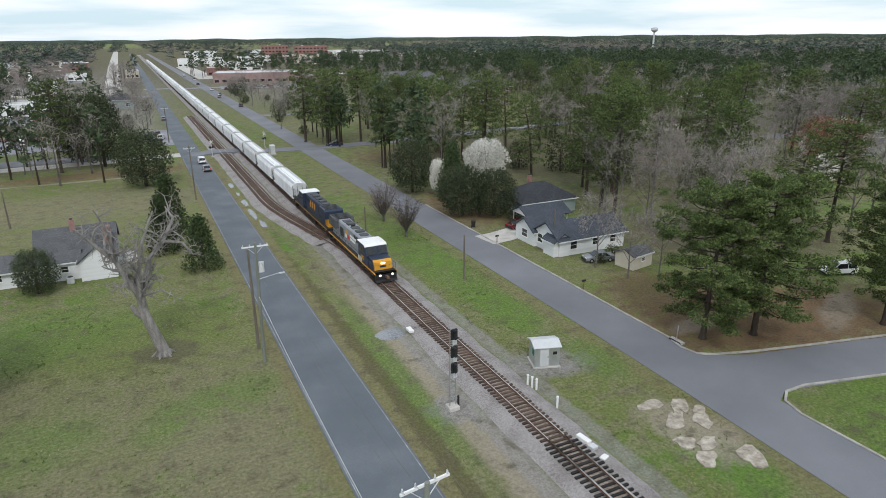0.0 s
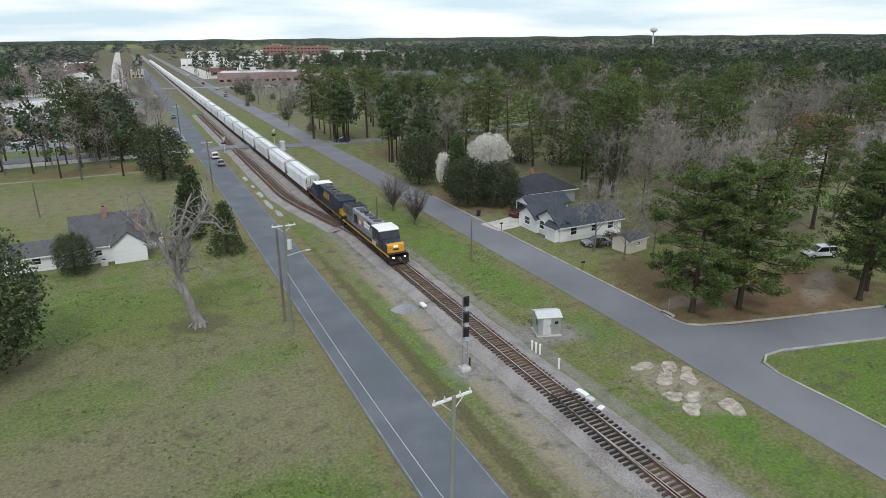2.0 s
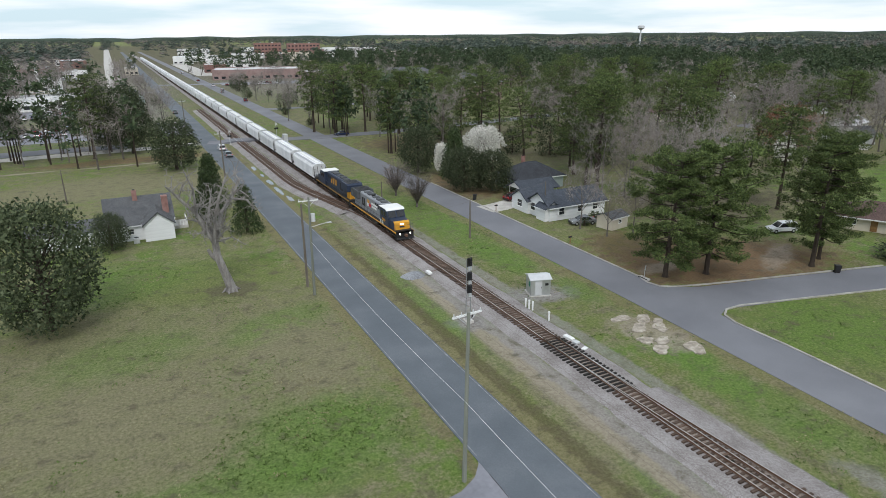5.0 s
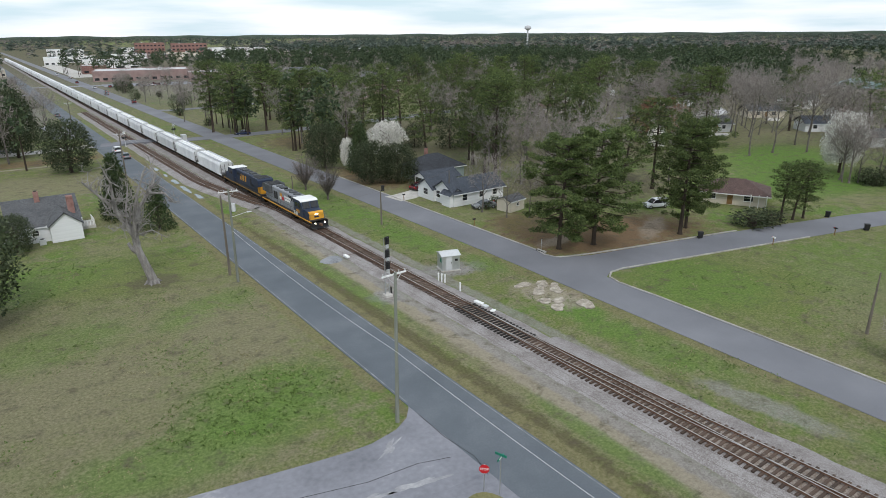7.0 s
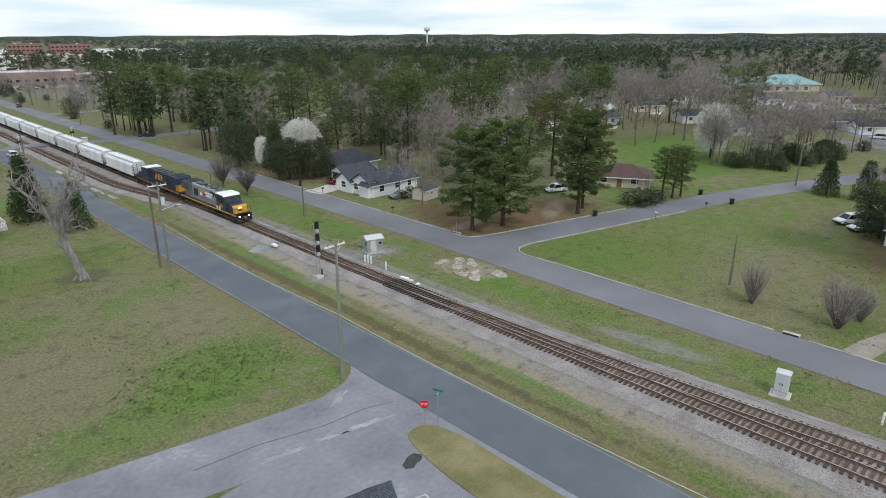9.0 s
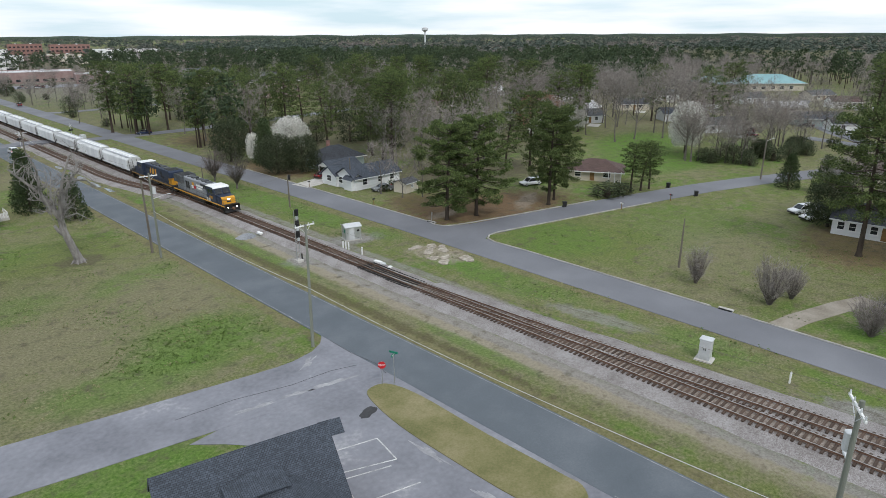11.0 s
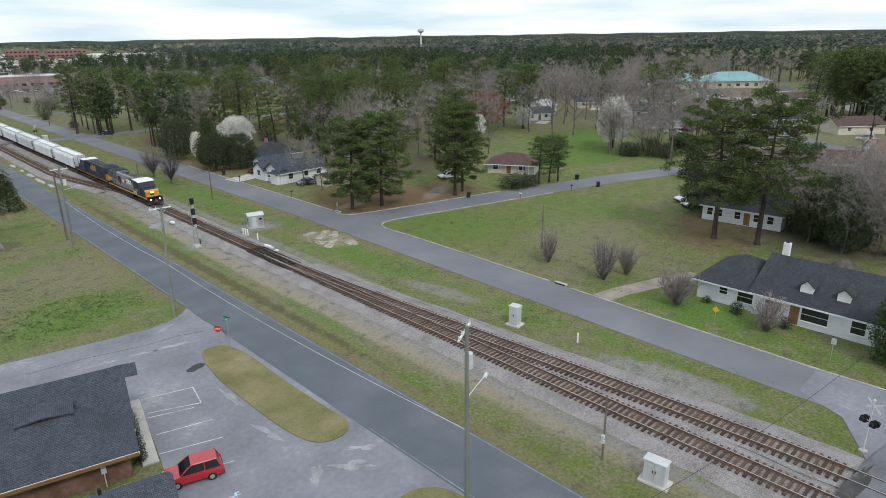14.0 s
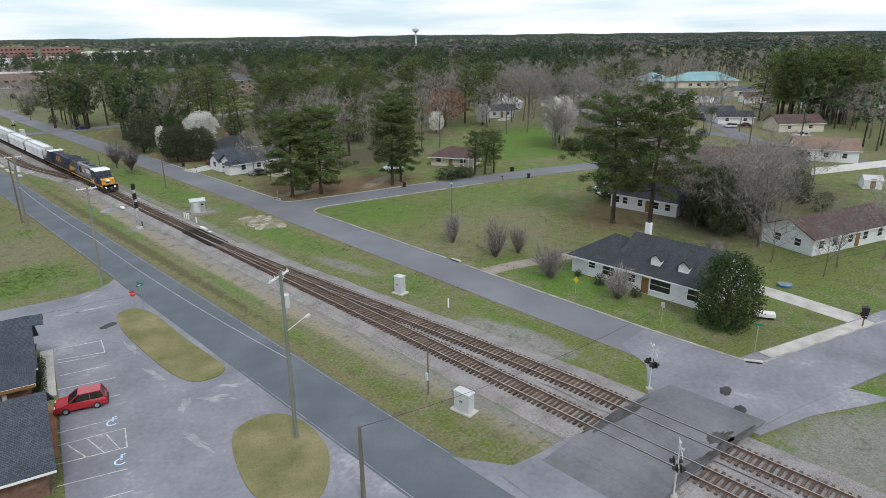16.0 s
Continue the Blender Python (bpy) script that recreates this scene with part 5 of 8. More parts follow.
for i in range(30):
    plant(("bare0", "bare1", "bush", "bare2", "shrub")[i % 5], rnd.uniform(23.5, 42), rnd.uniform(226, 430), rnd.uniform(0.5, 0.8) if i % 5 < 4 else 1.4, "roadside tree near the town", group="trees near the town")
for i in range(22):
    plant(("bare0", "bare1", "bare2", "bush")[i % 4], rnd.uniform(-33, -19.5), rnd.uniform(222, 420), rnd.uniform(0.5, 0.85), "roadside tree west of the railway", group="trees near the town")
for i in range(13):
    plant(f"bare{i % 3}", rnd.uniform(140, 235), rnd.uniform(60, 190), rnd.uniform(0.9, 1.35), "tall leafless tree among houses", group="trees among the houses")
for x, y, q, k in ((57, -18.5, 1.0, 1), (55, -29, 0.6, 0), (63, -33, 0.6, 2), (51, -22, 0.5, 0), (71, -33, 0.65, 1), (94, -14, 0.7, 2), (104, -4, 0.75, 0)):
    plant(f"bare{k}", x, y, q, "leafless tree in a back yard", sx=1.25)
for x, y, q in ((62.5, -8, 1.05), (59.5, -12, 0.85), (68, -13, 0.8)):
    plant("oak1", x, y, q, "brownish evergreen in a thicket", sx=0.85)

for i in range(40):
    x = rnd.uniform(-150, -48)
    plant(("bare0", "bare1", "bare2", "bush", "bare0")[i % 5], x, rnd.uniform(300, 640), rnd.uniform(0.6, 1.0), "tree among the shops", group="trees of the town")
for i in range(16):
    plant(("bare1", "bare2", "bush", "bare0")[i % 4], rnd.uniform(28, 110), rnd.uniform(425, 470), rnd.uniform(0.5, 0.8), "tree before the brick building", group="trees of the town")

SUBURB = [(150, 114, -30), (172, 128, 10), (197, 122, -40), (216, 100, -20), (243, 132, -35), (226, 72, -50), (256, 96, -30), (264, 60, -50), (292, 78, -30), (252, 30, -60), (284, 22, -60), (142, 176, -20), (173, 192, 5), (206, 208, -15), (304, 152, -30), (334, 192, -20), (238, 262, 10), (278, 240, -10)]
# the wood's edge, tree by tree
rnd = random.Random(8)
HOUSES = [(sx_, sy_, 14) for sx_, sy_, _ in SUBURB] + [(36, 126, 14), (44, 138, 9), (80, 88, 9), (95, 97, 10), (108, 105, 12), (118, 111, 8), (60, 78, 8), (35, 90, 11), (40, 110, 9), (70, 58, 9), (108, 65, 17), (118, 80, 16), (128, 145, 9), (113, 345, 30), (118, 288, 30), (140, 90, 12), (97, 232, 22), (84, 200, 14)]
woods, tries = [], 0
while len(woods) < 140 and tries < 6000:
    tries += 1
    x, y = rnd.uniform(34, 178), rnd.uniform(72, 242)
    if any((x - a) ** 2 + (y - b) ** 2 < r * r for a, b, r in HOUSES) or (x < 46 and y < 84) or (y > 195 and y < 212) or (x > 75 and y < 96 and rnd.random() < 0.75):
        continue
    if any((x - a) ** 2 + (y - b) ** 2 < 30 for a, b in woods):
        continue
    woods.append((x, y))
    if rnd.random() < (0.32 if x > 62 and y < 150 else 0.46 if y < 130 else 0.62):
        plant(f"pine{rnd.randrange(4)}", x, y, rnd.uniform(0.85, 1.2), "tall pine tree in the wood", group="trees of the wood")
    elif rnd.random() < 0.86:
        plant(f"bare{rnd.randrange(3)}", x, y, rnd.uniform(0.8, 1.2), "leafless grey tree in the wood", group="trees of the wood")
    else:
        plant("bush", x, y, rnd.uniform(0.7, 1.1), "dark evergreen tree in the wood", group="trees of the wood")


# far woods: low, joined, with a crown of loose clumps each
def wood_template(seed, kind, detail):
    r = np.random.default_rng(seed)
    if kind == "pine":
        cl = []
        for i in range(20 if detail else 9):
            f = 0.35 + 0.62 * r.random()
            a, L = r.random() * 6.28, 4.6 * (1.25 - f) * r.random() ** 0.5
            cl.append((math.cos(a) * L, math.sin(a) * L, 18 * f))
        return soup(cl, 1.5 if detail else 1.9, 11 if detail else 6, 0.5 if detail else 1.0, r, 0.2, 1.2, 0.7)
    cl = []
    for i in range(22 if detail else 8):
        f = 0.35 + 0.6 * r.random()
        a, L = r.random() * 6.28, 4.2 * math.sin(math.pi * (f - 0.2) / 0.85) * r.random() ** 0.5
        cl.append((math.cos(a) * L, math.sin(a) * L, 14 * f))
    v, f = soup(cl, 1.7, 12 if detail else 6, 0.5 if detail else 1.0, r, 0.0, 2.4 if detail else 1.5, 1.0)
    # thin slivers for twigs
    tri = v.reshape(-1, 3, 3)
    mid = (tri[:, 0] + tri[:, 1]) / 2
    tri[:, 2] = mid + (tri[:, 2] - mid) * (0.14 if detail else 0.45)
    return tri.reshape(-1, 3), f


def trunk_soup(h, w):
    v = np.array([(-w, 0, 0), (w, 0, 0), (0, 0, h), (0, -w, 0), (0, w, 0), (0, 0, h)], float)
    return v, np.arange(6).reshape(-1, 3)


def scatter(name, label, kind, pts, detail, crown_m, trunk_m, seed):
    r = random.Random(seed)
    temps = [wood_template(seed * 10 + i, kind, detail) for i in range(5)]
    wide = 1.0 if detail else 1.9
    crowns, trunks = [], []
    for x, y in pts:
        s, a = r.uniform(0.8, 1.2), r.random() * 6.28
        c, sn = math.cos(a) * s, math.sin(a) * s
        rot = np.array([[c * wide, sn * wide, 0], [-sn * wide, c * wide, 0], [0, 0, s * (1 if detail else 0.85)]])
        v, f = temps[r.randrange(5)]
        crowns.append((v @ rot + (x, y, 0), f))
        if detail:
            tv, tf = trunk_soup(14 * s, 0.24)
            trunks.append((tv + (x, y, 0), tf))
    top = thing(name, 0, 0, label=label, category="trees", kind="stuff")
    o = new("crowns", soup_mesh("crowns", crowns, crown_m))
    o.parent = top
    if trunks:
        o = new("trunks", soup_mesh("trunks", trunks, trunk_m))
        o.parent = top


TOWN = [(-68, 250, 34), (-100, 262, 30), (-70, 300, 26), (66, 480, 66), (30, 420, 60), (-40, 330, 22), (-60, 420, 26)] + [(sx_ - 3, sy_ - 3, 17) for sx_, sy_, _ in SUBURB] + [(-86, 600, 60), (60, 500, 45), (190, 950, 55), (-60, 320, 30), (-76, 480, 30), (-72, 800, 40), (-150, 760, 40), (220, 885, 30), (113, 345, 30), (118, 288, 34), (104, 258, 26), (190, 45, 34), (330, 110, 40), (175, 20, 22), (135, -5, 24), (120, 5, 16), (128, 145, 10), (570, 200, 70), (660, 190, 75), (750, 170, 60), (420, 338, 18), (233, 201, 16)]


def free(x, y):
    if any((x - a) ** 2 + (y - b) ** 2 < r * r for a, b, r in TOWN):
        return False
    if abs(x + 46 + (y - 420) * 0.01) < 12 and y > 380:
        return False
    return not (-34 < x < 26 and y < 560) and not (-19 < x < 22)


rnd = random.Random(21)
mid_p, mid_b, far_p, far_b = [], [], [], []
for _ in range(6400):
    d = 150 + 480 * rnd.random() ** 0.8
    a = radians(rnd.uniform(-95, 14))
    x, y = -30 - math.sin(a) * d, math.cos(a) * d
    if not free(x, y):
        continue
    if 30 < x < 178 and 20 < y < 242:
        continue
    east = x > 130 and y < 0.55 * x
    if -70 < x < 0 and y < 175:
        continue
    if x < 0 and rnd.random() < 0.15:
        continue
    if east and rnd.random() < (0.55 if x < 320 and y > 30 else 0.15):
        continue
    if 26 < x < 120 and 240 < y < 640 and rnd.random() < (0.45 if x > 60 else 0.8):
        continue
    clump = noise.noise((x * 0.012, y * 0.012, 3))
    (mid_p if clump + rnd.uniform(-0.3, 0.3) > (0.16 if east or x < 0 else -0.12) else mid_b).append((x, y))
for _ in range(11500):
    d = 620 + 3400 * rnd.random() ** 1.3
    a = radians(rnd.uniform(-92, 18))
    x, y = -30 - math.sin(a) * d, math.cos(a) * d
    if not free(x, y) or (x < 330 and y < 1300 and y > 500 and rnd.random() < 0.75) or (a > -0.3 and y < 1500 and rnd.random() < 0.5):
        continue
    if noise.noise((x * 0.0021, y * 0.0021, 9)) > 0.38:
        continue
    (far_p if noise.noise((x * 0.006, y * 0.004, 5)) + rnd.uniform(-0.15, 0.15) > 0.0 else far_b).append((x, y))
for _ in range(1500):
    x, y = rnd.uniform(-430, -58), 225 + 900 * rnd.random() ** 1.3
    if free(x, y) and not (x > -88 and 300 < y < 336):
        near = y < 520
        (((mid_p if near else far_p) if rnd.random() < 0.36 else (mid_b if near else far_b))).append((x, y))
rnd.shuffle(mid_p)
rnd.shuffle(mid_b)
scatter("pine_woods", "dark green pine woods behind the houses", "pine", mid_p[:1700], True, PINE_FAR, BARK, 3)
scatter("leafless_woods", "grey leafless woods among the houses", "bare", mid_b[:1600], True, TWIG, BARK_GREY, 4)
# the farthest pines carry the haze in their foliage colour
scatter("distant_pine_forest", "dark distant pine forest to the horizon", "pine", far_p, False, PINE_HAZE, BARK, 5)
scatter("distant_leafless_forest", "brownish distant leafless forest", "bare", far_b, False, TWIG_FAR, BARK_GREY, 6)
hz = Mesh()
for i in range(220):
    a0, a1 = radians(-100 + 125 * i / 220), radians(-100 + 125 * (i + 1) / 220)
    R = 4200
    h0, h1 = 21 + 7 * noise.noise((i * 0.21, 0, 0)), 21 + 7 * noise.noise(((i + 1) * 0.21, 0, 0))
    p, q = (-math.sin(a0) * R, math.cos(a0) * R), (-math.sin(a1) * R, math.cos(a1) * R)
    hz.add([(*p, 0), (*q, 0), (*q, h1), (*p, h0)], [(0, 1, 2, 3)])
# horizon strip in the same haze-tinted colour
tagged(part("backdrop", hz, PINE_HAZE), "dark line of forest on the horizon", "backdrop", kind="structure")

# tufts of grass and weeds in the nearer fields
rnd = random.Random(77)
tufts = {"a": [], "b": []}
for _ in range(14000):
    side = rnd.random()
    if side < 0.6:
        x, y = rnd.uniform(-62, -17.2), rnd.uniform(36.5, 135)
        if y < 38.5 + max(0, -20 - x) * 0.16:
            continue
    elif side < 0.85:
        x, y = rnd.uniform(4.5, 14.5), rnd.uniform(-18, 130)
    else:
        x, y = rnd.uniform(22, 55), rnd.uniform(-8, 46)
        if y > 46 - (x - 22) * 0.25:
            continue
    v = noise.noise((x * 0.09, y * 0.09, 2)) + 0.5 * noise.noise((x * 0.4, y * 0.4, 5))
    if v + rnd.uniform(-0.25, 0.25) < 0.12:
        continue
    tufts["a" if noise.noise((x * 0.15, y * 0.15, 8)) > -0.1 else "b"].append((x, y, 0.05))
for _ in range(1300):
    a, r_ = rnd.random() * 6.283, rnd.random() ** 0.6
    x, y = -27 + 9 * r_ * math.cos(a), 46.5 + 5.5 * r_ * math.sin(a)
    if noise.noise((x * 0.8, y * 1.6, 4)) + rnd.uniform(-0.5, 0.5) > 0.0 and y > 40.5 + max(0, -20 - x) * 0.16:
        tufts["a"].append((x, y, 0.06))
gen = np.random.default_rng(6)
for key, m_, lab in (("a", leaf_mat("weed_leaves", (0.075, 0.125, 0.028), (0.115, 0.18, 0.042), (0.17, 0.24, 0.07)), "tufts of green weeds in the lawn"), ("b", leaf_mat("dry_grass_blades", (0.16, 0.155, 0.075), (0.22, 0.205, 0.11), (0.29, 0.265, 0.15)), "tufts of dry tan grass")):
    o = new("grass_tuft", soup_mesh("grass_tuft", [soup(tufts[key], 0.26, 4, 0.085, gen, 0.0, 1.0, 0.25)], m_))
    tagged(o, lab, "grass", kind="stuff")

# ---- the train ----


def text_mesh(body, size, depth=0.01):
    cu = bpy.data.curves.new("lettering", "FONT")
    cu.body, cu.size, cu.extrude, cu.align_x, cu.align_y = body, size, depth, "CENTER", "CENTER"
    ob = bpy.data.objects.new("lettering", cu)
    scene.collection.objects.link(ob)
    me = bpy.data.meshes.new_from_object(ob.evaluated_get(bpy.context.evaluated_depsgraph_get()))
    bpy.data.objects.remove(ob)
    bpy.data.curves.remove(cu)
    return me


RAIL_Z = 0.645


def truck(parent, y, axles, base, radius=0.5):
    t = Mesh()
    span = base / 2
    for s in (-1, 1):
        t.box(s * 1.0, y, RAIL_Z + 0.42, 0.16, base + 0.9, 0.32, ch=0.04)
        for i in range(axles):
            t.box(s * 1.03, y - span + base * i / (axles - 1), RAIL_Z + 0.28, 0.22, 0.42, 0.42, ch=0.05)
    t.box(0, y, RAIL_Z + 0.5, 2.0, 0.5, 0.3)
    tk = part("truck", t, LOCO_DARK, parent)
    for i in range(axles):
        w = Mesh()
        yy = y - span + base * i / (axles - 1)
        for s in (-1, 1):
            w.tube((s * 0.68, yy, RAIL_Z + radius), (s * 0.82, yy, RAIL_Z + radius), radius, radius, 14)
        w.tube((-0.7, yy, RAIL_Z + radius), (0.7, yy, RAIL_Z + radius), 0.09, 0.09, 6)
        part("wheelset", w, RUST, tk)


def rail_line(m, pts, r=0.025):
    for a, b in zip(pts, pts[1:]):
        m.tube(a, b, r, r, 5)


def locomotive(y0, hood, cab, nose, label, front):
    """A six-axle freight engine, its front coupler at y0, running towards lower y; front: +1 cab leads, -1 long hood leads."""
    t = thing("locomotive", 0, y0 + 11.1, 0, 0 if front > 0 else 180, label, "locomotive", "engines of the train")
    L = 10.6
    sill = Mesh().box(0, 0, 1.75, 3.0, 2 * L, 0.2, ch=0.03)
    sl = part("walkway", sill, LOCO_DARK, t)
    st = Mesh()
    for s in (-1, 1):
        st.box(s * 1.5, 0, 1.74, 0.05, 2 * L, 0.2)
    part("side_sill", st, LOCO_YELLOW if hood == LOCO_GREY else LOCO_OCHRE, sl, "yellow side sill stripe")
    part("fuel_tank", Mesh().box(0, 0.3, 0.95, 2.7, 5.4, 0.78, ch=0.22), LOCO_DARK, t, "black fuel tank")
    truck(t, -6.9, 3, 3.7, 0.52)
    truck(t, 6.9, 3, 3.7, 0.52)
    # long hood
    part("hood", Mesh().box(0, 2.1, 1.95, 1.95, 12.4, 2.75, ch=0.16), hood, t)
    rad = Mesh().side([(6.6, 3.4), (10.0, 3.4), (10.0, 4.55), (9.7, 4.85), (6.9, 4.85), (6.6, 4.6)], -1.52, 1.52)
    rb = part("radiator", rad, LOCO_ROOF if hood == LOCO_GREY else hood, t, "overhanging radiator wing")
    part("rear_hood", Mesh().box(0, 8.9, 1.95, 1.95, 1.9, 1.46, ch=0.05), LOCO_YELLOW if cab == LOCO_BLUE and hood == LOCO_BLUE else hood, t)
    gr = Mesh()
    for i in range(5):
        gr.box(0, 7.0 + 0.6 * i, 4.85, 2.4, 0.42, 0.05)
    part("radiator_grille", gr, BLACK, rb)
    for i, y in enumerate((-2.3, -0.6, 1.4, 3.6, 5.3)):
        m = Mesh().box(0, y, 4.68, 1.2, 1.1, 0.16 + 0.1 * (i % 2), ch=0.05)
        part("roof_hatch", m, LOCO_ROOF, t, "sooty roof hatch")
    ex = Mesh().tube((0, 2.5, 4.7), (0, 2.5, 5.0), 0.35, 0.3, 12)
    part("exhaust_stack", ex, BLACK, t)
    for s in (-1, 1):
        for y in (-2.9, -2.0, -1.2):
            part("vent", Mesh().box(s * 0.985, y, 3.6, 0.05, 0.55, 0.5), BLACK, t, "dark louvred vent")
        for y in (4.6, 5.5):
            part("vent", Mesh().box(s * 0.985, y, 2.6, 0.05, 0.7, 1.4), BLACK, t, "dark louvred vent")
    # cab
    cb = Mesh().side([(-4.1, 1.95), (-4.1, 4.62), (-6.6, 4.62), (-6.95, 4.4), (-7.45, 3.35), (-7.45, 1.95)], -1.5, 1.5)
    c = part("cab", cb, cab, t)
    part("cab_roof", Mesh().side([(-3.9, 4.64), (-3.9, 4.74), (-6.6, 4.74), (-7.0, 4.5), (-6.95, 4.42), (-6.58, 4.64)], -1.56, 1.56), WHITE, c, "white cab roof")
    for s in (-1, 1):
        part("window", Mesh().box(s * 1.505, -5.0, 3.45, 0.04, 0.8, 0.75), CARGLASS, c)
        part("window", Mesh().box(s * 1.505, -6.05, 3.45, 0.04, 0.8, 0.75), CARGLASS, c)
        ws = Mesh().slab([(s * 0.12, -7.5, 3.46), (s * 1.32, -7.5, 3.46), (s * 1.32, -7.06, 4.36), (s * 0.12, -7.06, 4.36)], 0.05)
        part("windscreen", ws, CARGLASS, c)
    ns = Mesh().side([(-7.45, 1.95), (-7.45, 3.4), (-9.1, 3.25), (-9.4, 3.0), (-9.5, 1.95)], -1.3, 1.3)
    n = part("nose", ns, cab, t)
    part("nose_front", Mesh().side([(-9.43, 1.97), (-9.33, 3.0), (-9.06, 3.24), (-9.1, 3.28), (-9.43, 3.02), (-9.53, 1.97)], -1.27, 1.27), nose, n, "yellow nose front" if nose == LOCO_YELLOW else "")
    for s in (-1, 1):
        part("headlight", Mesh().tube((s * 0.16, -9.36, 2.85), (s * 0.16, -9.54, 2.85), 0.12, 0.12, 10), HEADLIGHT, n, "lit round headlight")
        part("ditch_light", Mesh().tube((s * 0.85, -10.62, 1.62), (s * 0.85, -10.72, 1.62), 0.12, 0.12, 10), HEADLIGHT, t, "lit round ditch light")
    part("emblem", Mesh().box(0, -9.5, 2.3, 0.8, 0.07, 0.24), LOCO_BLUE, n, "dark blue emblem shape")
    pl = Mesh().side([(-10.6, 1.95), (-10.6, 1.0), (-10.95, 0.8), (-10.3, 0.8), (-10.2, 1.95)], -1.45, 1.45)
    part("pilot", pl, BLACK, t, "black snow plough pilot")
    part("rear_pilot", Mesh().box(0, 10.5, 0.9, 2.8, 0.3, 1.0), BLACK, t)
    for y, d in ((-10.9, -1), (10.6, 1)):
        part("coupler", Mesh().box(0, y + 0.15 * d, 1.25, 0.3, 0.7, 0.35), RUST, t)
    for s in (-1, 1):
        h = Mesh()
        ys = [-3.9 + 1.45 * i for i in range(10)]
        for y in ys:
            h.tube((s * 1.47, y, 1.95), (s * 1.47, y, 2.95), 0.022, 0.022, 5)
        rail_line(h, [(s * 1.47, y, 2.95) for y in (ys[0], ys[-1])])
        for y in (-7.6, -8.5, -9.4, -10.3):
            h.tube((s * 1.47, y, 1.95), (s * 1.47, y, 2.95), 0.022, 0.022, 5)
        rail_line(h, [(s * 1.47, -7.6, 2.95), (s * 1.47, -10.3, 2.95), (s * 0.5, -10.4, 2.85)])
        part("handrail", h, LOCO_ROOF, t, "thin grey handrail")
        stp = Mesh()
        for y in (-10.1, 10.1):
            for k in range(4):
                stp.box(s * 1.42, y, 0.75 + 0.3 * k, 0.3, 0.6, 0.05)
        part("step", stp, LOCO_DARK, t)
    return t


e1 = locomotive(89.0, LOCO_GREY, LOCO_BLUE, LOCO_YELLOW, "grey and dark blue freight locomotive with a yellow nose", 1)
for s in (-1, 1):
    q = lambda y, z, sy, sz, m, lab: part("stripe", Mesh().box(s * 1.0, y, z, 0.04, sy, sz), m, e1, lab)
    q(2.6, 3.55, 0.9, 0.55, LOCO_YELLOW, "yellow livery block")
    q(1.9, 3.0, 0.9, 0.55, REDSIGN, "red livery block")
    q(2.9, 3.0, 0.8, 0.5, WHITE, "white livery block")
    q(-0.3, 3.62, 2.8, 0.34, WHITE, "white painted bar")
    q(-0.1, 3.12, 2.2, 0.34, WHITE, "white painted bar")
    for y in (-1.6, -0.75, 0.05):
        part("hood_window", Mesh().box(s * 0.985, y - 1.0, 4.0, 0.05, 0.55, 0.4), BLACK, e1, "dark opening high on the hood")
    for y in (-4.5, -3.6):
        part("battery_box", Mesh().box(s * 1.47, y - 0.6, 1.96, 0.1, 0.6, 0.6), ALU, e1, "pale grey equipment door")
    me = text_mesh("1982", 0.75)
    me.materials.append(LOCO_YELLOW)
    o = new("number", me)
    o.matrix_basis = pose(s * 1.53, -5.7, 2.75, 90, 0, 90 * s)
    o.parent = e1
e2 = locomotive(111.3, LOCO_BLUE, LOCO_BLUE, LOCO_BLUE, "dark blue freight locomotive with a yellow hood end", -1)
for s in (-1, 1):
    for k in range(3):
        y = 1.7 - 1.35 * k
        part("emblem", Mesh().slab([(s * 1.0, y - 0.5, 2.85), (s * 1.0, y + 0.2, 2.85), (s * 1.0, y + 0.5, 4.05), (s * 1.0, y - 0.2, 4.05)], 0.02), LOCO_YELLOW, e2, "slanting yellow emblem block")


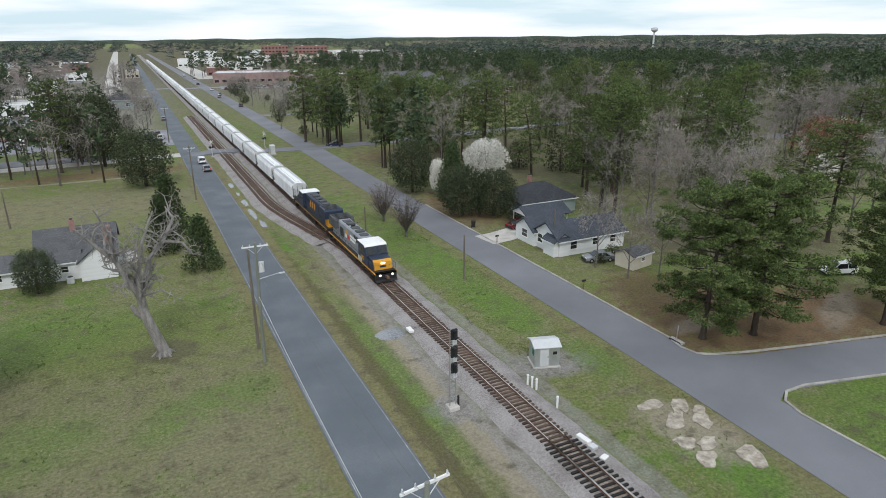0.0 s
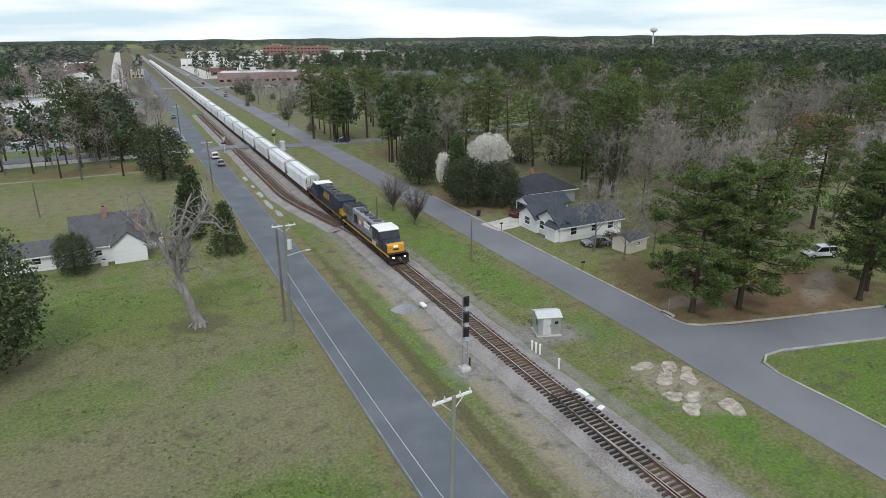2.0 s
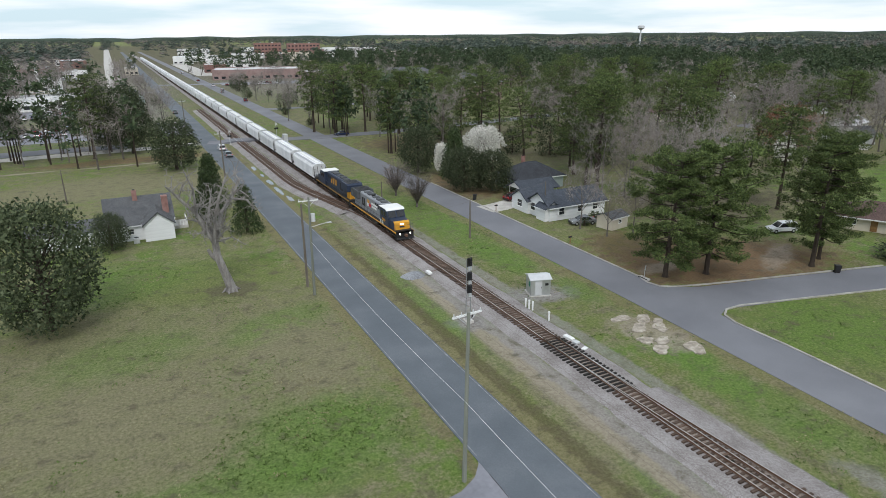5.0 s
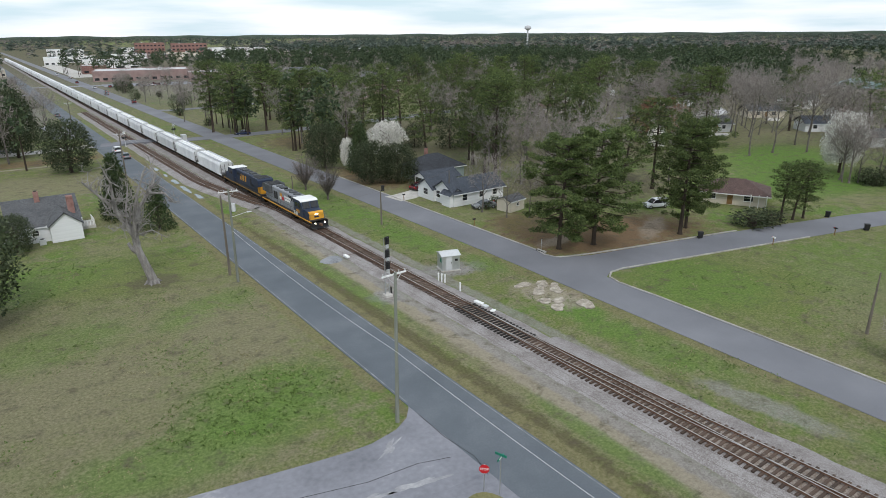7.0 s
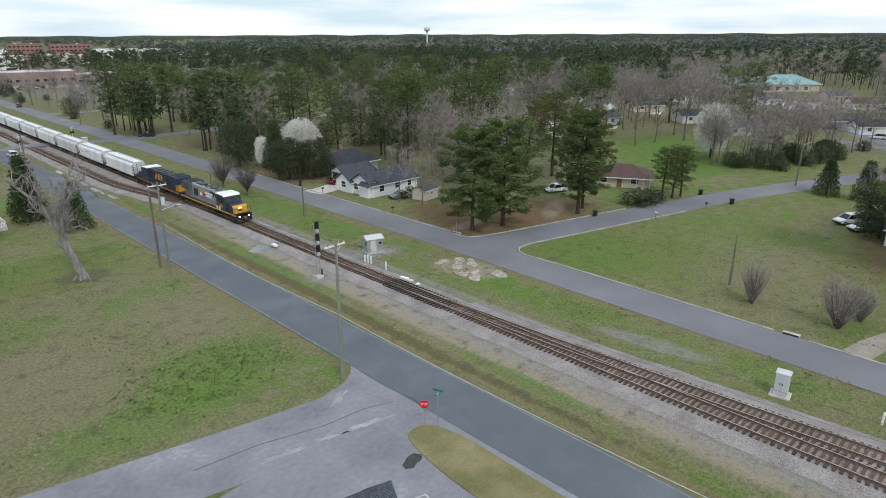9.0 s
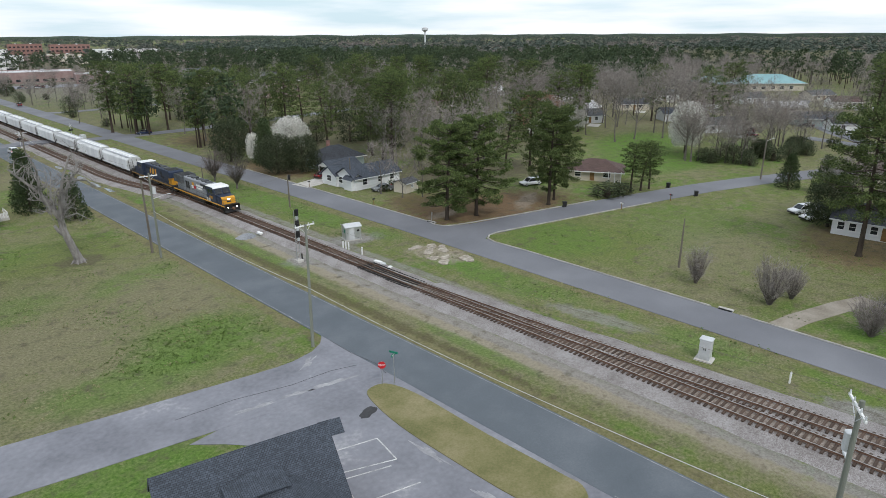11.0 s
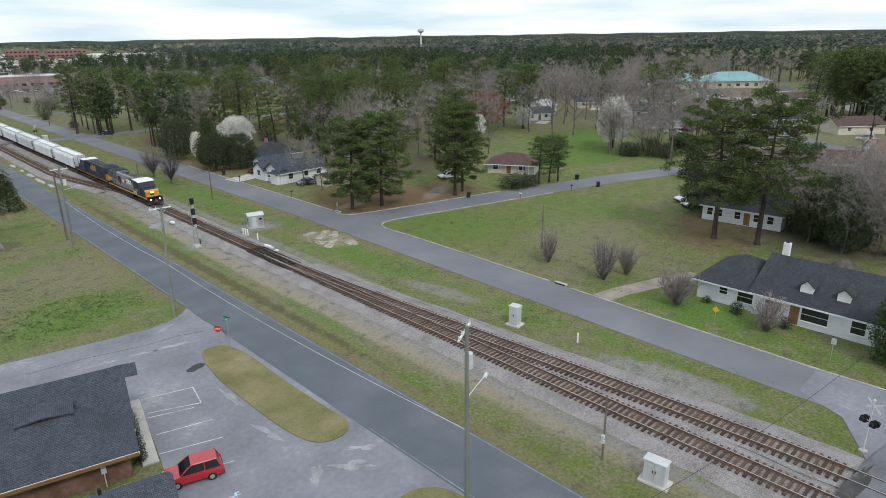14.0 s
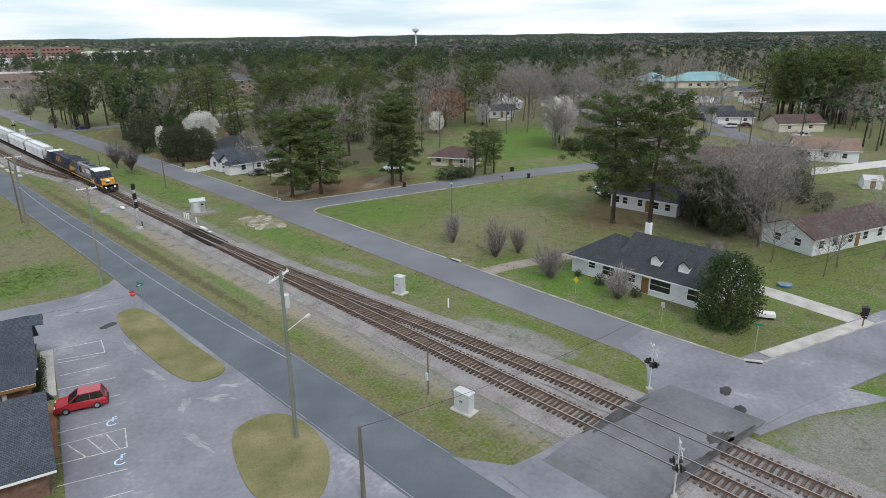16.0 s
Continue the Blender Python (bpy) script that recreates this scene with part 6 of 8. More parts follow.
def hopper():
    t = thing("hopper_car", 0, 0, 0, 0, "pale grey covered hopper freight car", "freight car", "cars of the train")
    L = 9.1
    prof = [(-1.5, 2.0), (-1.52, 3.9), (-1.3, 4.35), (-0.6, 4.62), (0.6, 4.62), (1.3, 4.35), (1.52, 3.9), (1.5, 2.0)]
    m = Mesh()
    k = len(prof)
    vs = [(x, -L + (0.75 if z > 3 else 1.5), z) for x, z in prof] + [(x, L - (0.75 if z > 3 else 1.5), z) for x, z in prof]
    m.add(vs, [tuple(range(k)), tuple(reversed(range(k, 2 * k)))] + [(i, k + i, k + (i + 1) % k, (i + 1) % k) for i in range(k)])
    body = part("body", m, HOPPER, t)
    for i in range(4):
        y = -6.15 + 4.1 * i
        b = Mesh()
        b.add([(-1.4, y - 1.9, 2.0), (1.4, y - 1.9, 2.0), (1.4, y + 1.9, 2.0), (-1.4, y + 1.9, 2.0), (-0.6, y - 0.5, 1.05), (0.6, y - 0.5, 1.05), (0.6, y + 0.5, 1.05), (-0.6, y + 0.5, 1.05)],
              [(0, 4, 5, 1), (1, 5, 6, 2), (2, 6, 7, 3), (3, 7, 4, 0), (4, 7, 6, 5)])
        part("discharge_chute", b, HOPPER_TOP, body)
    for s in (-1, 1):
        part("side_sill", Mesh().box(s * 1.46, 0, 1.78, 0.14, 2 * L - 0.6, 0.26), HOPPER, t)
    part("hatch_cover", Mesh().box(0, 0, 4.62, 0.62, 2 * L - 3.4, 0.14, ch=0.04), WHITE, body, "long white roof hatch")
    for s in (-1, 1):
        part("roof_walkway", Mesh().box(s * 0.95, 0, 4.58, 0.5, 2 * L - 2.2, 0.05), HOPPER_TOP, body, "grey roof walkway")
        e = Mesh()
        for x in (-1.35, -0.5, 0.5, 1.35):
            e.tube((x, s * (L - 0.1), 1.8), (x * 0.95, s * (L - 0.75), 4.1), 0.05, 0.05, 4)
        e.box(0, s * (L - 0.35), 1.6, 2.8, 0.9, 0.22)
        for z in (2.4, 3.0, 3.6):
            e.box(1.2, s * (L - 0.3), z, 0.5, 0.04, 0.04)
            e.box(-1.2, s * (L - 0.3), z, 0.5, 0.04, 0.04)
        part("end_cage", e, LOCO_DARK, t, "dark end platform and ladder")
        truck(t, s * 7.0, 2, 1.78, 0.45)
        part("coupler", Mesh().box(0, s * (L + 0.25), 1.25, 0.3, 0.9, 0.35), RUST, t)
    return t


first = hopper()
first.matrix_basis = pose(0, 133.9 + 9.6, 0)
for i in range(1, 42):
    copy_thing(first, pose(0, 133.9 + 9.6 + 19.3 * i, 0))

# ---- beside the track ----


def at(name, label, category, x, y, turn=0.0, z=0.0, group=""):
    return thing(name, x, y, z, turn, label, category, group)


# signal mast
sg = at("railway_signal", "tall steel railway signal mast with three black heads", "railway signal", -5.1, 60.2, 0)
part("foundation", Mesh().box(0, 0, 0, 1.0, 1.0, 0.35, ch=0.05), CONCRETE, sg)
m = Mesh()
for a in (-0.28, 0.28):
    m.tube((a, 0, 0.3), (a * 0.9, 0, 7.6), 0.05, 0.045, 6)
part("mast", m, MAST, sg, "galvanised lattice mast")
lad = Mesh()
for i in range(22):
    lad.tube((-0.28, 0, 0.6 + 0.31 * i), (0.28, 0, 0.6 + 0.31 * i + (0.31 if i % 2 else 0)), 0.022, 0.022, 5)
part("ladder", lad, MAST, sg)
for z in (7.25, 5.6, 4.1):
    hd = Mesh().box(0, -0.3, z - 0.42, 0.62, 0.12, 1.0, ch=0.08)
    h = part("signal_head", hd, BLACK, sg, "black signal backboard")
    ln = Mesh()
    for dz in (-0.2, 0.1, 0.4):
        ln.tube((0, -0.36, z + dz), (0, -0.62, z + dz), 0.13, 0.13, 10)
    part("lens_hood", ln, BLACK, h)
    part("bracket", Mesh().box(0.12, -0.1, z - 0.95, 0.34, 0.3, 0.4), ALU, h, "pale grey junction box")
part("case", Mesh().box(0.6, 0.1, 0, 0.16, 0.16, 1.1, ch=0.03), BLACK, sg)

# equipment hut
hut = at("equipment_hut", "small silver metal railway equipment hut", "hut", 6.7, 63.5, -18)
part("base", Mesh().box(0, 0, 0, 2.7, 2.5, 0.12), CONCRETE, hut)
part("wall", Mesh().box(0, 0, 0.12, 2.5, 2.2, 2.05, ch=0.03), STEEL, hut)
rf = Mesh().side([(-1.25, 2.15), (0, 2.5), (1.25, 2.15), (1.25, 2.22), (0, 2.58), (-1.25, 2.22)], -1.4, 1.4)
part("roof", rf, ALU, hut, "pale shallow gable roof")
d = part("door", Mesh().box(-0.3, -1.12, 0.2, 0.9, 0.05, 1.8), ALU, hut)
part("handle", Mesh().box(0.05, -1.17, 1.1, 0.06, 0.06, 0.2), BLACK, d)
part("plate", Mesh().box(-1.27, -0.5, 1.2, 0.04, 0.5, 0.6), GREENSIGN, hut, "small green plate")
part("vent", Mesh().box(0.75, -1.12, 1.4, 0.4, 0.05, 0.3), BLACK, hut)

for x, y in ((2.85, 60.5), (3.0, 60.0), (3.15, 59.5), (3.1, 56.2)):
    p = at("vent_pipe", "white plastic vent pipe standing in gravel", "pipe", x, y, group="white pipes by the track")
    part("tube", Mesh().tube((0, 0, 0), (0, 0, 1.05), 0.1, 0.1, 10), WHITE, p)
    part("cap", Mesh().tube((0, 0, 1.05), (0, 0, 1.15), 0.13, 0.11, 10), WHITE, p)
for x, y, lab in ((8.6, -0.5, "white marker post beside the track"), (4.6, 107.0, "white marker post in the gravel")):
    p = at("marker_post", lab, "post", x, y)
    part("post", Mesh().tube((0, 0, 0), (0, 0, 1.1), 0.09, 0.09, 8), WHITE, p)
    part("cap", Mesh().tube((0, 0, 1.1), (0, 0, 1.2), 0.11, 0.03, 8), WHITE, p)
sm = at("switch_machine", "white switch machine beside the rail", "switch machine", 1.95, 50.6, 8, 0.36)
part("motor_case", Mesh().box(0, 0.4, 0, 0.5, 1.3, 0.32, ch=0.05), WHITE, sm)
part("gear_case", Mesh().box(-0.1, -0.7, 0, 0.6, 0.6, 0.25, ch=0.05), ALU, sm)
part("rod", Mesh().tube((-0.3, -0.2, 0.12), (-1.9, -0.2, 0.12), 0.03, 0.03, 6), RUST, sm)
sm2 = at("junction_box", "small white junction box by the rail", "junction box", 2.0, 48.6, 20, 0.3)
part("case", Mesh().box(0, 0, 0, 0.7, 0.45, 0.14, ch=0.03), WHITE, sm2)
part("foot", Mesh().box(0, 0, -0.05, 0.5, 0.3, 0.06), CONCRETE, sm2)
pl = at("switch_stand", "white switch machine by the gravel heap", "switch machine", -2.6, 75.6, 0, 0.2)
part("motor_case", Mesh().box(0, 0, 0, 0.55, 1.1, 0.3, ch=0.05), WHITE, pl)
part("rod", Mesh().tube((0.2, 0.2, 0.15), (1.9, 0.2, 0.2), 0.03, 0.03, 6), RUST, pl)


def heap(name, label, x, y, r, h, material):
    m = Mesh()
    vs, fs = [], []
    rings, n = 5, 22
    for j in range(rings):
        f = j / (rings - 1)
        for i in range(n):
            a = 2 * math.pi * i / n
            rr = r * (1 - f) * (1 + 0.2 * noise.noise((math.cos(a) * 2 + x, math.sin(a) * 2, f)))
            vs.append((x + math.cos(a) * rr, y + 0.8 * math.sin(a) * rr, h * (1 - (1 - f) ** 2) + 0.005))
    for j in range(rings - 1):
        for i in range(n):
            fs.append((j * n + i, j * n + (i + 1) % n, (j + 1) * n + (i + 1) % n, (j + 1) * n + i))
    return tagged(part(name, m.add(vs, fs), material), label, "heap")


heap("heap", "low heap of blue-grey gravel beside the track", -4.7, 76.2, 1.7, 0.55, stone_mat("blue_gravel", (0.12, 0.125, 0.135), (0.2, 0.21, 0.225), (0.28, 0.29, 0.31), size=12))

# broken slabs
rnd = random.Random(14)
for i, (x, y, rx, ry) in enumerate(((10.7, 52.9, 1.3, 0.7), (12.9, 51.7, 1.2, 0.7), (10.9, 50.2, 1.5, 0.8), (12.9, 49.2, 1.1, 0.8), (9.2, 47.4, 0.9, 0.7), (10.8, 46.7, 1.0, 0.7), (9.2, 45.2, 1.1, 0.8), (12.4, 43.9, 1.2, 0.8), (13.9, 50.4, 0.6, 0.5))):
    b = blob(x, y, rx, ry, 0.07 + 0.005 * i, x * y, 13, 0.4, rnd.random(), 0.12)
    tagged(part("broken_slab", b, BROKEN), "broken piece of pale old concrete slab", "concrete slab", "broken slabs in the grass")


def cabinet(x, y, w, d, h, label, turn=0):
    c = at("signal_cabinet", label, "cabinet", x, y, turn)
    part("pad", Mesh().box(0, 0, 0, w + 0.5, d + 0.6, 0.15, ch=0.03), CONCRETE, c)
    b = part("body", Mesh().box(0, 0, 0.15, w, d, h, ch=0.03), ALU, c)
    part("lid", Mesh().box(0, 0, 0.15 + h, w + 0.14, d + 0.14, 0.1, ch=0.04), ALU, c)
    for s in (-1, 1):
        dr = part("door", Mesh().box(-w / 2 - 0.02, s * d / 4, 0.25, 0.03, d / 2 - 0.06, h - 0.2), ALU, b)
        part("handle", Mesh().box(-w / 2 - 0.06, s * 0.1, 0.15 + h * 0.5, 0.05, 0.05, 0.2), BLACK, dr)


cabinet(7.5, 7.0, 0.9, 1.1, 2.1, "silver metal signal cabinet on a gravel pad", 8)
cabinet(-5.7, -16.8, 0.8, 1.6, 1.7, "silver metal signal cabinet beside the track", 6)
cabinet(7.0, 196, 1.2, 2.2, 2.2, "silver metal signal cabinet at the far crossing", 0)

pp = at("relay_post", "thin dark post with small grey meter boxes", "post", -6.1, -12.7)
part("post", Mesh().tube((0, 0, 0), (0, 0, 5.4), 0.09, 0.07, 8), POLE, pp)
for z in (1.5, 1.9):
    part("meter_box", Mesh().box(-0.14, 0, z, 0.2, 0.25, 0.32, ch=0.03), ALU, pp)


def crossing_signal(x, y, turn, label):
    c = at("crossing_signal", label, "crossing signal", x, y, turn)
    part("base", Mesh().box(0, 0, 0, 0.5, 0.5, 0.2, ch=0.04), CONCRETE, c)
    part("mast", Mesh().tube((0, 0, 0.1), (0, 0, 4.5), 0.07, 0.06, 8), ALU, c)
    for s in (-1, 1):
        b = Mesh()
        dx, dz = 0.62, 0.36
        b.slab([(-dx, -0.1, 4.0 - s * dz - 0.09), (-dx, -0.1, 4.0 - s * dz + 0.11), (dx, -0.1, 4.0 + s * dz + 0.11), (dx, -0.1, 4.0 + s * dz - 0.09)], 0.02)
        b.v = [(p[0], p[1] + 0.012 * s, p[2]) for p in b.v]
        part("crossbuck_blade", b, WHITE, c, "white crossbuck blade")
        part("lamp_arm", Mesh().tube((0, 0, 2.7), (s * 0.42, 0, 2.7), 0.04, 0.04, 6), ALU, c)
        disc = part("lamp_backboard", Mesh().tube((s * 0.42, -0.12, 2.7), (s * 0.42, -0.16, 2.7), 0.3, 0.3, 16), BLACK, c)
        part("lamp_hood", Mesh().tube((s * 0.42, -0.16, 2.7), (s * 0.42, -0.42, 2.7), 0.16, 0.15, 12), BLACK, disc)
        disc2 = part("lamp_backboard", Mesh().tube((s * 0.42, 0.12, 2.7), (s * 0.42, 0.16, 2.7), 0.3, 0.3, 16), BLACK, c)
        part("lamp_hood", Mesh().tube((s * 0.42, 0.16, 2.7), (s * 0.42, 0.42, 2.7), 0.16, 0.15, 12), BLACK, disc2)
    part("bell", Mesh().tube((0, 0, 4.5), (0, 0, 4.62), 0.12, 0.05, 10), ALU, c)


crossing_signal(8.6, -26.4, 60, "railway crossing signal with white crossbuck and black lamps")
crossing_signal(-3.1, -34.6, 40, "railway crossing signal with white crossbuck at the road")
crossing_signal(7.2, 208, 40, "railway crossing signal at the far crossing")
crossing_signal(-8.6, 199, 40, "railway crossing signal beside the far road")

# ---- poles and wires ----


def utility_pole(x, y, h, label, wood, arm=0.0, arm_z=0.0, turn=0, box=False, lamp=0.0, top_r=0.12, lean=(0.0, 0.0)):
    """lean: how far the top stands from over the foot, in metres."""
    p = at("utility_pole", label, "utility pole", x, y, turn)
    tip = Vector((lean[0], lean[1], h)).normalized()
    p.matrix_basis = Matrix.Translation((x, y, 0)) @ Vector((0, 0, 1)).rotation_difference(tip).to_matrix().to_4x4() @ Matrix.Rotation(radians(turn), 4, "Z")
    part("shaft", Mesh().tube((0, 0, -0.2), (0, 0, h), 0.18, top_r, 10), wood, p)
    if arm:
        a = Mesh().box(0, 0.14, arm_z, arm, 0.1, 0.13)
        ar = part("crossarm", a, WHITE if wood is not POLE else ALU, p, "pale crossarm")
        for s in (-0.46, -0.2, 0.2, 0.46):
            part("insulator", Mesh().tube((s * arm, 0.14, arm_z + 0.13), (s * arm, 0.14, arm_z + 0.33), 0.06, 0.035, 8), ALU, ar)
        br = Mesh().tube((-0.3 * arm, 0.14, arm_z), (0, 0.1, arm_z - 0.7), 0.025, 0.025, 5)
        br.tube((0.3 * arm, 0.14, arm_z), (0, 0.1, arm_z - 0.7), 0.025, 0.025, 5)
        part("brace", br, ALU, ar)
    if box:
        part("transformer", Mesh().tube((0.42, 0, h - 3.0), (0.42, 0, h - 2.0), 0.28, 0.28, 12), ALU, p, "grey can transformer")
    if lamp:
        l = part("lamp_arm", Mesh().tube((0, 0, lamp), (2.0, -0.6, lamp + 0.5), 0.035, 0.03, 6), ALU, p)
        part("lamp_head", Mesh().box(2.2, -0.66, lamp + 0.42, 0.6, 0.25, 0.12, ch=0.03), ALU, l)
    return p


utility_pole(-18.3, 37.0, 13.0, "tall grey-green wooden utility pole with a white crossarm", POLE_GREEN, 2.6, 12.75, 12, lean=(0.75, 0.8))
utility_pole(-18.25, 76.1, 12.3, "wooden utility pole with a crossarm and transformer", POLE_GREEN, 2.6, 11.8, 8, True, 8.6, lean=(0.5, 1.2))
utility_pole(-18.25, 79.3, 11.0, "plain dark wooden utility pole", POLE)
utility_pole(-18.1, -9.9, 14.4, "tall pale utility pole with crossarm and lamp", POLE_GREEN, 2.6, 13.95, 28, True, 9.5)
utility_pole(10.2, 87.2, 6.2, "slim grey wooden pole on the verge", POLE, top_r=0.08)
utility_pole(4.7, 111.0, 5.0, "slim dark wooden pole by the track", POLE, top_r=0.08)
utility_pole(-18.6, -19.4, 6.0, "short grey wooden post by the lot", POLE)
utility_pole(-48.4, 143.6, 6.6, "slim dark wooden pole in the field", POLE, top_r=0.08)
utility_pole(-50, 191.6, 8.6, "slim dark wooden pole by the lane", POLE, top_r=0.08)
utility_pole(-17.6, 150, 11, "wooden utility pole by the road", POLE, 2.2, 10.3, 5)
utility_pole(-17.6, 232, 11, "wooden utility pole by the road", POLE, 2.2, 10.3, 5)
utility_pole(24.2, 206, 11, "dark wooden utility pole by the street", POLE, 2.2, 10.3, 60)
utility_pole(30.5, 20.7, 7.0, "slim grey pole on the lawn", POLE, top_r=0.07)
utility_pole(95.3, 33.1, 9.4, "wooden utility pole beside the street", POLE, 0, 0, 0, False, 8.4)
utility_pole(171, 30, 10, "wooden utility pole in the neighbourhood", POLE, 2.0, 9.4, 20)
utility_pole(160, -20, 10, "wooden utility pole in the neighbourhood", POLE, 2.0, 9.4, 20)
utility_pole(27.3, 91, 6.5, "slim grey pole beside the house", POLE, top_r=0.07)


def wire(a, b, sag, r=0.009, m_=POLE):
    a, b = Vector(a), Vector(b)
    m = Mesh()
    pts = [a.lerp(b, i / 14) - Vector((0, 0, sag * 4 * (i / 14) * (1 - i / 14))) for i in range(15)]
    n = (b - a).cross(Vector((0, 0, 1))).normalized() * r
    up = Vector((0, 0, r))
    ring = [tuple(p + o) for p in pts for o in (n, up, -n, -up)]
    m.add(ring, [(4 * i + k, 4 * i + (k + 1) % 4, 4 * i + 4 + (k + 1) % 4, 4 * i + 4 + k) for i in range(14) for k in range(4)])
    tagged(part("overhead_wire", m, m_), "thin overhead wire between utility poles", "wire", "overhead wires")


for dx in (-1.15, -0.5, 1.15):
    wire((-17.6 + dx, 37.9, 13.05), (-17.75 + dx, 77.4, 12.1), 0.5)
    wire((-18.1 + dx, -9.7, 14.25), (-17.6 + dx, 37.8, 13.05), 0.6)
    wire((-18.1 + dx, -9.7, 14.25), (-18.3 + dx, -60, 13.2), 0.6)
    wire((-17.75 + dx, 77.4, 12.1), (-17.6 + dx * 0.9, 150, 10.65), 0.7)
    wire((-17.6 + dx * 0.9, 150, 10.65), (-17.6 + dx * 0.9, 232, 10.65), 0.8)
wire((-18.1, -9.9, 7.2), (-18.05, 37.4, 6.4), 0.6, 0.022, ALU)
wire((-18.05, 37.4, 6.4), (-18.0, 76.7, 6.8), 0.5, 0.022, ALU)
wire((-17.9, 76.9, 8.4), (10.2, 87.2, 6.0), 0.8)
wire((10.2, 87.2, 6.0), (27.3, 91, 6.4), 0.3)
wire((-18.2, -9.9, 8.4), (-18.2, -60, 8.0), 0.6, 0.02)
wire((-18.6, -19.4, 5.9), (20, -26, 7.5), 1.4, 0.018, BLACK)
wire((20, -26, 7.5), (60, -42, 8.5), 1.0, 0.018, BLACK)

# ---- signs, bins, mailboxes ----


def street_sign(x, y, h, turn, label, plate):
    s = at("street_sign", label, "street sign", x, y, turn)
    part("post", Mesh().tube((0, 0, 0), (0, 0, h), 0.035, 0.035, 6), STEEL, s)
    if plate == "stop":
        pts = [(0.38 * math.cos(math.pi / 8 + i * math.pi / 4), 0.38 * math.sin(math.pi / 8 + i * math.pi / 4)) for i in range(8)]
        b = Mesh()
        vs = [(a, -0.06, h - 0.35 + c) for a, c in pts] + [(a, -0.04, h - 0.35 + c) for a, c in pts]
        b.add(vs, [tuple(range(8)), tuple(reversed(range(8, 16)))] + [(i, 8 + i, 8 + (i + 1) % 8, (i + 1) % 8) for i in range(8)])
        pn = part("plate", b, REDSIGN, s, "red octagonal stop plate")
        me = text_mesh("STOP", 0.26)
        me.materials.append(WHITE)
        o = new("lettering", me)
        o.matrix_basis = pose(0, -0.075, h - 0.35, 90, 0, 0)
        o.parent = s
    elif plate == "street":
        part("plate", Mesh().box(0, 0, h, 0.9, 0.03, 0.2), GREENSIGN, s, "green street name plate")
        part("plate", Mesh().box(0, 0, h + 0.22, 0.03, 0.9, 0.2), GREENSIGN, s, "green street name plate")
        part("bar", Mesh().box(0, -0.02, h + 0.06, 0.6, 0.01, 0.08), WHITE, s)
    elif plate == "yellow":
        part("plate", Mesh().slab([(-0.4, -0.05, h - 0.4), (0, -0.05, h - 0.8), (0.4, -0.05, h - 0.4), (0, -0.05, h)], 0.02), YELLOWSIGN, s, "yellow diamond plate")
    else:
        part("plate", Mesh().box(0, -0.05, h - 0.7, 0.45, 0.02, 0.65), ALU, s)


street_sign(-17.9, 26.2, 2.3, -42, "red octagonal stop sign on a post", "stop")
street_sign(-17.2, 25.3, 3.0, 20, "green street name sign on a post", "street")
street_sign(22.7, -8.8, 2.2, -90, "yellow warning sign at the kerb", "yellow")
street_sign(22.6, -20.3, 2.4, 90, "back of a small metal road sign", "plain")
street_sign(22.4, -30.5, 2.8, 15, "green street name sign at the corner", "street")
street_sign(21.9, 61.0, 1.8, 30, "small metal road sign by the pines", "plain")


def bin_(x, y, label):
    b = at("rubbish_bin", label, "bin", x, y, (x * 50) % 90, group="wheeled bins at the kerb")
    m = Mesh()
    vs = [(-0.26, -0.28, 0.05), (0.26, -0.28, 0.05), (0.26, 0.28, 0.05), (-0.26, 0.28, 0.05), (-0.32, -0.36, 1.0), (0.32, -0.36, 1.0), (0.32, 0.36, 1.0), (-0.32, 0.36, 1.0)]
    part("tub", m.add(vs, [(3, 2, 1, 0), (4, 5, 6, 7), (0, 1, 5, 4), (1, 2, 6, 5), (2, 3, 7, 6), (3, 0, 4, 7)]), BLACK, b)
    part("lid", Mesh().box(0, 0.02, 1.0, 0.7, 0.82, 0.09, ch=0.04), BLACK, b)
    for s in (-1, 1):
        part("wheel", Mesh().tube((s * 0.3, 0.3, 0.12), (s * 0.36, 0.3, 0.12), 0.12, 0.12, 10), RUBBER, b)


for x, y in ((70.9, 36.6), (46.0, 50.4), (73.9, 43.9), (40.0, -36.0), (22.8, 107.8)):
    bin_(x, y, "black wheeled rubbish bin at the kerb")


def mailbox(x, y, turn, m):
    b = at("mailbox", "mailbox on a wooden post at the kerb", "mailbox", x, y, turn)
    part("post", Mesh().box(0, 0, 0, 0.1, 0.1, 1.1), WOOD, b)
    k = 8
    prof = [(0.11, 0), (0.11, 0.12)] + [(0.11 * math.cos(i * math.pi / k), 0.12 + 0.11 * math.sin(i * math.pi / k)) for i in range(1, k)] + [(-0.11, 0.12), (-0.11, 0)]
    bx = Mesh().side([(a, 1.1 + c) for a, c in prof], -0.28, 0.28)
    part("box", bx, m, b)
    part("flag", Mesh().box(0.1, 0.13, 1.25, 0.15, 0.02, 0.06), REDSIGN, b)


mailbox(51.7, 41.9, 75, WHITE)
mailbox(64, 38.5, 75, BLACK)
mailbox(21.9, 98.4, 0, BLACK)
mailbox(22.1, 77, 0, BLACK)
mailbox(36.5, -36.6, 60, BLACK)

# ---- vehicles ----


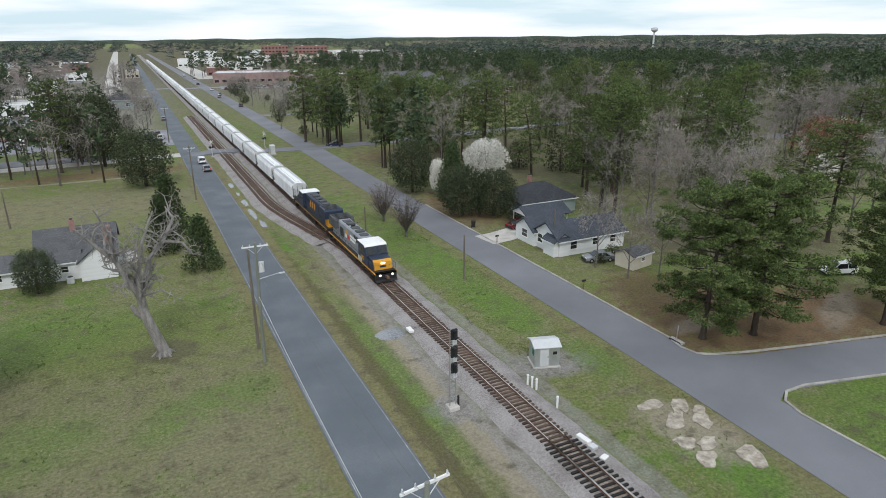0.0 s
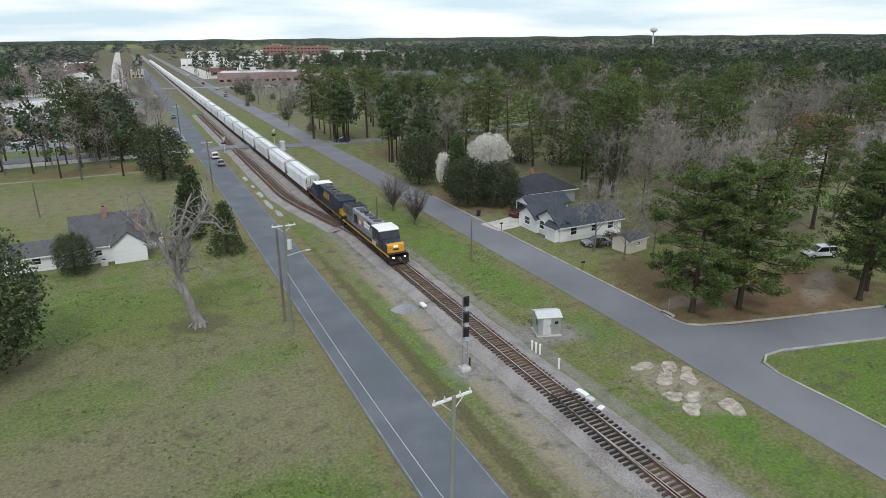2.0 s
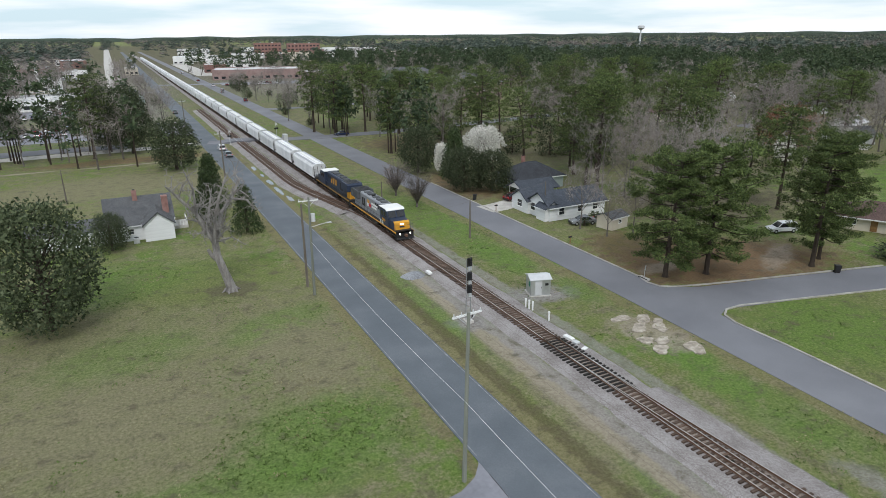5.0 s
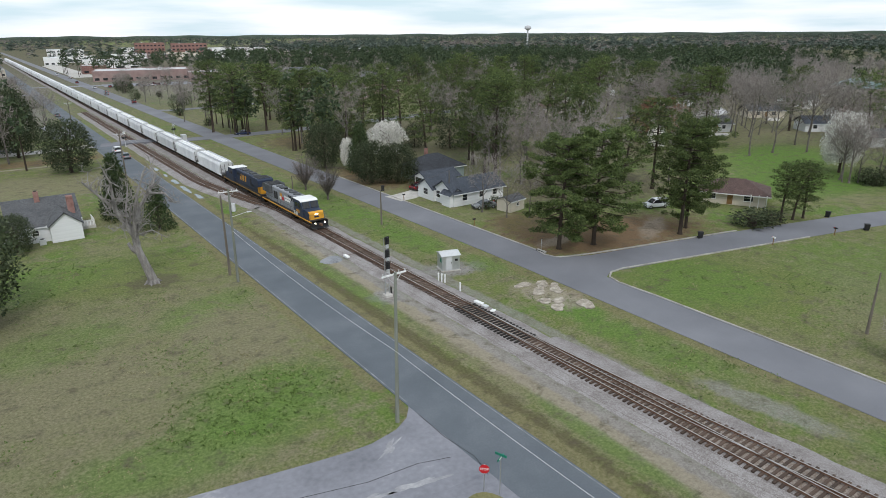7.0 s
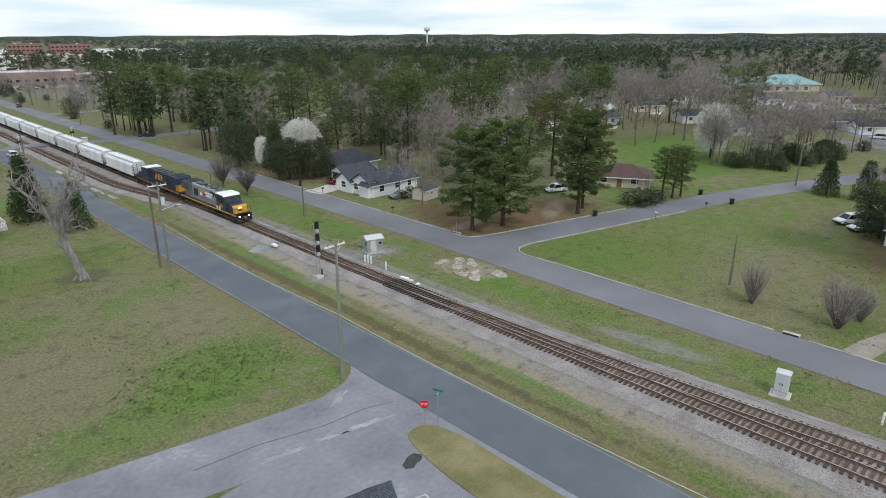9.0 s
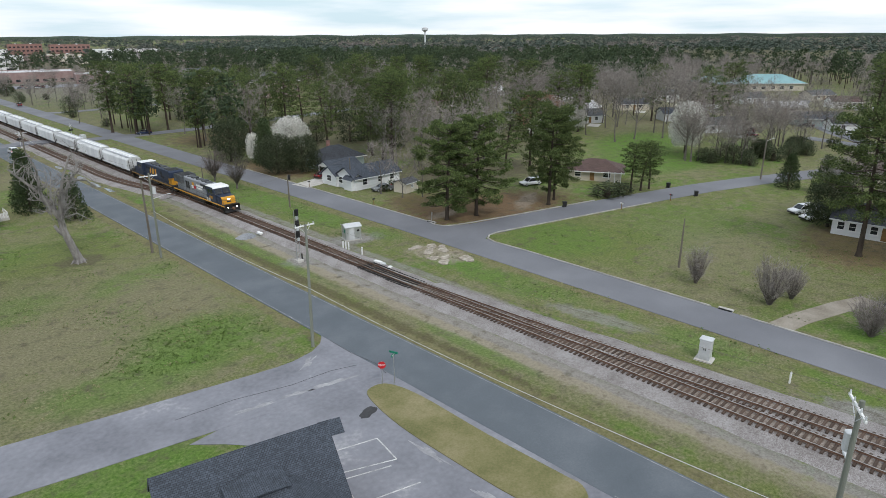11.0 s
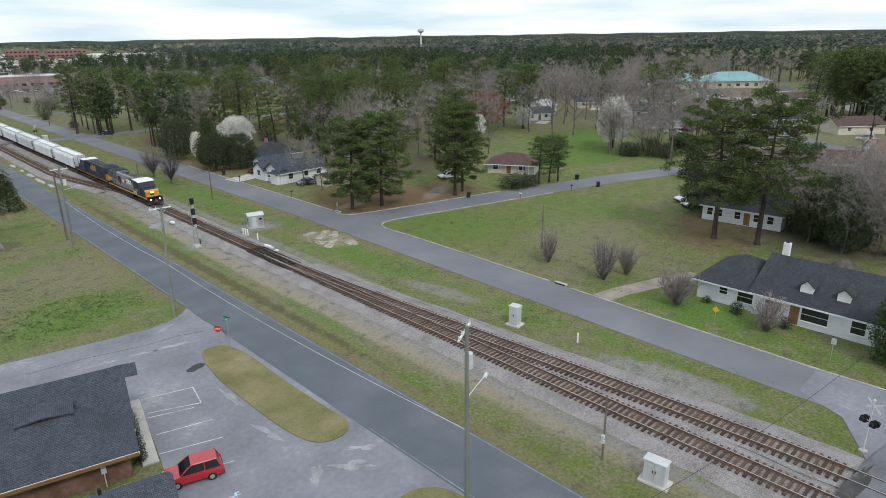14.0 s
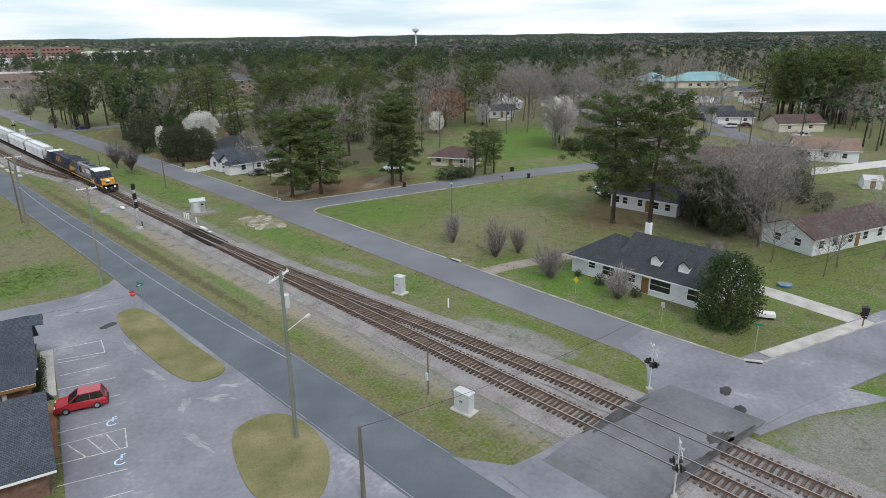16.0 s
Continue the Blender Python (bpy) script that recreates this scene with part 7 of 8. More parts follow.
def car(x, y, turn, paint, label, kind="sedan", L=4.5, W=1.8, group=""):
    c = at("car", label, "car", x, y, turn, group=group)
    H = 1.62 if kind == "boxy" else 1.68 if kind == "suv" else 1.44
    h1 = 0.98 if kind != "sedan" else 0.9
    a = L / 2
    prof = [(-a, 0.35), (-a, 0.78), (-a + 0.12, h1), (a - 1.15, h1), (a - 0.2, h1 - 0.16), (a, 0.7), (a, 0.35)]
    m = Mesh()
    k = len(prof)
    vs = [(-W / 2 + (0.06 if z > 0.9 else 0), y_, z) for y_, z in prof] + [(W / 2 - (0.06 if z > 0.9 else 0), y_, z) for y_, z in prof]
    body = part("body", m.add(vs, [tuple(range(k)), tuple(reversed(range(k, 2 * k)))] + [(i, k + i, k + (i + 1) % k, (i + 1) % k) for i in range(k)]), paint, c)
    back = -a + (0.15 if kind != "sedan" else 0.75)
    cab = [(back, h1), (back + (0.25 if kind != "sedan" else 0.75), H - 0.05), (a - 1.95, H - 0.05), (a - 1.1, h1)]
    w1, w2 = W / 2 - 0.08, W / 2 - 0.22
    vs = [(-w1 if z == h1 else -w2, y_, z) for y_, z in cab] + [(w1 if z == h1 else w2, y_, z) for y_, z in cab]
    g = part("glasshouse", Mesh().add(vs, [(0, 1, 2, 3), (7, 6, 5, 4), (0, 4, 5, 1), (1, 5, 6, 2), (2, 6, 7, 3)]), CARGLASS, c)
    part("roof", Mesh().box(0, (cab[1][0] + cab[2][0]) / 2, H - 0.06, 2 * w2 + 0.04, cab[2][0] - cab[1][0] + 0.1, 0.08, ch=0.03), paint, c)
    pil = Mesh()
    for s in (-1, 1):
        pil.tube((s * w1, cab[0][0], h1), (s * w2, cab[1][0], H - 0.03), 0.05, 0.05, 4)
        pil.tube((s * w1, cab[3][0], h1), (s * w2, cab[2][0], H - 0.03), 0.045, 0.045, 4)
        ymid = (cab[1][0] + cab[2][0]) / 2
        pil.tube((s * (w1 + 0.01), ymid, h1), (s * (w2 + 0.01), ymid, H - 0.03), 0.04, 0.04, 4)
    part("pillar", pil, paint, g)
    for s in (-1, 1):
        for yy in (-a + 0.85, a - 0.85):
            w = part("wheel", Mesh().tube((s * (W / 2 - 0.2), yy, 0.33), (s * (W / 2 + 0.01), yy, 0.33), 0.33, 0.33, 16), RUBBER, c)
            part("rim", Mesh().tube((s * (W / 2 - 0.05), yy, 0.33), (s * (W / 2 + 0.025), yy, 0.33), 0.2, 0.18, 12), STEEL, w)
        part("headlight", Mesh().box(s * (W / 2 - 0.3), a - 0.06, 0.66, 0.35, 0.1, 0.14, ch=0.02), ALU, c)
        part("tail_light", Mesh().box(s * (W / 2 - 0.2), -a + 0.03, 0.72, 0.22, 0.08, 0.24), REDSIGN, c)
    part("bumper", Mesh().box(0, a - 0.02, 0.3, W - 0.1, 0.16, 0.24, ch=0.04), BLACK, c)
    part("bumper", Mesh().box(0, -a + 0.02, 0.3, W - 0.1, 0.16, 0.24, ch=0.04), BLACK, c)
    return c


car(-29.0, 7.5, 72, REDPAINT, "bright red boxy hatchback parked on the lot", "boxy", 4.1, 1.79)
car(29.6, 104.2, -80, DARKRED, "dark maroon car parked in a driveway")
car(26.3, 200.5, 85, BLUEPAINT, "dark blue car on the far side road")
car(-12.2, 191.3, 0, WHITECAR, "white car waiting on the road", "suv", 4.7, 1.85)
car(-12.2, 180.0, 0, GREYCAR, "dark grey car on the road")
car(72.0, 17.7, 60, WHITECAR, "white car parked beside a house", "suv", 4.7, 1.9)
car(69.0, 15.0, 60, WHITECAR, "white car parked on the grass")
car(75.5, 16.0, 60, BLUEPAINT, "dark blue car parked beside a house")
car(30.8, 84.8, 75, GREYCAR, "grey car parked before the white house")
car(56, 66, 70, WHITECAR, "white car parked beside the bungalow", "suv", 4.7, 1.85)
car(19.2, 400, 0, GREYCAR, "dark car on the street")
car(-15.7, 294, 0, GREYCAR, "grey car on the road")
rnd = random.Random(3)
for i, (x, y) in enumerate([(-62 + 3.1 * k, 314) for k in range(7)] + [(-64 + 3.1 * k, 326) for k in range(5)] + [(150, 60), (156, 58), (165, 62), (178, 36), (183, 33), (172, 12), (168, 9), (190, 52), (44 + 4, 452), (52, 452), (56, 452), (64, 452), (38, 452), (-20, 250), (-19.5, 240)] + [(-35 + 3 * (k % 2), 430 + 26 * k) for k in range(12)] + [(-54 - 3.2 * k, 300) for k in range(9)] + [(-44 - 3.4 * k, 246) for k in range(14)] + [(-46 - 3.4 * k, 258) for k in range(10)] + [(-112 + 4 * k, 572) for k in range(13)] + [(28 + 4 * k, 440) for k in range(9)] + [(19.6 - 2.6 * (k % 2), 330 + 55 * k) for k in range(6)]):
    car(x, y, rnd.uniform(-10, 10), (WHITECAR, GREYCAR, BLUEPAINT, DARKRED)[rnd.randrange(4)] if i % 3 else WHITECAR, "car parked in a row among buildings", rnd.choice(("sedan", "suv")), group="parked cars")

# ---- houses ----


def roof_faces(kind, w, d, h, rh, o, th=0.16):
    """Roof sheets over a w by d plan, ridge along x."""
    m = Mesh()
    a, b = w / 2 + o, d / 2 + o
    e = h - o * rh / (d / 2)
    if kind == "gable":
        m.slab([(-a, -b, e), (a, -b, e), (a, 0, h + rh), (-a, 0, h + rh)], th)
        m.slab([(a, b, e), (-a, b, e), (-a, 0, h + rh), (a, 0, h + rh)], th)
    else:
        r = max(w / 2 - d / 2, 0.3)
        m.slab([(-a, -b, e), (a, -b, e), (r, 0, h + rh), (-r, 0, h + rh)], th)
        m.slab([(a, b, e), (-a, b, e), (-r, 0, h + rh), (r, 0, h + rh)], th)
        m.slab([(a, -b, e), (a, b, e), (r, 0, h + rh)], th)
        m.slab([(-a, b, e), (-a, -b, e), (-r, 0, h + rh)], th)
    return m


def wall_block(kind, w, d, h, rh):
    m = Mesh()
    if kind == "gable":
        a, b = w / 2, d / 2
        k = 0.93
        vs = [(-a, -b, 0), (-a, b, 0), (-a, b, h - 0.12), (-a, 0, h + rh * k - 0.1), (-a, -b, h - 0.12)]
        vs += [(a, y, z) for _, y, z in vs]
        m.add(vs, [(0, 4, 3, 2, 1), (5, 6, 7, 8, 9), (0, 5, 9, 4), (1, 2, 7, 6), (4, 9, 8, 3), (3, 8, 7, 2), (0, 1, 6, 5)])
    else:
        m.box(0, 0, 0, w, d, h - 0.1)
    return m


def window(parent, side, w, d, off, z, ww, hh, frame=None):
    """A framed window proud of a wall side: f, b, l or r."""
    frame = frame or WHITE
    x, y, tu = {"f": (off, -d / 2, 0), "b": (off, d / 2, 180), "l": (-w / 2, off, -90), "r": (w / 2, off, 90)}[side]
    t = 0.07
    fr = Mesh()
    fr.box(0, -0.03, z, ww + 2 * t, 0.06, t).box(0, -0.03, z + hh - t, ww + 2 * t, 0.06, t)
    for s in (-1, 1):
        fr.box(s * (ww / 2 + t / 2), -0.03, z + t, t, 0.06, hh - 2 * t)
    fr.box(0, -0.03, z + hh / 2 - 0.02, ww, 0.05, 0.05)
    wd = part("window", fr, frame, parent)
    wd.matrix_basis = pose(x, y, 0, 0, 0, tu)
    part("pane", Mesh().box(0, -0.015, z + t, ww, 0.03, hh - 2 * t), GLASS, wd)
    part("sill", Mesh().box(0, -0.07, z - 0.05, ww + 0.24, 0.14, 0.05), frame, wd)


def house(label, x, y, turn, w, d, h, rh, kind, wall_m, roof_m, wins=(), door=None, chim=(), o=0.45, parent=None, category="house", name="house"):
    t = parent or thing(name, x, y, 0, turn, label, category)
    wl_ = part("wall", wall_block(kind, w, d, h, rh), wall_m, t)
    rf_ = part("roof", roof_faces(kind, w, d, h, rh, o), roof_m, t, uv=True)
    if parent:
        for q in (wl_, rf_):
            q.matrix_basis = pose(x, y, 0, 0, 0, turn)
    for s, off, z, ww, hh in wins:
        window(wl_, s, w, d, off, z, ww, hh)
    if door:
        s, off = door
        xx, yy, tu = {"f": (off, -d / 2, 0), "b": (off, d / 2, 180), "l": (-w / 2, off, -90), "r": (w / 2, off, 90)}[s]
        dr = part("door", Mesh().box(0, -0.03, 0.1, 0.95, 0.06, 2.05), WOOD, wl_)
        dr.matrix_basis = pose(xx, yy, 0, 0, 0, tu)
        part("handle", Mesh().box(0.36, -0.09, 1.05, 0.05, 0.06, 0.12), STEEL, dr)
    for cx, cy, cz, mm in chim:
        ch = part("chimney", Mesh().box(cx, cy, h - 0.3, 0.75, 0.6, cz - h + 0.3, ch=0.03), mm, rf_)
        part("flue", Mesh().box(cx, cy, cz, 0.4, 0.3, 0.15), BLACK, ch)
    a, b = w / 2 + o, d / 2 + o
    e = h - o * rh / (d / 2)
    for s in (-1, 1):
        part("gutter", Mesh().box(0, s * (b + 0.01), e - 0.2, 2 * a, 0.05, 0.18), wall_m if wall_m in (WHITE, SIDING, WHITEBRICK) else WHITE, rf_)
    return t, wl_, rf_


# white brick house with dormers
h1, w1_, r1_ = house("white brick house with dark roof and two dormers", 34.2, -16.6, -90, 12.2, 11.2, 2.9, 2.9, "gable", WHITEBRICK, SHINGLE,
                     [("f", -3.9, 1.0, 1.7, 1.2), ("f", 0.3, 0.75, 2.6, 1.6), ("f", 4.4, 0.8, 1.3, 1.5), ("r", 2.0, 1.0, 1.2, 1.3), ("r", -2.0, 1.0, 1.2, 1.3)], ("f", -1.7), [(-5.4, 1.2, 7.0, WHITE)], 0.5)
house("", -9.0, -0.4, 0, 7.4, 9.6, 2.75, 2.3, "hip", WHITEBRICK, SHINGLE, [("f", 1.9, 0.8, 1.7, 1.4), ("f", -0.6, 1.2, 0.9, 0.9)], None, (), 0.6, parent=h1)
for lx in (-1.2, 2.4):
    dm = part("dormer", Mesh().box(lx, -3.1, 3.2, 1.25, 2.6, 1.15), WHITE, r1_, "white gabled dormer")
    g1 = Mesh()
    g1.slab([(lx - 0.85, -4.6, 4.25), (lx, -4.6, 5.0), (lx, -1.2, 5.0), (lx - 0.85, -1.2, 4.25)], 0.09)
    g1.slab([(lx, -4.6, 5.0), (lx + 0.85, -4.6, 4.25), (lx + 0.85, -1.2, 4.25), (lx, -1.2, 5.0)], 0.09)
    part("dormer_roof", g1, SHINGLE, dm, uv=True)
    part("gable", Mesh().add([(lx - 0.62, -4.4, 4.35), (lx + 0.62, -4.4, 4.35), (lx, -4.4, 4.88), (lx - 0.62, -4.3, 4.35), (lx + 0.62, -4.3, 4.35), (lx, -4.3, 4.88)], [(0, 1, 2), (5, 4, 3), (0, 3, 4, 1), (1, 4, 5, 2), (2, 5, 3, 0)]), WHITE, dm)
for p in ((0.8, 2.5), (-8.5, -1.0), (-9.8, 0.5)):
    part("vent_pipe", Mesh().tube((p[0], p[1], 3.6), (p[0], p[1], 4.9 if p[0] > 0 else 4.5), 0.06, 0.06, 8), WHITE, r1_)

# white wooden house across the road
h3, w3, r3 = house("white wooden house with grey shingle roof and brick chimneys", -36.2, 117.2, 0, 9.5, 8.4, 3.0, 2.9, "gable", SIDING, SHINGLE_GREY,
                   [("r", 0.5, 1.0, 0.9, 1.4), ("r", -2.0, 1.0, 0.9, 1.4)], None, [(-0.3, -0.6, 7.0, REDBRICK)])
house("", 2.5, -4.6, 90, 6.0, 4.4, 2.9, 1.8, "gable", SIDING, SHINGLE_GREY, [], None, [], 0.3, parent=h3)
house("", -2.2, -4.3, 0, 5.0, 3.4, 2.7, 1.0, "gable", SIDING, SHINGLE_GREY, [("f", 0.6, 1.1, 0.8, 0.9)], None, [], 0.3, parent=h3)
part("chimney", Mesh().box(4.0, -3.2, 3.0, 0.95, 0.95, 3.2, ch=0.03), REDBRICK, r3, "broad red brick chimney")
ac = at("air_conditioner", "grey outdoor air conditioner by the wall", "air conditioner", -37.2, 109.7)
part("case", Mesh().box(0, 0, 0.05, 0.9, 0.9, 0.85, ch=0.05), ALU, ac)
part("fan_grille", Mesh().tube((0, 0, 0.9), (0, 0, 0.94), 0.34, 0.34, 14), BLACK, ac)
house("long low house with a grey roof and white walls", -46.5, 114.5, 0, 10.5, 6.5, 2.4, 1.2, "gable", SIDING, SHINGLE_GREY, [("f", 1, 1, 1, 1)], None, [])
pr = at("porch", "white wooden porch with railing", "porch", -30.2, 117)
part("deck", Mesh().box(0, 0, 0, 2.4, 4, 0.5), CONCRETE, pr)
for s in (-1, 1):
    for k in range(5):
        part("baluster", Mesh().box(1.1, -1.9 + 0.95 * k, 0.5, 0.08, 0.08, 0.9) if s > 0 else Mesh().box(-0.9 + 0.45 * k, -1.95, 0.5, 0.08, 0.08, 0.9), WHITE, pr)
part("handrail", Mesh().box(1.1, 0, 1.4, 0.1, 4, 0.08), WHITE, pr)

# white cottage with a blue-grey roof
h4, w4, r4 = house("white cottage with a blue-grey shingle roof", 32.6, 91.8, 0, 12.0, 6.6, 2.7, 1.9, "gable", SIDING, SHINGLE_BLUE,
                   [("l", 1.7, 0.9, 1.2, 1.4), ("l", -1.7, 0.9, 1.2, 1.4), ("f", -3.5, 0.9, 1.1, 1.3), ("f", 0.5, 1.0, 1.0, 1.2), ("f", 3.8, 1.0, 1.0, 1.2)], ("l", 0.0))
house("", -3.3, 5.2, 0, 6.4, 5.2, 2.5, 1.6, "gable", SIDING, SHINGLE_BLUE, [("l", 0.0, 0.9, 1.4, 1.3)], None, [], 0.4, parent=h4)
house("", -5.2, -1.7, 90, 2.6, 3.2, 2.4, 1.1, "gable", SIDING, SHINGLE_BLUE, [("r", 0.0, 0.9, 1.6, 1.2)], None, [], 0.3, parent=h4)
cp = at("carport", "open carport with a white gable", "carport", 33.6, 103.8)
part("roof", roof_faces("gable", 8.2, 5.4, 2.5, 1.3, 0.3), SHINGLE_BLUE, cp, uv=True)
for sx in (-3.8, 3.8):
    for sy in (-2.4, 2.4):
        part("post", Mesh().box(sx, sy, 0, 0.14, 0.14, 2.4), WHITE, cp)
part("gable", Mesh().add([(-4.05, -2.6, 2.4), (-4.05, 2.6, 2.4), (-4.05, 0, 3.65), (-3.95, -2.6, 2.4), (-3.95, 2.6, 2.4), (-3.95, 0, 3.65)], [(0, 2, 1), (3, 4, 5), (0, 1, 4, 3), (1, 2, 5, 4), (2, 0, 3, 5)]), WHITE, cp)
house("grey-green house with a dark hip roof", 39.0, 113.0, 0, 11.5, 8.5, 2.8, 2.4, "hip", GREYSIDING, SHINGLE, [("f", 2.5, 0.9, 1.1, 1.4), ("f", -2.5, 0.9, 1.1, 1.4), ("l", 0, 0.9, 1.1, 1.4)], None, [(-1.0, 1.0, 6.3, REDBRICK)])
house("small tan shed with a low roof", 34.0, 81.2, 10, 4.0, 3.2, 2.1, 0.7, "gable", CREAM, SHINGLE_GREY, [("f", 0, 1, 0.6, 0.6)], None, [], 0.2, category="shed", name="shed")

# brown-roofed bungalow
h5, w5, r5 = house("brick bungalow with a red-brown hip roof", 72.0, 60.2, -62, 11.0, 7.6, 2.6, 1.7, "hip", CREAM, SHINGLE_RED, [("f", 2.6, 0.9, 1.5, 1.2), ("f", -3.6, 0.9, 1.2, 1.2)], ("f", -0.5), [], 0.8)
for k in range(3):
    part("porch_post", Mesh().box(3.0 + 1.3 * k, -4.8, 0, 0.14, 0.14, 2.45), WHITE, h5)
house("white house with a dark gable roof behind pines", 66.8, 4.6, -86, 12.5, 8.0, 2.8, 2.0, "gable", SIDING, SHINGLE, [("f", k, 0.9, 0.9, 1.3) for k in (-5, -3.4, -0.5, 2.5, 4.6)], ("f", 1.0))
house("long white house with a red-brown roof", 68.2, -24.4, -19, 19.5, 8.4, 2.8, 1.9, "gable", SIDING, SHINGLE_RED, [("f", k, 0.9, 1.1, 1.3) for k in (-8, -5, -1.5, 2, 5.5, 8.3)] + [("l", 1.5, 0.9, 1.0, 1.2), ("l", -1.8, 0.9, 1.0, 1.2)], ("f", 0.2))
house("pale green house with a red-brown roof", 118.5, 3.2, -66, 12.5, 9.0, 3.0, 2.2, "gable", GREYSIDING, SHINGLE_RED, [("f", -3, 1, 1, 1.2), ("f", 3, 1, 1, 1.2), ("r", 0, 1, 1, 1.2)])
house("cream house with a red-brown roof", 112, 13, -66, 10, 8.0, 2.8, 1.9, "gable", CREAM, SHINGLE_RED, [("f", -2, 1, 1, 1.2), ("f", 2, 1, 1, 1.2)])
house("white house with a tan shingle roof", 139.6, -3.0, -66, 14, 9.5, 3.2, 2.2, "gable", SIDING, SHINGLE_TAN, [("f", -4, 1, 1, 1.3), ("f", 0, 1, 1, 1.3), ("f", 4, 1, 1, 1.3), ("l", 0, 1, 1, 1.3)])
house("brown-roofed house with a front gable", 186, 19, -40, 15, 9, 2.9, 2.2, "gable", CREAM, SHINGLE_RED, [("f", -4, 1, 1.2, 1.2), ("f", 3, 1, 1.2, 1.2)])
house("grey house with blue-grey roof", 197, 51, -50, 15, 8, 2.9, 1.8, "gable", GREYSIDING, SHINGLE_BLUE, [("f", -4, 1, 1.2, 1.2), ("f", 3, 1, 1.2, 1.2)])
house("white house with dark roof beside a carport", 190, 40, -50, 12, 7, 2.7, 1.6, "gable", SIDING, SHINGLE, [("f", -3, 1, 1.2, 1.2), ("f", 3, 1, 1.2, 1.2)])
house("white house with grey roof in the trees", 160, 70, -35, 13, 8, 2.8, 1.9, "gable", SIDING, SHINGLE_GREY, [("f", -4, 1, 1.2, 1.2), ("f", 3, 1, 1.2, 1.2)])
house("white house with blue-grey roof in the trees", 178, 92, -40, 14, 8, 2.8, 1.9, "gable", SIDING, SHINGLE_BLUE, [("f", -4, 1, 1.2, 1.2), ("f", 3, 1, 1.2, 1.2)])
house("white house beyond the creek", 205, 165, -30, 14, 8, 2.8, 2.2, "gable", SIDING, SHINGLE_GREY, [("f", -4, 1, 1.2, 1.2), ("f", 3, 1, 1.2, 1.2)])
house("small white house among trees", 235, 235, -30, 12, 9, 3.4, 2.6, "gable", SIDING, SHINGLE_GREY, [("f", -4, 1, 1.2, 1.2), ("f", 3, 1, 1.2, 1.2)])
house("small pale garden shed", 111.4, -20.0, -60, 3.4, 2.8, 2.0, 0.7, "gable", SIDING, FLATROOF, [], ("f", 0), [], 0.15, category="shed", name="shed")
house("long building with a teal metal roof", 333, 116, -45, 34, 18, 4.5, 4.0, "hip", CREAM, TEAL, [("f", -10 + 5 * k, 1, 2, 1.6) for k in range(5)], None, [], 1.0, category="building", name="school_building")
house("building wing with a teal metal roof", 318, 138, 45, 26, 15, 4.2, 3.6, "hip", CREAM, TEAL, [("l", 0, 1, 2, 1.6)], None, [], 1.0, category="building", name="school_building")
fe = at("fence", "white garden fence between yards", "fence", 128, -13, -24)
for k in range(12):
    part("panel", Mesh().box(-12 + 2.2 * k, 0, 0.1, 2.1, 0.06, 1.6), WHITE, fe)
    part("post", Mesh().box(-13.1 + 2.2 * k, 0, 0, 0.12, 0.12, 1.8), WHITE, fe)
pool = at("paddling_pool", "round blue plastic paddling pool", "paddling pool", 43.2, -26.4)
part("rim", Mesh().tube((0, 0, 0), (0, 0, 0.3), 0.85, 0.9, 24), TARP, pool)
part("water", Mesh().tube((0, 0, 0.3), (0, 0, 0.31), 0.8, 0.8, 24), WATER, pool)
bt = at("boat", "small white boat on a trailer by the house", "boat", 31.5, -28.0, 30)
part("hull", Mesh().prism([(-0.5, -1.2), (0.5, -1.2), (0.55, 0.5), (0, 1.5), (-0.55, 0.5)], 0.3, 0.7), WHITE, bt)
part("trailer", Mesh().box(0, -0.1, 0, 0.8, 1.9, 0.3), BLACK, bt)
heap("heap", "low heap of cut brush", 52.4, -13.7, 1.8, 1.0, BARK_GREY)

# brick office beside the lot
of, wo, ro = house("brown brick office with dark blue-grey shingle roof", -35.2, 18.9, -13.4, 9.8, 6.6, 2.8, 3.0, "gable", BRICK, SHINGLE_BLUE,
                   [("r", 2.0, 0.9, 1.0, 1.3)], ("r", 0.0), [], 0.75, category="office", name="office_building")
house("", 0.0, -3.3, 0, 9.7, 7.4, 2.75, 2.0, "hip", BRICK, SHINGLE_BLUE, [], None, [], 0.7, parent=of, name="office_building")
gp_ = Mesh().slab([(5.0, -0.8, 5.1), (6.6, -0.8, 5.0), (6.6, 0, 5.75), (5.0, 0, 5.85)], 0.12)
gp_.slab([(6.6, 0.8, 5.0), (5.0, 0.8, 5.1), (5.0, 0, 5.85), (6.6, 0, 5.75)], 0.12)
part("gable_hood", gp_, SHINGLE_BLUE, ro, "small roof hood over the gable", uv=True)
part("eave_board", Mesh().box(0, -7.75, 2.05, 11.0, 0.06, 0.28), WOOD, ro, "brown stained eave board")
part("gablet", Mesh().slab([(-1.9, -3.6, 4.62), (0, -4.0, 5.05), (0, -1.6, 5.05), (-1.9, -1.6, 4.62)], 0.1).slab([(0, -4.0, 5.05), (1.9, -3.6, 4.62), (1.9, -1.6, 4.62), (0, -1.6, 5.05)], 0.1), SHINGLE_BLUE, ro, "small shingled gablet", uv=True)
part("gablet_face", Mesh().add([(-1.5, -3.55, 4.6), (1.5, -3.55, 4.6), (0, -3.75, 4.96)], [(0, 1, 2), (2, 1, 0)]), WOOD, ro, "brown wooden gablet face")
part("roof_vent", Mesh().tube((-3.4, -5.6, 3.2), (-3.4, -5.6, 4.4), 0.1, 0.1, 8), BLACK, ro)
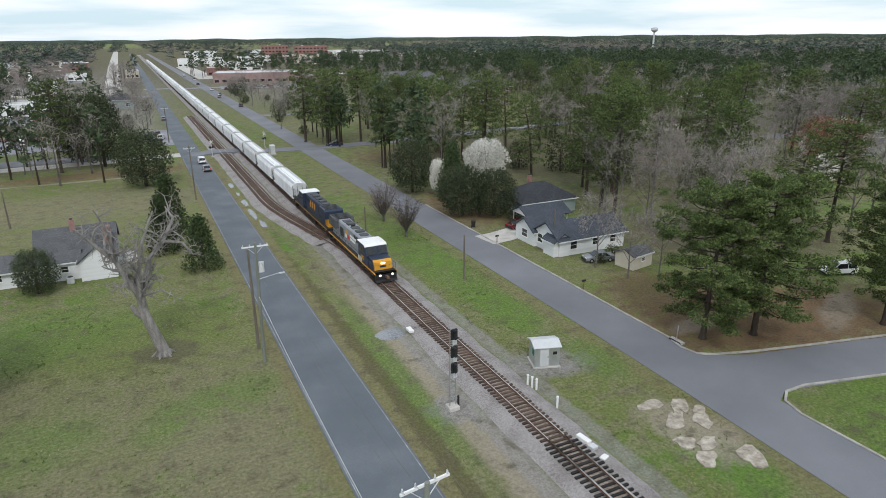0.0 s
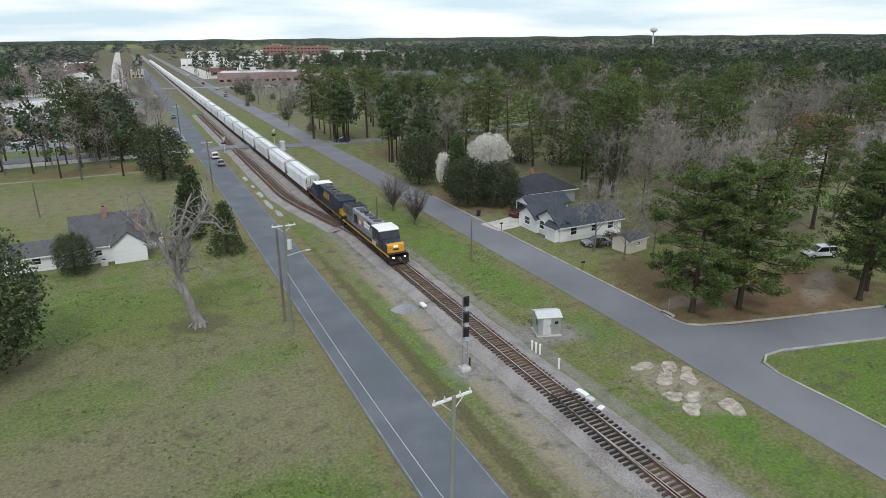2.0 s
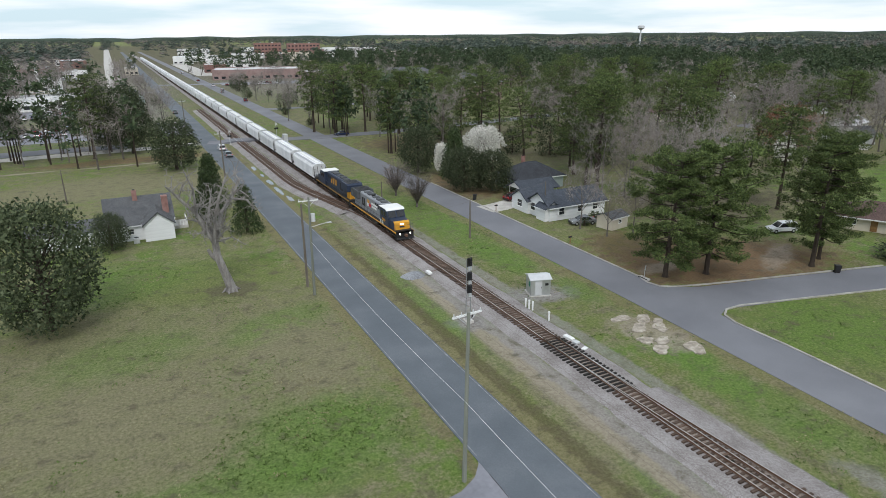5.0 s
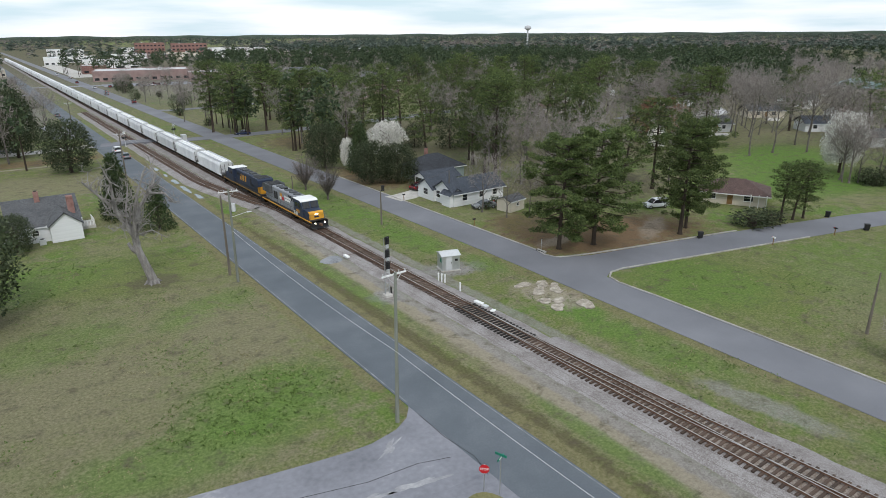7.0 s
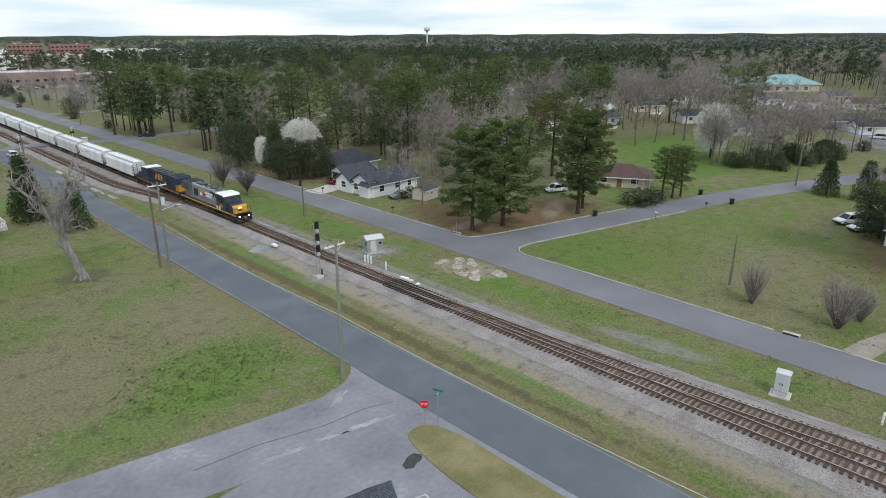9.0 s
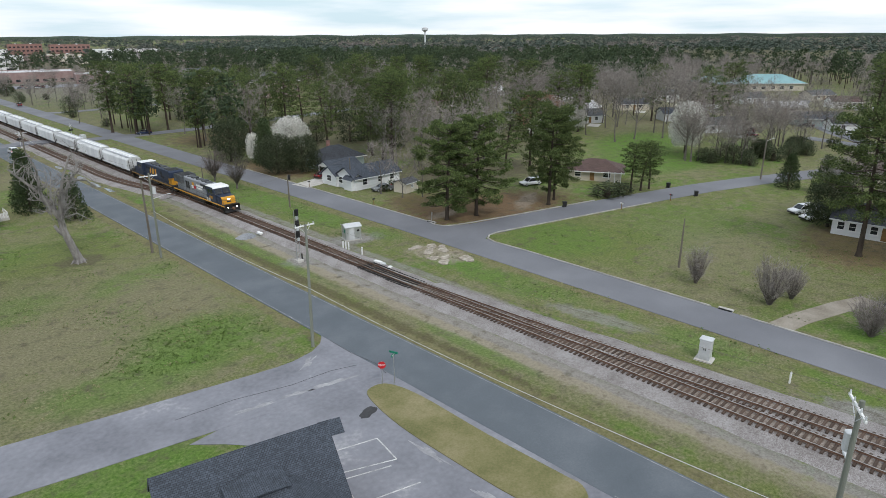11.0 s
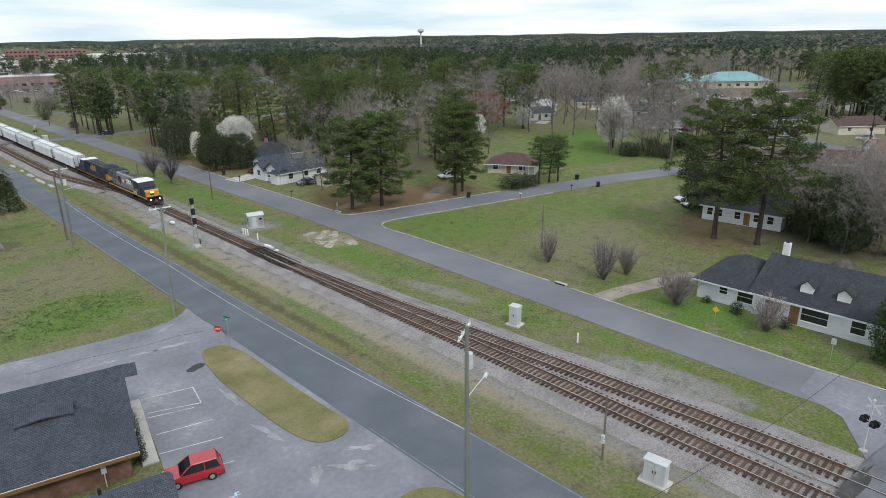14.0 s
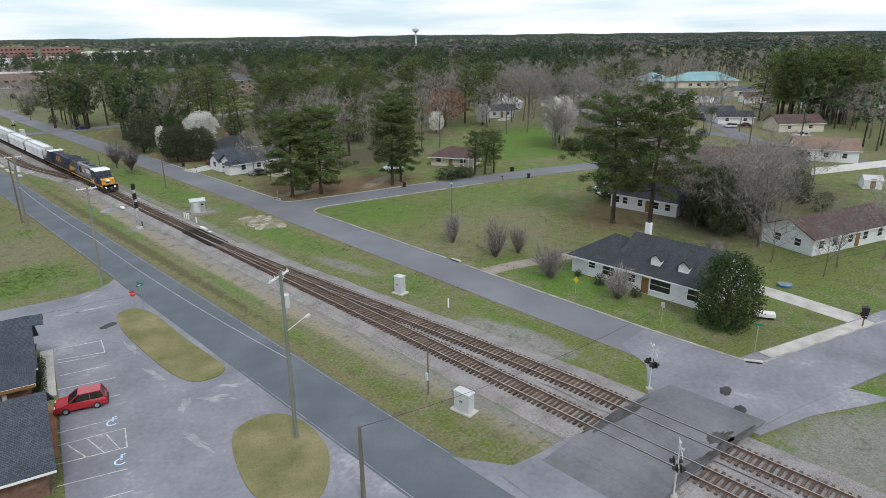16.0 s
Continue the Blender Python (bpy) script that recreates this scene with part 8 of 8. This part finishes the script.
of2, wo2, ro2 = house("brown brick office wing with dark shingle roof", -38.2, 2.6, -13.4, 10.6, 9.4, 2.8, 3.0, "gable", BRICK, SHINGLE_BLUE, [("r", 2.2, 0.9, 1.2, 1.3), ("r", -2.2, 0.9, 1.2, 1.3)], ("b", 1.5), [], 0.75, category="office", name="office_building")
part("roof_vent", Mesh().tube((2.0, 2.6, 3.5), (2.0, 2.6, 4.6), 0.1, 0.1, 8), BLACK, ro2)
ml = at("meter_box", "grey electric meter on the brick wall", "meter box", -33.9, 11.1, -13.4)
part("case", Mesh().box(0, 0, 1.2, 0.35, 0.2, 0.6, ch=0.03), ALU, ml)
part("conduit", Mesh().tube((0, 0, 0), (0, 0, 1.2), 0.04, 0.04, 6), ALU, ml)
surface("office_walk", Mesh().prism([(-29.0, 21.7), (-27.9, 21.4), (-30.1, 11.2), (-31.2, 11.5)], 0.0, 0.12), CONCRETE, "pale concrete walk beside the office", "pavement")
surface("mulch_bed", Mesh().prism([(-31.4, 9.5), (-30.6, 9.3), (-32.6, 1.0), (-34.0, 1.4)], 0.0, 0.09), mat("red_mulch", (0.2, 0.08, 0.045), (0.32, 0.15, 0.09), fine=8, bump=0.5), "red mulch bed beside the office", "flower bed")
for i in range(6):
    plant("shrub", -29.7 - 0.27 * i, 18.6 - 1.25 * i, 0.5, "clipped dark shrub by the brick wall", sx=0.9, group="clipped shrubs by the office")
for i in range(3):
    plant("shrub", -32.0 - 0.5 * i, 8.0 - 2.4 * i, 0.42, "clipped dark shrub in the mulch", sx=0.9, group="clipped shrubs by the office")


def paint(a, b, w=0.11, m=LINE):
    surface("parking_line", ribbon([a, b], w, 0.044, 0.006), m, "faded white parking line", "road marking")


for a, b in (((-27.8, 21.3), (-23.6, 20.0)), ((-23.6, 20.0), (-24.2, 16.9)), ((-24.2, 16.9), (-28.2, 18.6)), ((-28.5, 17.9), (-25.0, 16.6)), ((-28.9, 14.9), (-24.7, 13.7)), ((-29.8, 12.2), (-25.2, 10.7)), ((-30.4, 8.6), (-26.0, 7.2)), ((-31.8, 4.7), (-27.4, 3.4)), ((-32.3, 2.8), (-27.5, 1.4)), ((-27.5, 1.4), (-28.3, -1.4)),
             ((-32.9, 0.2), (-28.3, -1.4)), ((-31.6, 2.4), (-31.0, -0.5)), ((-30.2, 2.0), (-29.8, -1.0)), ((-28.9, 1.7), (-28.8, -1.2)), ((-33.6, -2.6), (-29.2, -4.2)), ((-34.2, -5.4), (-29.8, -7.0))):
    paint(a, b)
for cx, cy in ((-28.0, 3.0), (-29.3, -2.9)):
    pts = [(cx + 0.4 * math.cos(i * 0.5 + 0.8), cy + 0.4 * math.sin(i * 0.5 + 0.8)) for i in range(10)]
    mm = ribbon(pts, 0.14, 0.046, 0.006)
    mm.add(ribbon([(cx + 0.1, cy + 0.1), (cx + 0.35, cy + 0.8), (cx + 0.6, cy + 0.7)], 0.16, 0.046, 0.006).v, ribbon([(0, 0), (1, 0), (1, 1)], 0.1, 0.046).f)
    surface("accessible_bay_mark", mm, LINEBLUE, "white and blue accessible parking symbol", "road marking")

# ---- town and distance ----


def block(label, x, y, turn, w, d, h, wall_m, rows=1, cols=6, roof_m=None, name="town_building", parapet=0.6):
    t = thing(name, x, y, 0, turn, label, "building")
    wl_ = part("wall", Mesh().box(0, 0, 0, w, d, h), wall_m, t)
    part("roof", Mesh().box(0, 0, h, w - 0.8, d - 0.8, 0.15), roof_m or FLATROOF, t)
    pp_ = Mesh()
    for s in (-1, 1):
        pp_.box(0, s * (d / 2 - 0.2), h, w, 0.4, parapet).box(s * (w / 2 - 0.2), 0, h, 0.4, d - 0.8, parapet)
    part("parapet", pp_, wall_m, t)
    part("roof_unit", Mesh().box(w * 0.2, d * 0.1, h + 0.15, 2.5, 2.0, 1.4, ch=0.1), ALU, t)
    part("roof_unit", Mesh().box(-w * 0.25, -d * 0.15, h + 0.15, 2.0, 2.0, 1.1, ch=0.1), ALU, t)
    for r in range(rows):
        for c in range(cols):
            zz, ox = h / rows * r + 0.9, (c + 0.5) / cols * w - w / 2
            part("window", Mesh().box(ox, -d / 2 - 0.02, zz, w / cols * 0.55, 0.08, min(1.6, h / rows * 0.5)), GLASS, wl_)
    if w < 90:
        for r in range(rows):
            for c in range(max(2, cols // 2)):
                zz, oy = h / rows * r + 0.9, (c + 0.5) / max(2, cols // 2) * d - d / 2
                part("window", Mesh().box(-w / 2 - 0.02, oy, zz, 0.08, d / max(2, cols // 2) * 0.5, min(1.6, h / rows * 0.5)), GLASS, wl_)
    return t


block("long low brick building with a pale flat roof", 62, 512, -12, 62, 40, 6.5, PINKBRICK, 1, 12)
block("brick building wing with a pale flat roof", 98, 468, -12, 30, 26, 5.5, PINKBRICK, 1, 6)
block("large red brick building with flat roof", 172, 985, -10, 38, 26, 19, REDBRICK, 4, 8)
block("large red brick building with flat roof", 218, 960, -10, 46, 26, 18, REDBRICK, 4, 9)
block("white commercial building with flat roof", 262, 900, -10, 50, 26, 11, WHITE, 2, 8)
block("white commercial building with flat roof", 120, 860, -10, 40, 26, 8, WHITE, 1, 8)
block("red brick shop with white roof", -88, 606, 10, 34, 24, 7, REDBRICK, 1, 5)
block("white low commercial building", -128, 640, 8, 40, 22, 6, WHITE, 1, 6)
block("white low commercial building", -66, 340, 5, 26, 12, 4, WHITE, 1, 6)
house("dark blue-grey shop with a hip roof", -31, 355, 0, 13, 12, 4.2, 2.5, "hip", GREYSIDING, SHINGLE, [("f", -3, 1, 1.6, 1.6), ("f", 3, 1, 1.6, 1.6)], category="building", name="town_building")
house("grey roofed bandstand among trees", -52, 330, 0, 9, 9, 3.2, 2.2, "hip", WHITE, SHINGLE_GREY, [], category="building", name="town_building")
block("tan commercial building with flat roof", 70, 700, -8, 30, 24, 6, CREAM, 1, 6)
block("red brick shop with flat roof", 46, 620, -5, 18, 30, 6, REDBRICK, 1, 3)
block("white warehouse with flat roof", 40, 830, -5, 22, 50, 7, WHITE, 1, 4)
block("brick shop row along the town street", -72, 800, 3, 24, 60, 7, REDBRICK, 1, 4)
block("white shop row along the town street", -76, 480, 3, 20, 30, 5, WHITE, 1, 4)
block("white shop row along the town street", -150, 760, 3, 50, 30, 7, WHITE, 1, 6)
block("cream shop beside the railway", -22, 620, 0, 10, 30, 5, CREAM, 1, 3)
block("white building far in town", 340, 1050, -15, 60, 26, 9, WHITE, 2, 8)
block("white building far in town", 90, 1180, -5, 50, 26, 9, WHITE, 2, 8)
block("pale building far in town", 480, 900, -25, 60, 26, 8, WHITE, 1, 8)
for i, (ax, ay, tu, ww) in enumerate(((113, 352, -8, 40), (96, 318, -8, 16), (117, 286, -14, 36))):
    house("faded brick apartment house with grey hip roofs", ax, ay, tu, ww, 15, 8.6, 3.8, "hip", PINKBRICK, SHINGLE_GREY,
          [("f", -ww / 2 + 2.4 + 4.0 * c, 1.0 + 2.8 * r, 1.3, 1.5) for r in range(3) for c in range(int(ww // 4))] + [("l", -4 + 4 * c, 1.0 + 2.8 * r, 1.2, 1.4) for r in range(3) for c in range(3)], None, [], 0.6, category="apartments", name="apartment_house")
sp = at("church_spire", "white pointed steeple among shops", "steeple", -78, 470)
part("tower", Mesh().box(0, 0, 0, 3, 3, 7), WHITE, sp)
part("spire", Mesh().tube((0, 0, 7), (0, 0, 15), 2.0, 0.05, 4), WHITE, sp)
wt = at("water_tower", "pale water tower above the forest", "water tower", 929, 1025)
part("stem", Mesh().tube((0, 0, 0), (0, 0, 34), 2.2, 1.4, 14), ALU, wt)
part("tank", Mesh().tube((0, 0, 33), (0, 0, 37), 2.0, 7.0, 20).tube((0, 0, 37), (0, 0, 41), 7.0, 6.6, 20).tube((0, 0, 41), (0, 0, 43.5), 6.6, 1.0, 20), ALU, wt)

# more of the town beyond the far crossing
rnd = random.Random(31)
for i in range(44):
    x, y = rnd.uniform(-330, -66), rnd.uniform(300, 950)
    block(rnd.choice(("white low building among bare trees", "pale shop building with flat roof", "cream low building in town")), x, y, rnd.uniform(-6, 12), rnd.uniform(14, 34), rnd.uniform(10, 18), rnd.uniform(3.6, 6), rnd.choice((WHITE, CREAM, PINKBRICK, WHITE)), 1, 4)
for i in range(14):
    x, y = rnd.uniform(60, 420), rnd.uniform(640, 1300)
    block("pale low building in the far town", x, y, rnd.uniform(-14, 4), rnd.uniform(24, 50), rnd.uniform(14, 24), rnd.uniform(5, 9), rnd.choice((WHITE, CREAM, PINKBRICK)), 1, 4)
surface("town_lot", Mesh().prism([(-120, 560), (-55, 560), (-55, 590), (-120, 590)], 0.0, 0.05), ASPHALT_OLD, "pale parking lot in town", "parking lot")
surface("town_cross_street", ribbon([(-200, 425), (-60, 418), (-14, 412)], 9, 0.047), ASPHALT_OLD, "pale cross street in town")
surface("town_cross_street", ribbon([(-18, 470), (6, 466), (20, 462), (110, 446)], 8, 0.047), ASPHALT_OLD, "pale cross street in town")
surface("town_lot", Mesh().prism([(-104, 232), (-38, 230), (-38, 262), (-104, 266)], 0.0, 0.046), ASPHALT_OLD, "pale parking lot beyond the trees", "parking lot")
surface("town_lot", Mesh().prism([(-84, 304), (-36, 304), (-36, 332), (-84, 332)], 0.0, 0.05), ASPHALT_OLD, "pale parking lot in town", "parking lot")
surface("town_lot", Mesh().prism([(26, 445), (76, 436), (80, 462), (28, 470)], 0.0, 0.05), ASPHALT_OLD, "pale parking lot in town", "parking lot")
surface("town_lot", Mesh().prism([(24, 560), (40, 560), (40, 800), (24, 800)], 0.0, 0.05), CONCRETE, "pale paved strip in town", "parking lot")

# houses of the neighbourhood beyond the creek
for i, (x, y, tu) in enumerate(SUBURB):
    rm = (SHINGLE_GREY, FLATROOF, SHINGLE_BLUE, SHINGLE_RED)[i % 4]
    house(("white house with a grey roof among bare trees", "white house with a pale metal roof", "white house with a blue-grey roof among trees", "white house with a brown roof among trees")[i % 4], x, y, tu, 11 + (i * 7) % 6, 8, 2.8, 1.9, "gable", (SIDING, WHITE, CREAM)[i % 3], rm, [("f", -3, 1, 1.1, 1.2), ("f", 2.5, 1, 1.1, 1.2)], ("f", 0))
    surface("yard_drive", ribbon([(x - 9, y - 9), (x - 2, y - 6)], 4, 0.05), CONCRETE, "pale concrete drive before a house", "driveway")
    if i % 2:
        car(x - 6, y - 8, 40, (WHITECAR, GREYCAR, DARKRED)[i % 3], "car parked before a house", "suv", group="parked cars")
